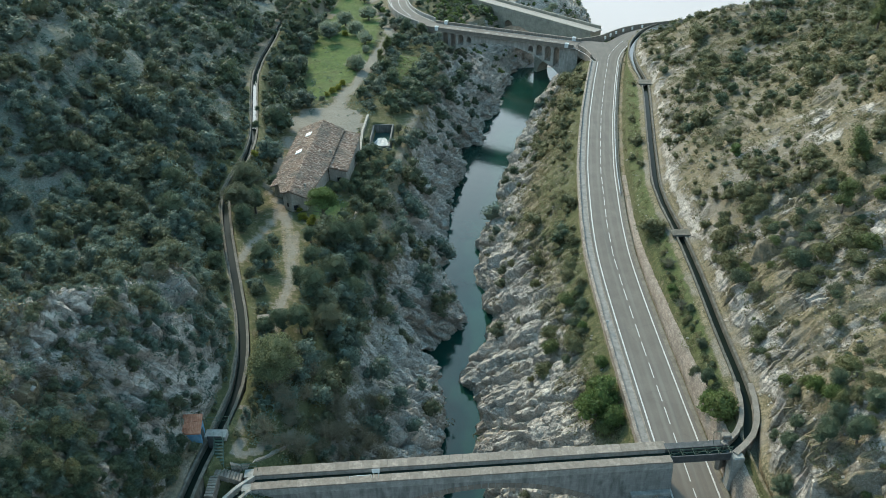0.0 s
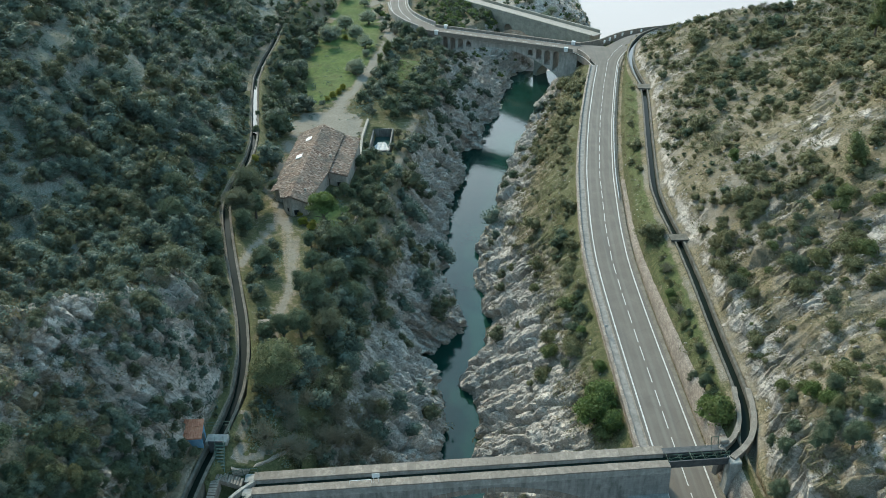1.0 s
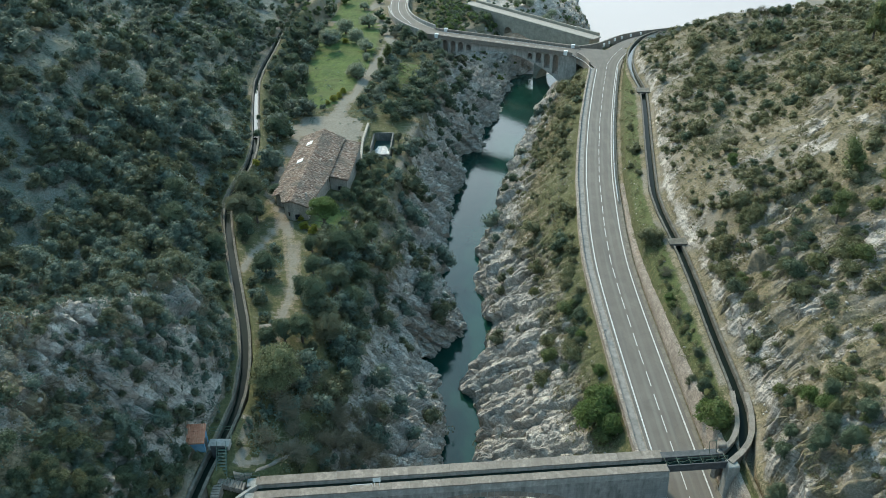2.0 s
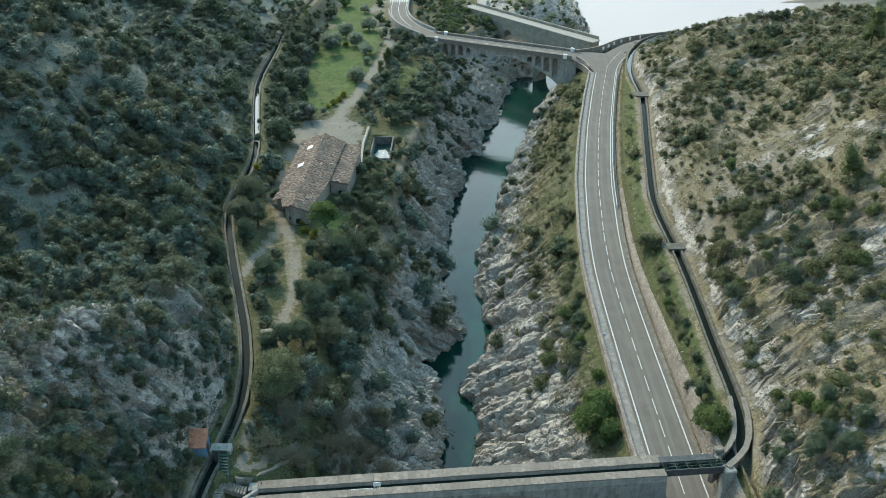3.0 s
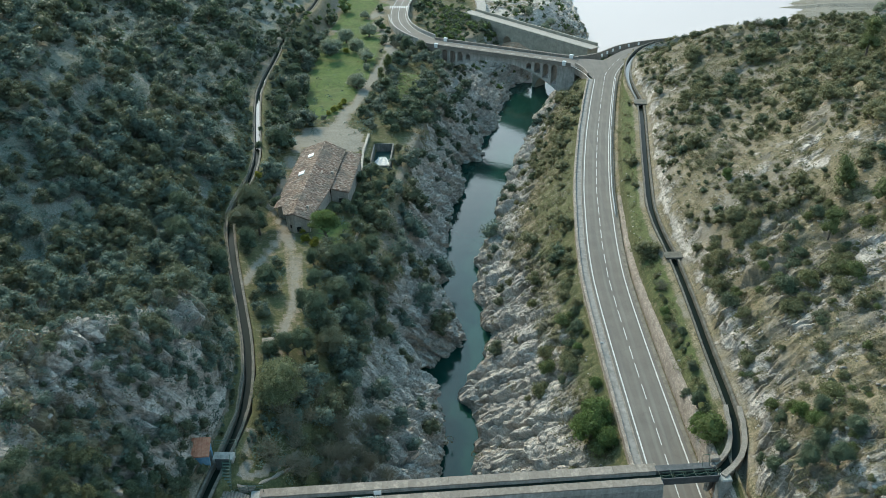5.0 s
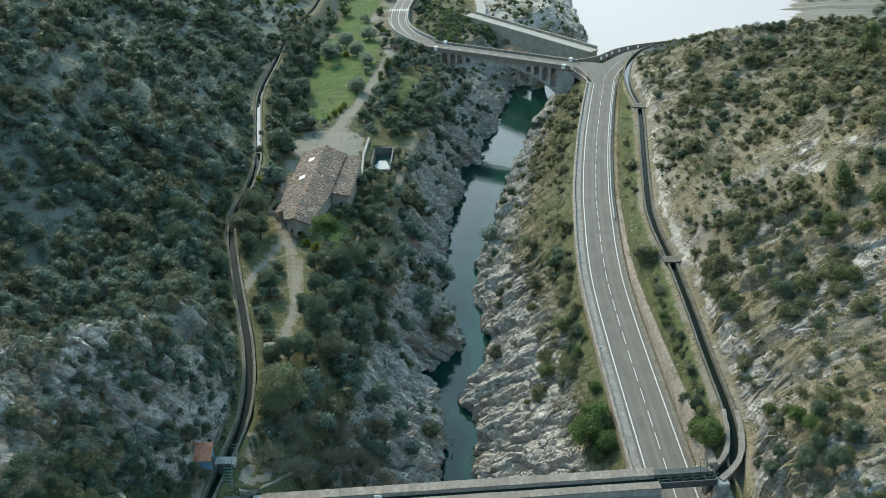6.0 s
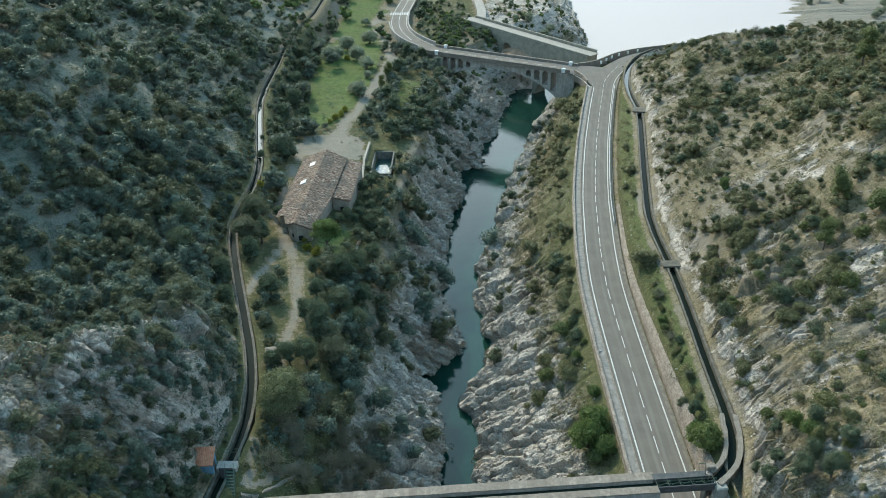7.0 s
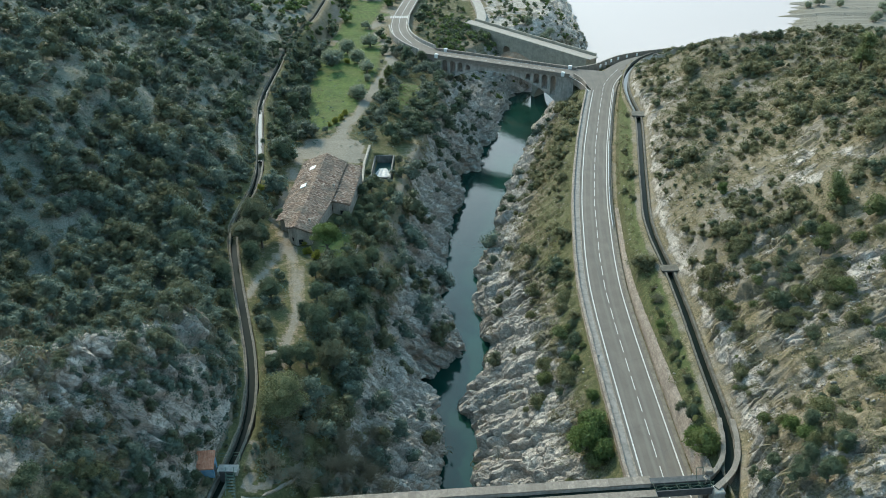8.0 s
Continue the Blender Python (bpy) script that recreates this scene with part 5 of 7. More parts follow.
def core(rng, blobs, flat):
    """Dark twiggy inside of a crown: a rough knob inside every clump."""
    vs, fs = [], []
    for x, y, z, r in blobs:
        o = len(vs)
        ring_n = 5
        vs.append((x, y, z + r * 0.72 * flat))
        for k in range(ring_n):
            a = 2 * math.pi * (k + rng.uniform(-0.2, 0.2)) / ring_n
            q = r * 0.74 * rng.uniform(0.8, 1.1)
            vs.append((x + q * math.cos(a), y + q * math.sin(a), z + r * rng.uniform(-0.2, 0.25) * flat))
        vs.append((x, y, z - r * 0.7 * flat))
        for k in range(ring_n):
            k2 = (k + 1) % ring_n
            fs.append((o, o + 1 + k, o + 1 + k2, o))
            fs.append((o + ring_n + 1, o + 1 + k2, o + 1 + k, o + ring_n + 1))
    return vs, fs


def crown_arrays(seed, width, height, base, count, leaves, size, flat=0.8):
    rng = np.random.default_rng(seed)
    blobs = crown_blobs(rng, width, height, base, count)
    v, f = leaf_cloud(rng, blobs, leaves, size, flat)
    cv, cf = core(rng, blobs, flat)
    tris = []
    for q in cf:
        u = list(dict.fromkeys(q))
        tris.append(u)
    return v, f, np.array(cv), tris


def crown_mesh(name, seed, width, height, base, count, leaves, size, material, flat=0.8):
    v, f, cv, cf = crown_arrays(seed, width, height, base, count, leaves, size, flat)
    verts = [tuple(p) for p in v] + [tuple(p) for p in cv]
    faces = [tuple(q) for q in f.tolist()] + [tuple(i + len(v) for i in q) for q in cf]
    return mesh_from(name, verts, faces, material)


def trunk_bm(rng, height, r, limbs=5, reach=1.0):
    bm = bmesh.new()
    top = Vector((rng.uniform(-0.15, 0.15), rng.uniform(-0.15, 0.15), height * 0.75))
    mid = Vector((top.x * 0.4 + 0.08, top.y * 0.3, height * 0.4))
    add_tube(bm, (0, 0, -0.3), mid, r, r * 0.75)
    add_tube(bm, mid, top, r * 0.75, r * 0.4)
    for k in range(limbs):
        a = 2 * math.pi * k / limbs + rng.uniform(-0.4, 0.4)
        s = mid.lerp(top, rng.uniform(0.0, 0.8))
        e = s + Vector((math.cos(a) * reach, math.sin(a) * reach, height * rng.uniform(0.15, 0.35)))
        add_tube(bm, s, e, r * 0.35, r * 0.12, 5)
    return bm


def shrub_model(seed, width, height, leaves, size, material, name, label, category):
    ob = new(name, crown_mesh(name, seed, width, height, 0.0, 7, leaves, size, material))
    return tagged(ob, label, category)


def tree_model(seed, width, height, leaves, size, material, label, flat=0.8, base=0.3):
    rng = random.Random(seed)
    ob = tagged(new("tree"), label, "tree")
    t = part("trunk", trunk_bm(rng, height * 0.7, width * 0.035 + 0.05, 5, width * 0.28), bark, ob)
    me = crown_mesh("crown", seed, width, height * (1.02 - base), height * base, 16, leaves, size, material, flat)
    c = new("crown", me)
    c.parent = ob
    return ob


# numbers for the scatter, drawn once over the whole plan
def column_of(x, y):
    """The place of points across the valley, in cross-section columns."""
    px, _ = profile(y)
    out = np.empty(len(x))
    for k in range(len(x)):
        out[k] = np.interp(x[k], px[:, k], np.arange(len(px)))
    return out


rng = np.random.default_rng(11)
SX = np.concatenate([rng.uniform(-130, 125, 54000), rng.uniform(-50, -29, 320)])
SY = np.concatenate([rng.uniform(34, 345, 54000), rng.uniform(44, 80, 320)])
SEGS = column_of(SX, SY)
p0 = np.stack([SX, SY, np.zeros(len(SX))], 1)
clump = fbm(p0, 14, 3, 51)
dens = np.interp(SEGS, [0, 2, 8, 8.6, 9, 14.2, 15, 16.6, 17.3, 18.2, 19, 20, 26, 27, 28, 29, 30, 30.8, 31.3, 34.6, 35.3, 36.5, 36.9, 42.2, 43, 44, 48, 51],
                 [0.12, 0.4, 0.48, 0.55, 0, 0.3, 0.6, 0.62, 0.80, 0.75, 0.5, 0.08, 0.02, 0.10, 0.26, 0.42, 0.5, 0.42, 0, 0, 1.0, 0.9, 0, 0, 0.28, 0.38, 0.30, 0.15])
spur = smoothstep(46, 52, SY) * (1 - smoothstep(72, 78, SY)) * (SEGS > 3) * (SEGS < 9)
dens = dens * (1 + 1.3 * spur * (SY > 60)) * np.where(SEGS < 9, np.clip(1.45 + 0.8 * clump, 0.0, 2.5), np.clip(1 + 1.3 * clump, 0.0, 2))
dens = np.where((SY < 60) & (SEGS > 3) & (SEGS < 8.8), np.interp(SY, [46, 50, 54], [1.1, 0.6, 0.25]), dens)
dens = np.where((spur > 0.5) & (SY > 54), np.maximum(dens, 0.85 * smoothstep(-0.05, 0.25, fbm(p0, 7, 3, 52))), dens)
dens = np.where((SEGS > 1.5) & (SEGS < 7.5) & (SY > np.interp(SEGS, [3, 5, 6, 7, 8.8], [55, 59, 65, 71, 78])) & (SY < 92), np.maximum(dens, 0.75), dens)
crest_y = np.interp(SEGS, [3, 5, 6, 7, 8.8], [55, 59, 65, 71, 78])
dens = np.where((SEGS > 4.8) & (SEGS < 8.2) & (SY > crest_y - 3.5) & (SY < crest_y + 2.5), dens * 0.12, dens)
dens[inside(SX, SY, MEADOW) | inside(SX, SY, LAWN)] *= 0.01
dens = np.where((SEGS > 25) & (SEGS < 29.6) & (SY < 108), dens * 0.22, dens)
dens = np.where(SEGS > 42.4, dens * np.where(SY < 92, 2.0, 2.7), dens)
dens[inside(SX, SY, YARD)] = 0
agave_bed = np.hypot(SX + 40, SY - 162.5) < 3.2
HOUSE_AREA = [(-38.5, 113), (-39, 160), (-13, 172), (-13, 148), (-20.5, 138), (-19.3, 127), (-19.3, 113.5), (-25, 109)]
dens[inside(SX, SY, HOUSE_AREA)] = 0
east_of_house = inside(SX, SY, [(-20.5, 129), (-13, 149), (-13, 155), (-15.5, 156), (-21, 154), (-20.8, 146)])
dens[east_of_house] = 0.6
rim = (SY < 97) & (SEGS > 16) & (SEGS < 19.5) & (SX > -15.5)
dens[rim] *= 0.2
td = track_distance(SX, SY, TRACKS)
dens[td < 2.6] *= 0.0 + (SX[td < 2.6] < -30) * (SY[td < 2.6] < 86) * (track_distance(SX, SY, TRACKS[5:])[td < 2.6] > 0.9)
dens = np.where((SEGS < 8.6) & (SY > 130), dens * 0.7, dens)
far_l = (SY > 240) & (SX < 20)
for bx, by, br_ in BARE:
    dens[np.hypot((SX - bx) * 0.8, SY - by) < br_ * np.where(SX < 0, 0.7, 1.0)] *= 0.12
dens[far_l] = np.where(SX[far_l] > -17, 0.42, 0.3) * ~inside(SX[far_l], SY[far_l], MEADOW)
dens[track_distance(SX, SY, [[p[:2] for p in TOWN_PTS]]) < 6] = 0
dens[track_distance(SX, SY, [[p[:2] for p in ROAD_PTS]]) < 5.6] = 0
dens[(SEGS > 31) & (SY > 224)] = 0
dens[inside(SX, SY, [(-26, 60), (-11, 60), (-11, 70), (-20, 70), (-26, 68)])] = 0.9
dens[inside(SX, SY, [(-30.5, 60), (-26.5, 60), (-26.5, 80), (-31, 82)])] = 0.5
off_canal = SX - canal_l(SY)
dens[((off_canal > 2.0) & (off_canal < 4.4) & (SY > 88) | (off_canal < -2.0) & (off_canal > -4.0)) & (SY < 250)] = 1.1
dens[(td < 1.7) & (SX > -40) & (SY > 86) & (SY < 122)] = 0
dens[(np.abs(off_canal) < 2.0) & (SY < 206)] = 0
dens[(np.abs(off_canal) < 2.4) & (SY >= 206)] = 1.0
dens[(np.abs(off_canal) < 2.6) & (SY > 258) & (SY < 295)] = 0
north_bank = (SX > -25) & (SY > 176) & (SY < 240) & (SEGS > 14) & (SEGS < 19)
dens[north_bank] *= np.where(SEGS[north_bank] > 16.9, 0.8, 1.6)
behind = (SY > 238) & (SX > -14 + 0.15 * (SY - 238))
dens[behind] = np.where(SX[behind] - 6 > -(SY[behind] - 283), 0.22, 2.0)
dens[(SY > 236) & (SY < 268) & (SX > 1)] = 0.3
dens[inside(SX, SY, SLOPE_LAWN)] = 0.02
dens[track_distance(SX, SY, [[(6, 281), (8, 296), (7, 310), (5, 325), (1.5, 350)]]) < 3] = 0
dens[(np.abs(SY - (AQ_Y0 + AQ_SLOPE * SX)) < 4) & (SX > -29) & (SX < 32)] = 0
dens[np.abs(SX) > 0.63 * SY + 12] = 0            # bushes only inside the wedge that the camera sees
dens[(SEGS > 42) & (SY > 211)] = 0
dens[agave_bed] = 0
keep = rng.uniform(0, 1, len(SX)) < dens * 0.40
SX, SY, SEGS = SX[keep], SY[keep], SEGS[keep]
SIZE = rng.lognormal(-0.12, 0.5, len(SX))
left_side = SEGS < 18.5
SIZE = np.where(left_side, SIZE * np.where(SEGS < 9, 1.2, 1.5), SIZE * 1.0)
SIZE = np.where(inside(SX, SY, [(-21, 128), (-12, 149), (-12, 157), (-22, 157)]), np.minimum(SIZE, 0.7), SIZE)
SIZE = np.where(SEGS > 42, SIZE * np.where(SY > 190, 0.65, 0.86), SIZE)
SIZE = np.where((SEGS < 9) & (SY < 76), np.clip(SIZE * np.where(SY < 53, 0.75, 0.6), 0.35, np.where(SY < 53, 1.2, 0.95)), SIZE)
SIZE = np.where((SEGS < 15) & (np.abs(SX - canal_l(SY)) < 4), np.minimum(SIZE, 0.9), SIZE)
SIZE = np.clip(SIZE, 0.38, np.where(SY < 110, 1.75, 2.5))
SIZE = np.where((SY > 238) & (SX > -14), np.minimum(SIZE * 0.6, 1.0), SIZE)
SIZE = np.where((SX > -25) & (SY > 176) & (SY < 240) & (SEGS > 14) & (SEGS < 19), SIZE * 0.7, SIZE)
SIZE = np.where((SX > -26) & (SY < 70) & (SEGS < 20) & (SEGS > 14), SIZE * 0.5, SIZE)
SPIN = rng.uniform(0, 360, len(SX))
# thickets on the spur's shaded foot, on its face and along the near canal
thick = np.random.default_rng(58)
FOOT = [(-46, 36), (-40.4, 44.5), (-36.8, 49.5), (-34.8, 53.8), (-31.4, 57.4), (-30.2, 57.8), (-30.0, 52), (-30.6, 36)]
tx, ty = thick.uniform(-46, -30, 460), thick.uniform(37, 58, 460)
hit = inside(tx, ty, FOOT)
more = [np.stack([tx[hit], ty[hit], thick.uniform(0.42, 0.85, hit.sum())], 1)]
for cx, cy, r, count in ((-39.6, 58.0, 2.3, 9), (-36.2, 59.6, 2.2, 9), (-38.8, 55.0, 1.3, 4), (-31.9, 64.6, 1.2, 4), (-30.9, 67.4, 1.3, 5), (-33.5, 55.2, 1.1, 3), (-34.4, 66.5, 1.6, 5)):
    a, d = thick.uniform(0, 2 * math.pi, count), r * np.sqrt(thick.uniform(0, 1, count))
    more.append(np.stack([cx + d * np.cos(a), cy + d * np.sin(a), thick.uniform(0.35, 0.7, count)], 1))
ty = thick.uniform(61, 84, 30)
more.append(np.stack([canal_l(ty) - thick.uniform(1.2, 2.4, 30), ty, thick.uniform(0.2, 0.38, 30)], 1))
for y0, y1, d0, d1, count, small, large in ((62, 86, 1.9, 4.2, 60, 0.25, 0.55), (84, 165, -3.4, -1.2, 170, 0.28, 0.6), (108, 132, 1.4, 2.9, 34, 0.25, 0.5)):
    ty = thick.uniform(y0, y1, count)
    more.append(np.stack([canal_l(ty) + thick.uniform(d0, d1, count), ty, thick.uniform(small, large, count)], 1))
tx, ty = thick.uniform(-74, -46, 250), thick.uniform(80, 124, 250)
hit = (np.hypot(tx + 55, ty - 88.6) > 2.6) & (np.hypot(tx + 61.6, ty - 95) > 2.2) & (tx < canal_l(ty) - 5)
more.append(np.stack([tx[hit], ty[hit], thick.uniform(0.6, 1.25, hit.sum())], 1))
more = np.concatenate(more)
SX, SY = np.concatenate([SX, more[:, 0]]), np.concatenate([SY, more[:, 1]])
SIZE, SPIN = np.concatenate([SIZE, more[:, 2]]), np.concatenate([SPIN, thick.uniform(0, 360, len(more))])
SEGS = column_of(SX, SY)
order = np.argsort(np.hypot(SX, SY))
near_l = order[SEGS[order] < 28][:298]
near_r = order[SEGS[order] >= 28][:285]
near = np.concatenate([near_l, near_r])
order = np.array([k for k in order if drop(SX[k], SY[k])[0] > WATER + 0.6])
left_over = order[~np.isin(order, near)]

kinds_l = [shrub_model(100 + k, 3.0, 2.6, 2000, 0.074, m, "oak_bush", lab, "bush") for k, (m, lab) in enumerate((
    (leaf_dark, "dense dark holm oak bush on the rocky slope"), (leaf_hazed, "grey-green evergreen scrub bush on thin soil"), (leaf_dark, "rounded dark evergreen bush"), (leaf_grey, "pale grey-green bush among rocks")))]
kinds_r = [shrub_model(120 + k, 2.6, 1.5, 1500, 0.062, m, "shrub", lab, "shrub") for k, (m, lab) in enumerate((
    (leaf_grey, "low grey-green garrigue bush on stony ground"), (leaf_dark, "dark kermes oak bush between limestone blocks"), (leaf_pine, "fresh green bush on the dry slope"), (leaf_grey, "sparse dry scrub bush")))]
first = set()
for n, k in enumerate(near):
    left = SEGS[k] < 28
    j = int(rng.integers(0, 4))
    model = (kinds_l if left else kinds_r)[j]
    z, _ = drop(SX[k], SY[k])
    s = float(SIZE[k]) * (0.55 if 34 < SEGS[k] < 37.2 else 1.0)
    m = pose(SX[k], SY[k], z - 0.12 * s, 0, 0, SPIN[k]) @ Matrix.Diagonal((s, s, s * float(rng.uniform(0.8, 1.15)), 1))
    key = (left, j)
    if key not in first:
        first.add(key)
        ob = model
    else:
        ob = model.copy()
        scene.collection.objects.link(ob)
    ob.matrix_basis = m
    tagged(ob, group="hillside shrubs" if not left else "valley bushes")


def scrub_stuff(name, which, seeds, width, height, leaves, size, material, label):
    """Many bushes that nobody could count, joined."""
    models = [crown_arrays(s, width, height, 0.0, 6, leaves, size) for s in seeds]
    allv, allq = [], []
    off = 0
    for k in which:
        v, f, cv, cf = models[int(rng.integers(0, len(models)))]
        z, _ = drop(SX[k], SY[k])
        a = radians(SPIN[k])
        s = SIZE[k]
        R = np.array([[math.cos(a), -math.sin(a), 0], [math.sin(a), math.cos(a), 0], [0, 0, rng.uniform(0.8, 1.15)]]) * s
        body = np.concatenate([v, cv])
        allv.append(body @ R.T + np.array([SX[k], SY[k], z - 0.12 * s]))
        q = [tuple(r) for r in f.tolist()] + [tuple(i + len(v) for i in t) for t in cf]
        quad = np.array([t if len(t) == 4 else (*t, -1) for t in q])
        allq.append(np.where(quad >= 0, quad + off, -1))
        off += len(body)
    V = np.concatenate(allv)
    Q = np.concatenate(allq)
    tri = Q[:, 3] < 0
    me = bpy.data.meshes.new(name)
    me.vertices.add(len(V))
    me.vertices.foreach_set("co", V.astype(np.float32).reshape(-1))
    loops = np.concatenate([Q[~tri].reshape(-1), Q[tri][:, :3].reshape(-1)])
    total = np.concatenate([np.full((~tri).sum(), 4), np.full(tri.sum(), 3)])
    me.loops.add(len(loops))
    me.loops.foreach_set("vertex_index", loops.astype(np.int32))
    me.polygons.add(len(total))
    me.polygons.foreach_set("loop_start", np.concatenate([[0], np.cumsum(total)[:-1]]).astype(np.int32))
    me.polygons.foreach_set("loop_total", total.astype(np.int32))
    me.materials.append(material)
    me.update(calc_edges=True)
    return tagged(new(name, me), label, "scrub", kind="stuff")


rest = left_over
rl, rr = rest[(SEGS[rest] < 28) & (SY[rest] < 150)], rest[SEGS[rest] >= 28]
rf = rest[(SEGS[rest] < 28) & (SY[rest] >= 150) & (SY[rest] < 245)]
lake_side = rest[(SEGS[rest] < 28) & (SY[rest] >= 245)]
uf = rng.uniform(0, 1, len(rf))
ul, ur = rng.uniform(0, 1, len(rl)), rng.uniform(0, 1, len(rr))
scrub_stuff("oak_scrub", rl[ul < 0.45], (201, 202, 203), 3.0, 2.6, 540, 0.098, leaf_dark, "dense dark evergreen oak scrub covering the hillside")
scrub_stuff("grey_scrub", rl[ul >= 0.45], (204, 205, 206), 3.0, 2.5, 540, 0.098, leaf_hazed, "grey-green evergreen scrub covering the hillside")
scrub_stuff("far_oak_scrub", rf[uf < 0.42], (212, 213), 3.0, 2.6, 280, 0.125, leaf_dark, "dark evergreen oak scrub further up the valley")
scrub_stuff("far_grey_scrub", rf[uf >= 0.42], (214, 215), 3.0, 2.5, 280, 0.125, leaf_hazed, "grey-green scrub further up the valley")
scrub_stuff("lakeside_scrub", lake_side[::2], (216, 217, 218), 3.0, 2.3, 60, 0.22, leaf_dark, "dense green scrub on the slopes above the lake")
scrub_stuff("green_scrub", lake_side[1::2], (219, 220, 221), 3.0, 2.2, 60, 0.22, leaf_green, "fresh green scrub on the slopes above the lake")
scrub_stuff("garrigue_scrub", rr[ur < 0.8], (207, 208, 209), 2.6, 1.45, 420, 0.078, leaf_grey, "low grey-green garrigue scrub on the stony hill")
scrub_stuff("dark_scrub", rr[ur >= 0.8], (210, 211), 2.5, 1.6, 420, 0.078, leaf_dark, "dark low oak scrub on the stony hill")


# small dry herbs and cushions between the bushes
HX, HY = rng.uniform(-105, 100, 58000), rng.uniform(36, 225, 58000)
HSEG = column_of(HX, HY)
hd = np.interp(HSEG, [0, 8.5, 9, 14.5, 15.2, 17, 18, 19, 28, 29.5, 30.5, 31.2, 34.8, 35.2, 36.6, 36.9, 42.2, 42.8, 48, 51], [0.3, 1.0, 0, 0, 0.6, 0.6, 0.4, 0, 0.5, 1.0, 1.0, 0, 0, 0.9, 0.9, 0, 0, 0.95, 1.0, 0.3])
hd[track_distance(HX, HY, TRACKS) < 1.8] = 0
hd = np.where((HSEG > 24) & (HSEG < 29.4) & (HY < 125), hd * 0.12, hd)
hd[inside(HX, HY, [(-25, 60), (-11, 60), (-11, 77), (-25, 77)])] = 1.6
hd[inside(HX, HY, HOUSE_AREA) | inside(HX, HY, YARD) | inside(HX, HY, MEADOW)] *= 0.1
hd[np.abs(HX) > 0.63 * HY + 12] = 0
hd[np.abs(HX - canal_l(HY)) < 1.6] = 0
spur_h = smoothstep(46, 52, HY) * (1 - smoothstep(79, 85, HY)) * (HSEG > 3) * (HSEG < 9)
hk = rng.uniform(0, 1, len(HX)) < np.where(spur_h > 0.5, 0.8, hd * 0.62)
SX, SY = HX[hk], HY[hk]
SIZE, SPIN = np.clip(rng.lognormal(-0.1, 0.4, len(SX)), 0.4, 2.2), rng.uniform(0, 360, len(SX))


def tuft_arrays(seed, width, height, leaves, size):
    r = np.random.default_rng(seed)
    v, f = leaf_cloud(r, [(0, 0, height * 0.3, width * 0.42), (width * 0.2, 0.1, height * 0.25, width * 0.25)], leaves, size, 0.6)
    return v, f


def tuft_stuff(name, which, seeds, material, label):
    models = [tuft_arrays(s, 1.35, 0.6, 40, 0.08) for s in seeds]
    vs, qs, off = [], [], 0
    for k in which:
        v, f = models[int(rng.integers(0, len(models)))]
        z, _ = drop(SX[k], SY[k])
        a, s = radians(SPIN[k]), SIZE[k]
        R = np.array([[math.cos(a), -math.sin(a), 0], [math.sin(a), math.cos(a), 0], [0, 0, 1]]) * s
        vs.append(v @ R.T + np.array([SX[k], SY[k], z]))
        qs.append(f + off)
        off += len(v)
    return tagged(new(name, grid_mesh(name, np.concatenate(vs), np.concatenate(qs), material, False)), label, "herbs", kind="stuff")


u = rng.uniform(0, 1, len(SX))
ids = np.arange(len(SX))
tuft_stuff("dry_herbs", ids[(u < 0.2) | ((u < 0.45) & (SX >= -20))], (301, 302, 303), leaf_dry, "dry straw-coloured herbs on stony soil")
west = SX < -20
tuft_stuff("low_herbs", ids[(u >= 0.45) & ~west], (304, 305, 306), leaf_grey, "low grey-green thyme cushions on stony soil")
# western cushions carry the hill's blue haze in their leaf colour
tuft_stuff("rosemary_scrub", ids[((u >= 0.2) & west)], (307, 308, 309), leaf_hazed, "low scrub cushions between the bushes, blue-grey for the hazy shade")


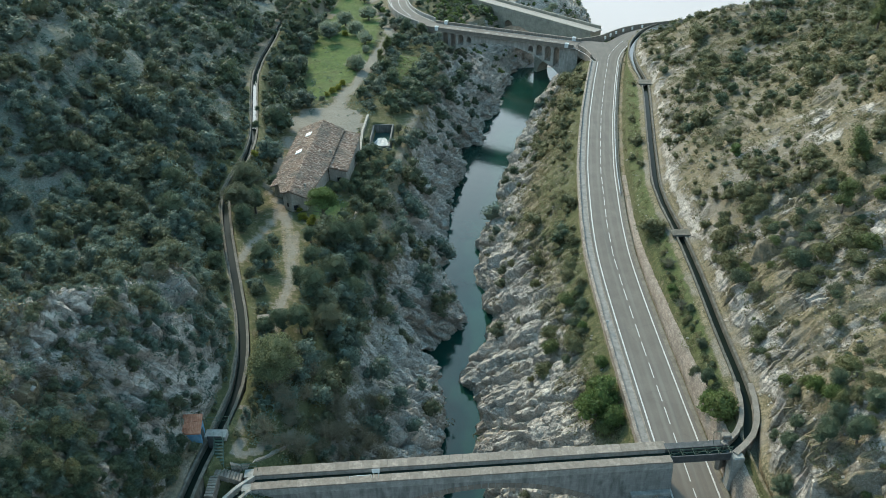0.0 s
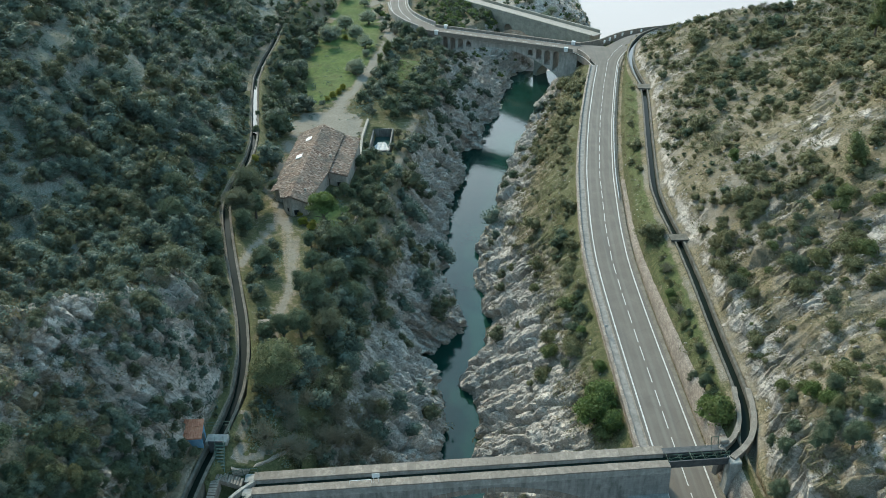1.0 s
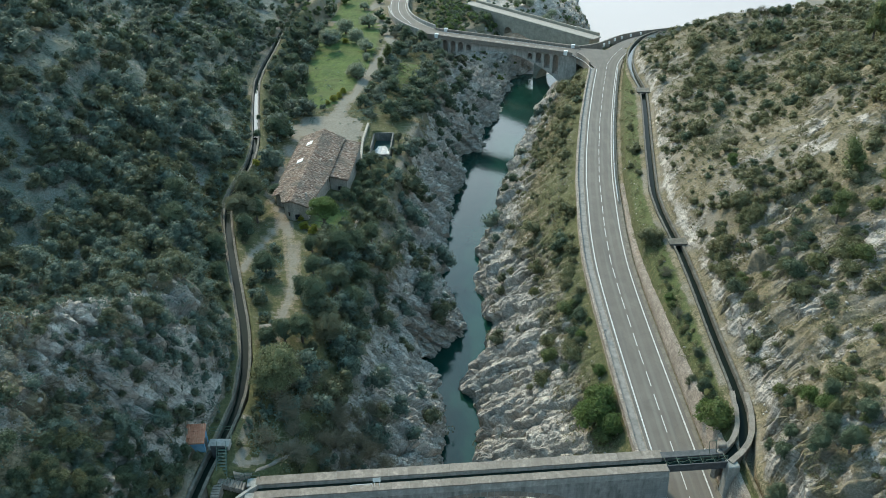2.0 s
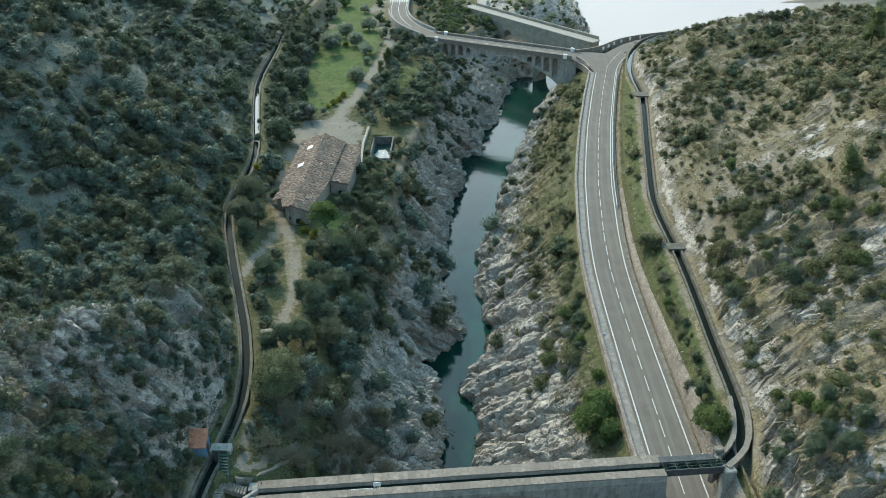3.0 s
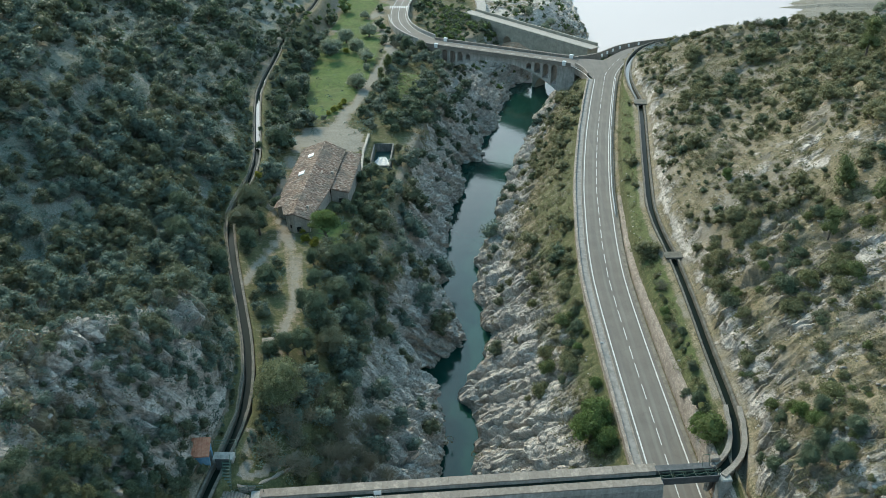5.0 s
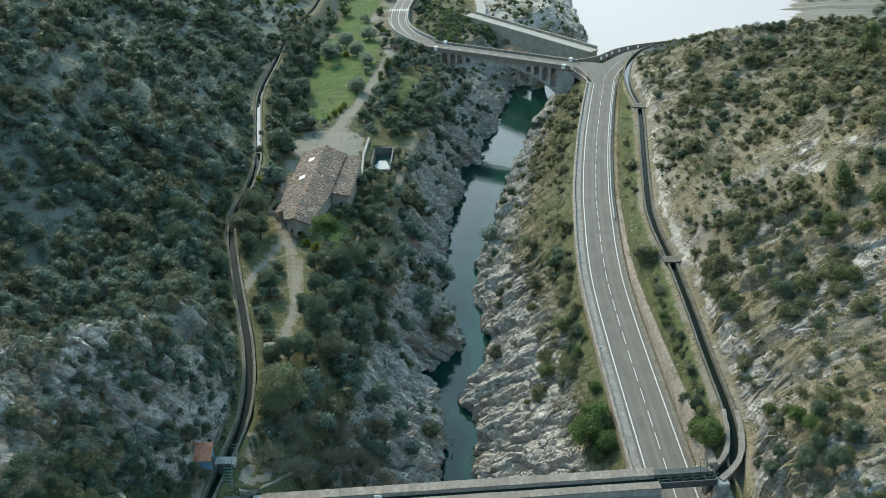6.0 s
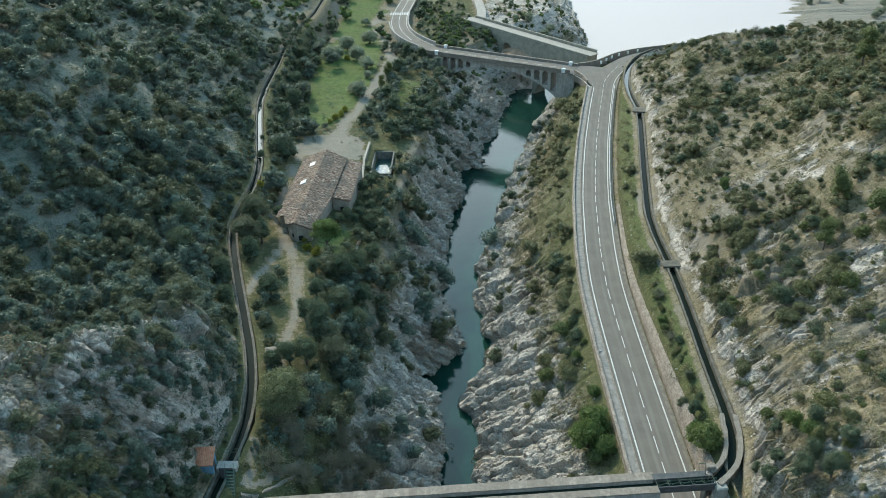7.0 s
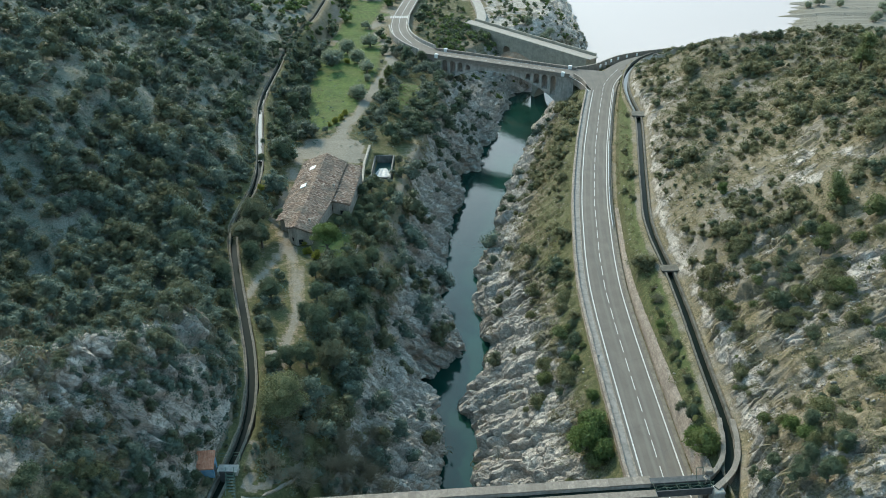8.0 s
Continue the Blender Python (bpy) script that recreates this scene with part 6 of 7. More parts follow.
# loose limestone blocks and stones on the slopes
def stone_stuff(name, count, material, label):
    X, Y = rng.uniform(-100, 100, count), rng.uniform(38, 212, count)
    seg = column_of(X, Y)
    pr = np.interp(seg, [0, 8.5, 9, 16.5, 17, 18.5, 19, 28, 29, 30.5, 31.2, 35, 35.3, 36.6, 37, 42.2, 42.6, 44, 48, 51], [0.08, 0.15, 0, 0, 0.2, 0.4, 0.2, 0.2, 0.3, 0.15, 0, 0, 0.1, 0.05, 0, 0, 0.6, 0.35, 0.3, 0.1])
    pr = pr * np.clip(0.7 + 2.0 * fbm(np.stack([X, Y, 0 * X], 1), 11, 3, 71), 0, 2)
    pr[np.abs(X) > 0.63 * Y + 12] = 0
    pr[(np.abs(Y - (AQ_Y0 + AQ_SLOPE * X)) < 4) & (X > -29) & (X < 32)] = 0
    k = rng.uniform(0, 1, count) < pr
    X, Y = X[k], Y[k]
    cube = np.array([(x, y, z) for x in (-1, 1) for y in (-1, 1) for z in (-1, 1)], float)
    faces = np.array([(0, 1, 3, 2), (4, 6, 7, 5), (0, 4, 5, 1), (2, 3, 7, 6), (0, 2, 6, 4), (1, 5, 7, 3)])
    vs, qs = [], []
    for i in range(len(X)):
        z, _ = drop(X[i], Y[i])
        s = float(np.clip(rng.lognormal(-2.5, 0.45), 0.05, 0.2))
        v = cube * rng.uniform(0.55, 1.15, (8, 3)) * np.array([1.3, 0.9, 0.6]) * s
        a = rng.uniform(0, 6.28)
        R = np.array([[math.cos(a), -math.sin(a), 0.2], [math.sin(a), math.cos(a), -0.15], [0.1, 0.2, 1]])
        vs.append(v @ R.T + np.array([X[i], Y[i], z + 0.1 * s]))
        qs.append(faces + 8 * i)
    return tagged(new(name, grid_mesh(name, np.concatenate(vs), np.concatenate(qs), material, False)), label, "stones", kind="stuff")


def make_loose():
    n = Nodes("loose_limestone", 0.92, spec=0.15)
    c = n.ramp(n.island(), (0.0, (0.20, 0.185, 0.165)), (0.5, (0.28, 0.26, 0.23)), (1.0, (0.37, 0.345, 0.305)))
    n.colour(n.mix(n.ramp(n.noise(2.5, 6), (0.5, 0.0), (0.7, 0.5)), c, (0.16, 0.155, 0.14)))
    n.bump(n.noise(6, 6), 0.5, 0.05)
    return n.m


stone_stuff("loose_stones", 110000, make_loose(), "pale angular limestone stones scattered over the slopes")

# ---- the farmhouse ----
def make_tile():
    n = Nodes("old_clay_tile", 0.9, spec=0.2)
    c = n.ramp(n.island(), (0.0, (0.105, 0.07, 0.052)), (0.4, (0.205, 0.145, 0.108)), (0.75, (0.28, 0.208, 0.158)), (1.0, (0.42, 0.345, 0.285)))
    c = n.mix(n.ramp(n.noise(0.45, 6, 0.6), (0.42, 0.0), (0.66, 0.75)), c, (0.12, 0.112, 0.094))
    n.colour(c)
    n.bump(n.noise(9, 5), 0.3, 0.02)
    return n.m


tile_mat = make_tile()
farm_stone = plain("weathered_farmhouse_stone", (0.22, 0.2, 0.168), (0.34, 0.312, 0.265), (0.44, 0.405, 0.35), 1.3, fine=4.0, bump=0.7, dist=0.06, stain=(0.17, 0.158, 0.138))
dark_glass = Nodes("dark_window_pane", 0.15).colour((0.02, 0.022, 0.024)).m
orange_tile = plain("orange_clay_tile", (0.30, 0.125, 0.07), (0.43, 0.20, 0.12), (0.52, 0.29, 0.19), 2.5)
blue_wall = plain("painted_blue_wall", (0.10, 0.20, 0.32), (0.16, 0.30, 0.44), (0.30, 0.40, 0.48), 1.3)


def tile_slope(r0, r1, e0, e1, seed, pitch=0.25, course=0.36):
    """Half-round tiles in columns down a slope from the ridge r0-r1 to the eave e0-e1, joined."""
    rg = random.Random(seed)
    r0, r1, e0, e1 = map(Vector, (r0, r1, e0, e1))
    cols = max(2, int(((r1 - r0).length + (e1 - e0).length) / 2 / pitch))
    vs, fs = [], []
    nrm = (r1 - r0).cross(e0 - r0).normalized()
    if nrm.z < 0:
        nrm = -nrm
    for c in range(cols):
        f = (c + 0.5) / cols
        a, b = r0.lerp(r1, f), e0.lerp(e1, f)
        down = b - a
        n = max(1, int(down.length / course))
        across = nrm.cross(down.normalized())
        for k in range(n):
            s, t = k / n, min(1.0, (k + 1.18) / n)
            lift = rg.uniform(0.0, 0.07)
            o = len(vs)
            for u, w, h in ((s, 0.12, 0.0), (t, 0.15, 0.05)):
                p = a + down * u + across * rg.uniform(-0.03, 0.03)
                for x, z in ((-1, 0.0), (-0.55, 0.11), (0.55, 0.11), (1, 0.0)):
                    vs.append(p + across * (w * x) + nrm * (z + h + lift + 0.02))
            for j in range(3):
                fs.append((o + j, o + j + 1, o + 5 + j, o + 4 + j))
            fs.append((o + 4, o + 5, o + 6, o + 7))
    return vs, fs


def roof_plane(points, t=0.14):
    bm = bmesh.new()
    top = [bm.verts.new(p) for p in points]
    low = [bm.verts.new((p[0], p[1], p[2] - t)) for p in points]
    bm.faces.new(top)
    bm.faces.new(low[::-1])
    for k in range(len(points)):
        k2 = (k + 1) % len(points)
        bm.faces.new((top[k], low[k], low[k2], top[k2]))
    return bm


farm = thing("farmhouse", "long stone farmhouse with mossy clay tile roofs", "house")
RN, RS = (-28.6, 146.4, 3.4), (-29.7, 115.0, 3.4)
WN, WM, WS = (-33.6, 147.0, 1.2), (-34.4, 121.6, 1.2), (-31.6, 116.6, 2.25)
EN, EM, ES = (-24.5, 146.6, 1.2), (-25.3, 128.8, 1.2), (-27.0, 116.0, 1.6)
part("roof", roof_plane([RN, WN, WM, (-32.8, 120.6, 1.85), WS, RS]), tile_mat, farm, "faded brown clay tiles with lichen")
part("roof", roof_plane([RN, RS, ES, EM, EN]), tile_mat, farm, "faded brown clay tiles with lichen")
part("roof", roof_plane([(-24.5, 146.8, 0.85), (-25.3, 129.6, 0.85), (-21.9, 130.0, -0.25), (-21.3, 147.4, -0.25)]), tile_mat, farm, "lower lean-to roof of clay tiles")
RM = (-29.55, 120.6, 3.4)
for name, quad, sd in (("tiles", (RN, RM, WN, (-34.4, 120.8, 1.2)), 1), ("tiles", (RM, RS, (-32.8, 120.6, 1.85), WS), 5), ("tiles", (RN, (-29.2, 129.0, 3.4), EN, EM), 2), ("tiles", ((-29.2, 129.0, 3.4), RS, EM, ES), 3),
                       ("tiles", ((-24.5, 146.8, 0.86), (-25.3, 129.6, 0.86), (-21.3, 147.4, -0.24), (-21.9, 130.0, -0.24)), 4)):
    v, f = tile_slope(*quad, sd)
    ob = new(name, mesh_from(name, v, f, tile_mat))
    ob.parent = farm
    tagged(ob, "rows of half-round clay tiles", kind="stuff")
bm = bmesh.new()
for k in range(62):
    y0 = 115.1 + k * 0.5
    x0 = RN[0] + (RS[0] - RN[0]) * (RN[1] - y0) / (RN[1] - RS[1])
    add_tube(bm, (x0, y0, 3.43), (x0 + 0.015, y0 + 0.55, 3.45), 0.13, 0.11, 7)
part("ridge_tiles", bm, tile_mat, farm, "row of rounded ridge tiles")


def wall_poly(pts, z0, z1s, t=0.45):
    """Upright wall along plan points, with its own top height at each."""
    c = np.array(pts, float)
    vs, fs = [], []
    d = np.gradient(c, axis=0)
    d /= np.linalg.norm(d, axis=1)[:, None]
    for k in range(len(c)):
        nx, ny = d[k, 1] * t, -d[k, 0] * t
        vs += [(c[k, 0], c[k, 1], z0), (c[k, 0], c[k, 1], z1s[k]), (c[k, 0] - nx, c[k, 1] - ny, z1s[k]), (c[k, 0] - nx, c[k, 1] - ny, z0)]
    for k in range(len(c) - 1):
        for j in range(4):
            fs.append((k * 4 + j, k * 4 + (j + 1) % 4, k * 4 + 4 + (j + 1) % 4, k * 4 + 4 + j))
    fs += [(0, 1, 2, 3), tuple(len(vs) - 4 + j for j in (3, 2, 1, 0))]
    bm = bmesh.new()
    bv = [bm.verts.new(p) for p in vs]
    for f in fs:
        bm.faces.new([bv[i] for i in f])
    return bm


for pts, tops in (([(-33.2, 146.6), (-34.0, 121.9)], (1.15, 1.15)), ([(-34.0, 121.9), (-32.6, 120.9)], (1.15, 1.7)), ([(-32.5, 120.9), (-31.3, 117.0)], (1.7, 2.1)),
                  ([(-31.3, 117.0), (-29.7, 115.6), (-27.3, 116.4)], (2.15, 3.2, 1.55)), ([(-27.3, 116.4), (-25.7, 128.9)], (1.5, 1.1)), ([(-25.6, 128.9), (-25.5, 130.0)], (1.0, 0.75)),
                  ([(-25.4, 130.1), (-22.2, 130.4)], (0.65, -0.25)), ([(-22.2, 130.4), (-21.6, 147.0)], (-0.33, -0.33)), ([(-21.6, 147.0), (-24.8, 146.4)], (-0.3, 0.75)), ([(-24.8, 146.3), (-28.6, 146.0), (-33.2, 146.6)], (1.05, 3.2, 1.05))):
    part("wall", wall_poly(pts, -6.2, tops), farm_stone, farm, "rough grey stone wall")
# skylights, a window in the gable, a chimney
for x, y in ((-30.7, 140.6), (-31.2, 132.4)):
    sk = part("skylight", box(-0.62, -0.75, -0.04, 0.62, 0.75, 0.10, bevel=0.03), white_paint, farm, "pale translucent skylight sheet")
    sk.matrix_basis = Matrix.Translation((x, y, 2.82)) @ Matrix.Rotation(radians(-23), 4, "Y")
for x, y, a, w, h, z in ((-29.0, 115.75, 10, 0.75, 0.9, 0.0), (-30.4, 116.35, -30, 0.5, 0.7, 0.2), (-23.6, 130.2, 5, 0.7, 0.8, -1.9)):
    wd = part("window", box(-w / 2 - 0.08, -0.1, -h / 2 - 0.08, w / 2 + 0.08, 0.1, h / 2 + 0.08, bevel=0.02), pale_stone, farm, "small window with stone surround")
    wd.matrix_basis = pose(x, y, z, 0, 0, a)
    part("pane", box(-w / 2, -0.13, -h / 2, w / 2, -0.1, h / 2), dark_glass, wd, "dark pane")
part("chimney", box(-25.9, 134.3, 1.0, -25.4, 134.8, 2.15, bevel=0.05), farm_stone, farm, "short square chimney")
part("chimney", box(-28.0, 118.8, 2.0, -27.6, 119.2, 3.0, bevel=0.05), farm_stone, farm, "short square chimney")

# yard walls and the pool
solid("yard_wall", wall_poly([(-22.3, 167.2), (-22.6, 157.5), (-22.0, 148)], -6.5, (-3.9, -3.9, -4.0), 0.5), farm_stone, "pale crumbling stone wall at the end of the yard", "wall")
solid("garden_wall", wall_poly([(-19.5, 125.0), (-20.3, 117.4)], -8.5, (-4.2, -4.6), 0.45), farm_stone, "low stone garden wall below the farmhouse", "wall")
# stained concrete, darkened to stand for the shade inside the basin
pool_wall = plain("shaded_basin_concrete", (0.09, 0.09, 0.082), (0.15, 0.148, 0.135), (0.24, 0.235, 0.215), 0.9, stain=(0.06, 0.062, 0.055))
pool = thing("pool", "old concrete basin with dark water and a pale cover", "pool", at=(-18.3, 158.6, -5.55))
for x0, y0, x1, y1 in ((-2.4, -6.1, -2.05, 6.1), (2.05, -6.1, 2.4, 6.1), (-2.05, 5.75, 2.05, 6.1), (-2.05, -6.1, 2.05, -5.75)):
    part("wall", box(x0, y0, -2.8, x1, y1, 0.25, bevel=0.04), pool_wall, pool, "grey concrete rim")
pool_water = make_water("dark_pool_water", (0.03, 0.055, 0.05), 0.08, 1.5, 0.1)
part("water", box(-2.05, -5.75, -2.0, 2.05, 5.75, -1.7), pool_water, pool, "dark green water")
cover_v, cover_f = [], []
for j in range(15):
    for i in range(9):
        w = 1.95 * (1.0 - 0.55 * max(0, j - 7) / 7)
        x, y = -0.1 + w * (i / 4 - 1), -5.6 + j * 0.58
        cover_v.append((x + 0.1 * math.sin(j * 1.7), y, -1.6 + 0.13 * math.sin(i * 1.9 + j) * math.cos(j * 1.3)))
for j in range(14):
    for i in range(8):
        k = j * 9 + i
        cover_f.append((k, k + 1, k + 10, k + 9))
cov = new("cover", mesh_from("cover", cover_v, cover_f, plain("dusty_plastic_sheet", (0.36, 0.37, 0.36), (0.46, 0.47, 0.46), (0.56, 0.57, 0.56), 1.5, rough=0.5)))
cov.parent = pool
tagged(cov, "crumpled pale plastic cover")

# ---- sluice house, gate and stairs at the left canal ----
hut = thing("sluice_hut", "tiny hut with orange tile roof and blue painted wall", "hut", at=(-29.75, 59.7, 2.2), turn=4)
bm = box(-0.95, -0.8, -1.4, 0.9, 0.8, 1.55)
for v in bm.verts:                               # the far wall stands higher: one slope falls forwards
    if v.co.z > 1 and v.co.y > 0:
        v.co.z = 2.35
part("wall", bm, blue_wall, hut, "wall painted in blue")
part("roof", roof_plane([(-1.1, -0.95, 1.48), (1.0, -0.95, 1.48), (1.0, 1.0, 2.5), (-1.1, 1.0, 2.5)], 0.1), orange_tile, hut, "orange tiles")
v, f = tile_slope((-1.1, 1.0, 2.5), (1.0, 1.0, 2.5), (-1.1, -0.98, 1.48), (1.0, -0.98, 1.48), 9, 0.2, 0.7)
ob = new("tiles", mesh_from("tiles", v, f, orange_tile))
ob.parent = hut
tagged(ob, "rows of orange tiles", kind="stuff")
part("door", box(0.9, -0.5, -0.4, 0.94, 0.25, 1.3), dark_steel, hut, "dark door")
gate2 = thing("canal_gate", "concrete gate platform across the canal with steel railings", "sluice")
part("platform", box(-28.7, 59.4, 1.9, -26.3, 60.6, 2.6, bevel=0.06), masonry, gate2, "pale concrete platform")
part("gate_plate", box(-28.2, 59.05, 0.9, -26.6, 59.13, 3.0), dark_steel, gate2, "dark steel gate")
for x, y in ((-28.7, 61.0), (-27.5, 61.0), (-26.2, 61.2), (-25.9, 59.5), (-28.7, 59.3)):
    part("railing_post", tube((x, y, 2.85), (x, y, 3.95), 0.03), green_steel, gate2)
for a, b in (((-28.7, 61.0), (-26.2, 61.2)), ((-26.2, 61.2), (-25.9, 59.5))):
    part("rail", tube((*a, 3.9), (*b, 3.9), 0.03), green_steel, gate2)
    part("rail", tube((*a, 3.4), (*b, 3.4), 0.025), green_steel, gate2)
stair = thing("steel_stair", "narrow green steel stair beside the canal wall", "stairs")
for k in range(9):
    part("step", box(-27.4 + k * 0.06, 59.0 - k * 0.3, 2.75 - k * 0.17, -26.5 + k * 0.06, 59.27 - k * 0.3, 2.8 - k * 0.17), green_steel, stair)
for x in (-27.42, -26.45):
    part("stringer", tube((x, 59.2, 2.7), (x + 0.5, 56.4, 1.2), 0.05), green_steel, stair)
    part("handrail", tube((x, 59.2, 3.6), (x + 0.5, 56.4, 2.1), 0.03), green_steel, stair)
stone_stair = thing("stone_stair", "worn pale stone steps at the end of the canal bridge", "stairs")
for k in range(9):
    part("step", box(-24.4 - k * 0.30, 55.5, -0.7 + k * 0.13, -24.12 - k * 0.30, 56.6, 0.05 + k * 0.13, bevel=0.02), pale_stone, stone_stair)
for k in range(8):
    part("step", box(-27.2, 55.2 - k * 0.32, -0.5, -26.3, 55.48 - k * 0.32, 1.0 - k * 0.04, bevel=0.02), pale_stone, stone_stair)
feeder = FEEDER[1:]
feeder = [(-22.4, aq_y(-22.4))] + feeder
canal("canal", [(x, y, 0) for x, y in feeder], 0.5, 0.0, concrete, "feeder channel curving onto the canal bridge", 0.35, 0.35)
tagged(swept("path_wall", [(wx, wy, drop(wx, wy)[0] + 0.16) for wx, wy in ((-25.4, 57.0), (-24.0, 57.4), (-22.9, 58.4), (-22.0, 59.4), (-21.1, 60.6), (-20.2, 61.8), (-19.4, 63.3))], [(-0.2, 0.02), (0.2, 0.02), (0.26, -1.0), (-0.26, -1.0)], rubble_pale, None, 0.5, rough=0.12, seed=12), "crumbling pale rubble wall along a footpath", "wall", kind="structure")
curve_rail = thing("handrail", "green tubular handrail round the feeder channel", "railing")
rail_c = [(-22.6, 57.0), (-24.2, 56.9), (-25.6, 56.3), (-26.6, 55.2)]
for (ax, ay), (bx, by) in zip(rail_c, rail_c[1:]):
    part("rail", tube((ax, ay, 1.05), (bx, by, 1.2), 0.03), green_steel, curve_rail)
    part("rail", tube((ax, ay, 0.6), (bx, by, 0.75), 0.025), green_steel, curve_rail)
for ax, ay in rail_c:
    part("post", tube((ax, ay, -0.4), (ax, ay, 1.1), 0.03), green_steel, curve_rail)
solid("outlet_box", box(-0.8, -0.6, -1.2, 0.8, 0.6, 0.25, bevel=0.05), pale_stone, "square concrete outlet box beside the canal", "outlet box", at=(-27.0, 81.5, 2.0), turn=12)

# ---- roadside details ----
rail = thing("guardrail", "galvanised steel guardrail along the road", "guardrail")
galv = plain("galvanised_steel", (0.42, 0.43, 0.44), (0.52, 0.53, 0.54), (0.6, 0.61, 0.62), 3.0, rough=0.45, metal=0.6)
rail_pts = upto(offset_line(ROAD_PTS, 3.0), 128, 206)
swept("beam", [(p[0], p[1], ROAD_Z) for p in rail_pts], [(-0.04, 0.45), (0.03, 0.45), (0.05, 0.75), (-0.04, 0.75)], galv, rail, 1.5)
rc2, _ = path_frames(rail_pts, 4.0)
for p in rc2:
    part("post", box(p[0] + 0.04, p[1] - 0.05, ROAD_Z - 0.2, p[0] + 0.12, p[1] + 0.05, ROAD_Z + 0.72), galv, rail)
post = thing("marker_post", "slim grey post with a small plate on the wall", "post", at=(20.55, 88.0, ROAD_Z + 0.42))
part("pole", tube((0, 0, -0.1), (0, 0, 1.2), 0.05), galv, post)
part("plate", box(-0.25, -0.03, 0.8, 0.25, 0.03, 1.15), galv, post)
wp = thing("bollard", "short white post at the road edge", "bollard", at=(28.9, 65.4, ROAD_Z))
part("body", tube((0, 0, -0.1), (0, 0, 0.95), 0.12, 0.09, 10), white_paint, wp)
part("band", tube((0, 0, 0.6), (0, 0, 0.75), 0.125, 0.12, 10), dark_steel, wp)

# ---- single trees ----
oak = [tree_model(400 + k, 7.0, 6.4, 6500, 0.088, leaf_dark, "broad evergreen oak with dense olive-green crown", 0.85, 0.16) for k in range(2)]
pine = [tree_model(410 + k, 3.6, 5.8, 2600, 0.085, leaf_pine, "young pine with loose yellowish-green crown", 1.25, 0.04) for k in range(2)]
olive = [tree_model(420 + k, 5.2, 3.3, 2800, 0.10, leaf_olive, "silvery olive tree in the meadow", 0.8, 0.03) for k in range(2)]
bush = [tree_model(430 + k, 3.6, 2.6, 2800, 0.095, leaf_green, "bright green bush beside the road", 0.9, 0.05) for k in range(2)]
broom = [tree_model(440, 2.2, 1.6, 900, 0.10, leaf_yellow, "yellow-flowering broom bush by the path", 0.8, 0.05)]
stone_pine = [tree_model(450, 5.6, 6.0, 5200, 0.10, leaf_green, "umbrella-shaped pine with fresh green crown", 0.7, 0.42)]
# one oak whose lit crown is painted by the paler leaf
sunlit_oak = [tree_model(403, 7.0, 6.4, 9500, 0.10, leaf_sunlit, "broad round oak beside the canal, sunlight put into its crown colour", 0.85, 0.16)]
used = set()


def plant(kind, spots, group):
    for n, (x, y, s) in enumerate(spots):
        ob = kind[n % len(kind)]
        z, _ = drop(x, y)
        m = pose(x, y, z - 0.1, 0, 0, (n * 77) % 360)
        if ob.name in used:
            ob = copy_thing(ob, m)
        else:
            used.add(ob.name)
            ob.matrix_basis = m
        ob.scale = (s, s, s * (0.92 + 0.05 * (n % 4)))
        tagged(ob, group=group)


plant(sunlit_oak, [(-22.9, 70.4, 1.1)], "oak trees")
plant(oak, [(-19.8, 97.4, 0.85), (-21.6, 88.5, 0.8), (-17.2, 95.0, 0.8), (-37.3, 118.0, 1.1), (-37.3, 111.0, 1.0), (-30.3, 96.5, 0.7), (-19, 84, 0.85), (-20.5, 106, 0.85), (-17, 104, 0.7), (-18.5, 111, 0.8), (-16.5, 116.5, 0.7),
            (-40.0, 152, 0.8), (-41.5, 160, 0.7), (-44, 190, 0.9), (-46, 204, 0.9), (-45, 178, 0.8), (-17.5, 222, 0.6), (-14.5, 229, 0.6), (-12.5, 236, 0.6), (-17.5, 238, 0.6), (-7, 220, 0.45), (-4, 214, 0.4), (-48, 225, 0.9), (81.8, 196.3, 0.5), (-44, 100, 0.9), (-38, 98, 0.7), (-36, 92, 0.5), (-46, 108, 0.8), (-26.2, 79.0, 0.5)], "oak trees")
plant(stone_pine, [(-24.0, 113.6, 1.2)], "garden trees")
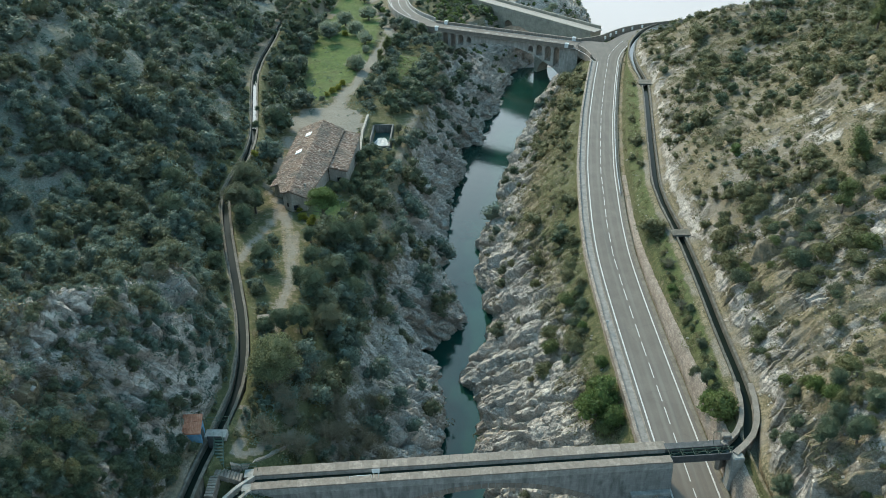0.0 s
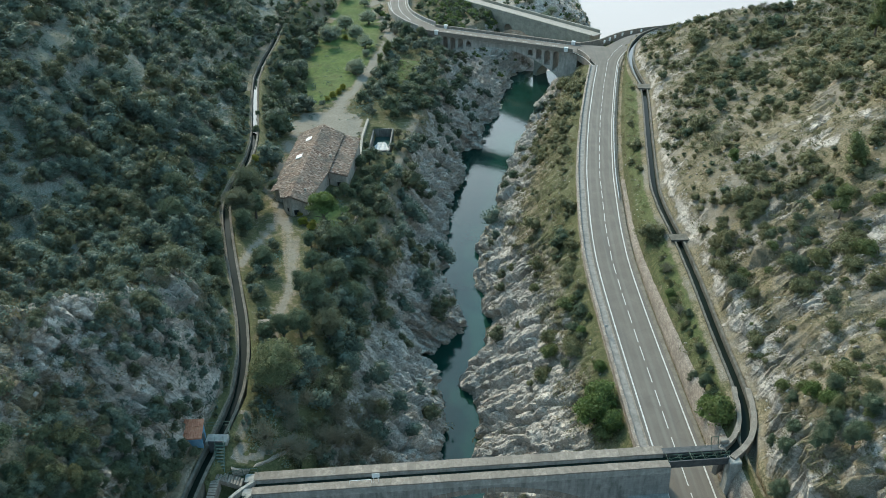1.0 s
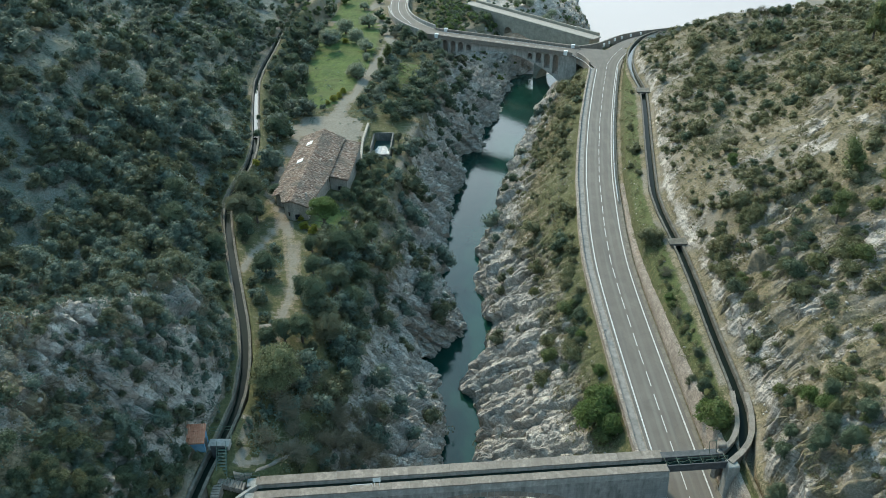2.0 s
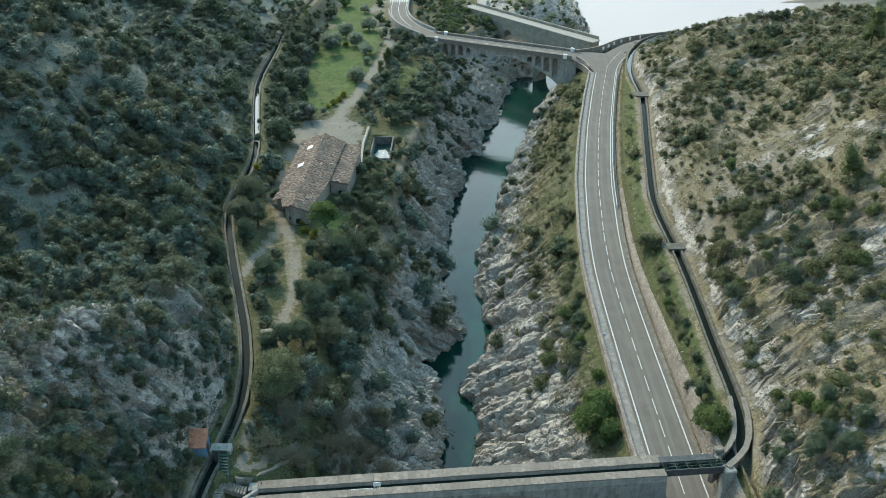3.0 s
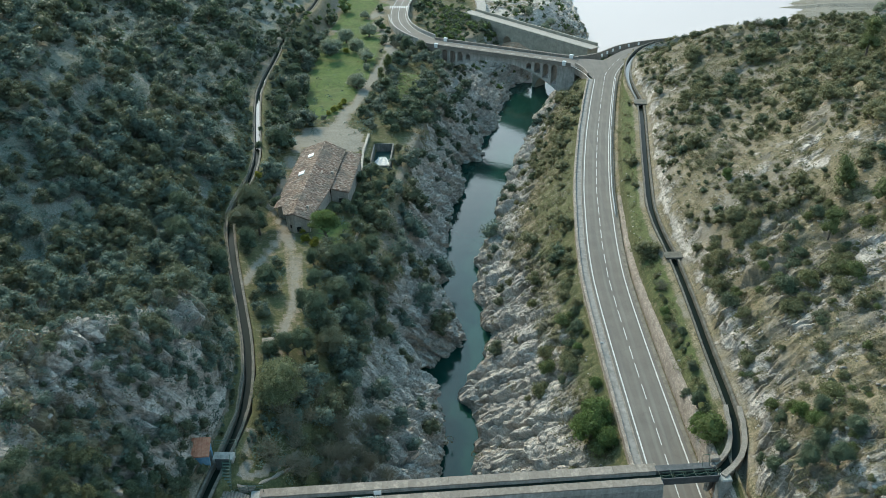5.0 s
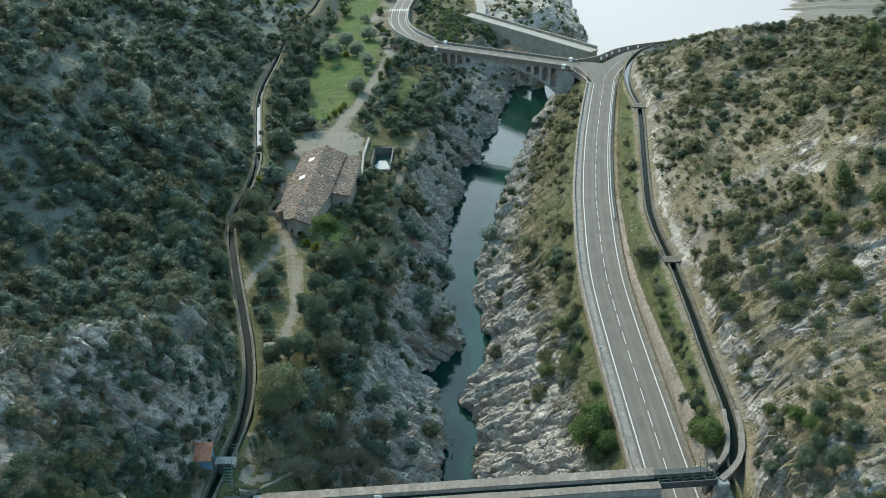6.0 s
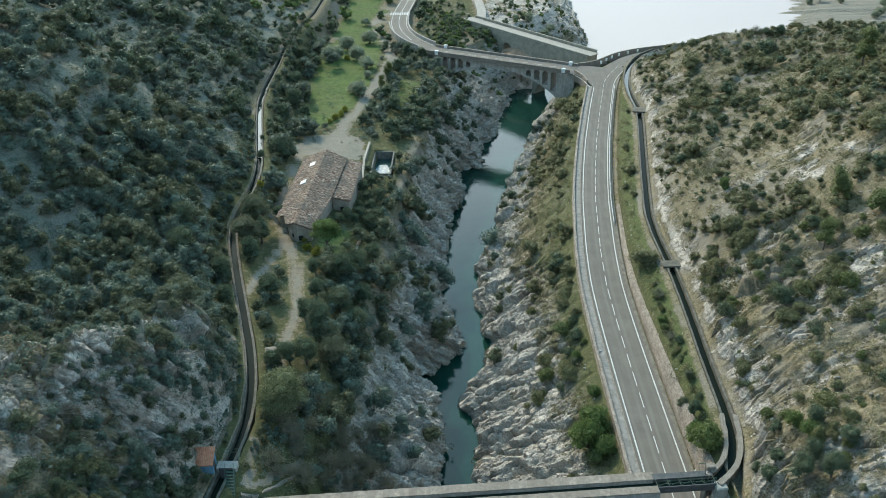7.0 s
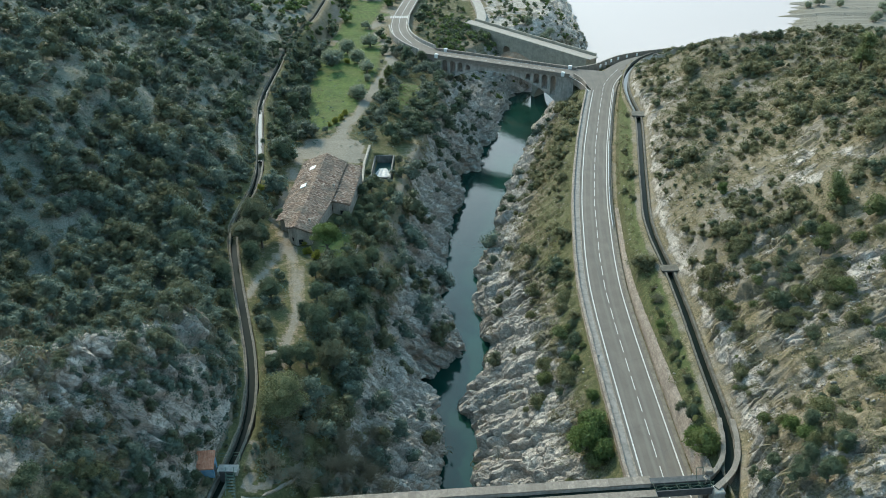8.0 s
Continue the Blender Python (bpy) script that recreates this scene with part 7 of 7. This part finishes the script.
plant(oak, [(-23.6, 125.5, 0.42), (-22.4, 127.6, 0.45), (-26.2, 121.5, 0.3), (-20.6, 133, 0.4), (-19.6, 138, 0.45), (-22.8, 129, 0.33), (29.8, 76, 0.3), (30.4, 73, 0.38), (31.2, 79.5, 0.3), (-34.6, 124.5, 0.5), (-35.8, 114.4, 0.75), (-35.6, 106, 0.68), (-39.2, 100.5, 0.6), (-24.3, 80.5, 0.6), (-22.2, 81.5, 0.7), (-24.0, 91, 0.55), (-23.2, 97.4, 0.55), (-24.6, 104.5, 0.5), (33.4, 56.8, 0.42), (35.2, 54.6, 0.5), (32.4, 54.0, 0.45), (37.5, 53, 0.5), (31.6, 51.5, 0.45), (-42.9, 147.5, 0.34), (-43.6, 149.8, 0.26), (-53.4, 226, 0.4), (-52.6, 206, 0.28), (-44.6, 156.5, 0.26), (34.6, 58.6, 0.36), (36.8, 56.4, 0.42), (33.6, 60.2, 0.26), (38.6, 60.4, 0.4), (40.2, 56.2, 0.45), (36.4, 63.8, 0.3), (-20.8, 141, 0.5), (-19.4, 144.5, 0.45), (-20.3, 130.5, 0.45), (-18.6, 134.5, 0.5), (-18.2, 128.5, 0.5), (-21.0, 127.4, 0.36), (-18.8, 149, 0.36), (-17.2, 140, 0.5), (-16.6, 132, 0.45), (-15.4, 144, 0.4), (-14.6, 161, 0.4), (-13.6, 154.5, 0.4), (-30.4, 57.7, 0.28), (-29.2, 57.6, 0.22), (-31.9, 58.4, 0.3)], "garden oaks")
plant(pine, [(50.8, 90.8, 1.0), (54.8, 98.2, 1.15), (82.5, 153.8, 1.5), (-21, 214, 1.0), (-22.5, 206, 0.8), (37.6, 57.5, 0.6)], "pines")
plant(olive, [(-36.7, 241.9, 1.5), (-30.2, 250, 1.5), (-41, 230, 1.4), (-38.6, 233, 1.1), (-31.8, 231, 1.4), (-28.4, 222, 1.3), (-28.5, 199.5, 1.3), (-30.2, 203, 0.8), (-27.2, 214, 0.7), (-34, 272, 0.9)], "olive trees")
plant(bush, [(30.5, 67.3, 1.35), (30.0, 70.0, 1.0), (18.2, 75.4, 1.5), (17.0, 73.0, 1.5), (18.8, 71, 1.1), (16.2, 76, 1.0), (17.5, 78.5, 0.8), (37.4, 61.9, 0.7), (37.8, 59.3, 0.8), (17.6, 91, 0.6), (19.0, 81.8, 0.6), (45.3, 117.4, 0.7), (30.6, 92.8, 0.6), (43.4, 86.5, 0.7), (-16.5, 59.6, 0.42), (-14.6, 60.1, 0.36), (-12.3, 60.4, 0.46), (-10.2, 60.3, 0.4), (-18.6, 59.8, 0.34), (-8.9, 60.9, 0.34), (12.6, 63.2, 0.4), (16.4, 63.8, 0.6), (18.9, 64.4, 0.5), (8.6, 63.6, 0.3)], "green bushes")
plant(olive, [(166, 374, 1.0), (172, 376, 1.3), (180, 372, 1.0), (196, 362, 1.5), (188, 350, 1.2), (204, 352, 1.6), (184, 346, 1.0), (212, 368, 1.6), (29, 291, 0.9), (32.5, 295.5, 1.0), (26, 297, 1.1), (35, 300, 1.0), (21, 294, 0.8)], "lakeside bushes")
plant(broom, [(-27.4, 113.0, 1.0), (-25.6, 111.5, 1.1), (-24.0, 112.4, 0.8), (-28.6, 116, 0.7), (-39.8, 133, 0.9), (-32.2, 181.5, 1.1), (-31.2, 184.5, 1.0), (-30.6, 187.5, 0.9), (-33.4, 179.5, 0.8), (-35.2, 230, 1.1)], "broom bushes")


# ---- leafless shrubs near the canal bridge ----
def bare_shrub(seed, r):
    rg = random.Random(seed)
    bm = bmesh.new()
    for k in range(46):
        a, e = rg.uniform(0, 2 * math.pi), rg.uniform(0.45, 1.4)
        d = Vector((math.cos(a) * math.cos(e), math.sin(a) * math.cos(e), math.sin(e)))
        tip = d * r * rg.uniform(0.6, 1.05)
        mid = tip * 0.5 + Vector((rg.uniform(-0.1, 0.1), rg.uniform(-0.1, 0.1), 0.08)) * r
        add_tube(bm, (0, 0, -0.1), mid, 0.03, 0.018, 3)
        add_tube(bm, mid, tip, 0.018, 0.008, 3)
        for j in range(6):
            q = mid.lerp(tip, rg.uniform(0.1, 0.8))
            add_tube(bm, q, q + Vector((rg.uniform(-1, 1), rg.uniform(-1, 1), rg.uniform(0.1, 1))) * r * 0.32, 0.013, 0.007, 3)
    return part("branches", bm, twig, None)


bare = [tagged(bare_shrub(500 + k, 2.1), "leafless grey-brown shrub on the slope", "shrub", "bare shrubs") for k in range(3)]
for ob in bare:
    ob.name = "bare_shrub"
bare_rng = random.Random(77)
spots = [(bare_rng.uniform(-23, -10), bare_rng.uniform(60.5, 77), bare_rng.uniform(0.7, 1.35)) for _ in range(60)] + [(-17.5, 66, 1.2), (-15.2, 68.5, 1.1), (-13.5, 66.5, 0.9), (-19.5, 69.5, 1.1), (-21.8, 67.6, 1.2), (-23, 69.5, 1.0), (-16.5, 72, 1.0), (-12.2, 70.5, 0.8), (-20.5, 64.5, 0.9), (-14.6, 63.8, 0.8), (-29.2, 200, 1.2), (-21.6, 221, 1.3), (-21.3, 214, 1.2), (-18.6, 245, 1.2), (-20.8, 238, 1.2), (30.8, 88.5, 0.8), (31.4, 99, 0.9), (66.3, 198.6, 0.8), (68.4, 198.4, 0.9), (74, 199.1, 0.9), (76.8, 199.4, 1.1), (78.5, 199.7, 0.8), (37, 283, 2.0), (40.5, 287, 2.3), (35.5, 290, 2.3), (42, 293, 1.9), (38.5, 296, 2.2), (33, 286, 1.7)]
for n, (x, y, s) in enumerate(spots):
    z, _ = drop(x, y)
    ob = bare[n % 3] if n < 3 else bare[n % 3].copy()
    if n >= 3:
        scene.collection.objects.link(ob)
    ob.matrix_basis = pose(x, y, z, 0, 0, n * 53) @ Matrix.Diagonal((s, s, s, 1))


# ---- blue agaves by the yard and a pole on the hill ----
def agave(seed):
    rg = random.Random(seed)
    bm = bmesh.new()
    for k in range(26):
        a, e = rg.uniform(0, 2 * math.pi), rg.uniform(0.35, 1.35)
        d = Vector((math.cos(a) * math.cos(e), math.sin(a) * math.cos(e), math.sin(e)))
        side = Vector((-math.sin(a), math.cos(a), 0)) * 0.11
        ln = rg.uniform(0.9, 1.3)
        base, mid, tip = d * 0.08, d * ln * 0.5 + Vector((0, 0, 0.05)), d * ln - Vector((0, 0, 0.1))
        thick = Vector((0, 0, -0.05))
        ring = [bm.verts.new(v) for v in (base - side * 0.7, base + side * 0.7, mid + side, tip, mid - side, base + thick, mid + thick)]
        for f in ((0, 1, 2, 4), (4, 2, 3), (1, 5, 6, 2), (5, 0, 4, 6), (2, 6, 3), (6, 4, 3)):
            bm.faces.new([ring[j] for j in f])
    return part("leaves", bm, leaf_agave, None)


leaf_agave = make_leaf("agave_leaf", (0.16, 0.22, 0.20), (0.30, 0.37, 0.34), (0.26, 0.27, 0.20), 0.1)
for n, (x, y, s) in enumerate(((-40.8, 163.2, 1.5), (-39.7, 161.8, 1.5), (-38.8, 160.6, 1.2), (-40.2, 165.2, 1.2))):
    ob = agave(600 + n)
    ob.name = "agave"
    z, _ = drop(x, y)
    ob.matrix_basis = pose(x, y, z, 0, 0, n * 70) @ Matrix.Diagonal((s, s, s, 1))
    tagged(ob, "spiky blue-grey agave beside the gravel yard", "agave", "agaves")
z, _ = drop(76.3, 184.0)
pole = thing("wooden_pole", "short weathered wooden pole on the stony hill", "pole", at=(76.3, 184.0, z))
part("post", tube((0, 0, -0.4), (0.15, 0.1, 3.4), 0.11), bark, pole)
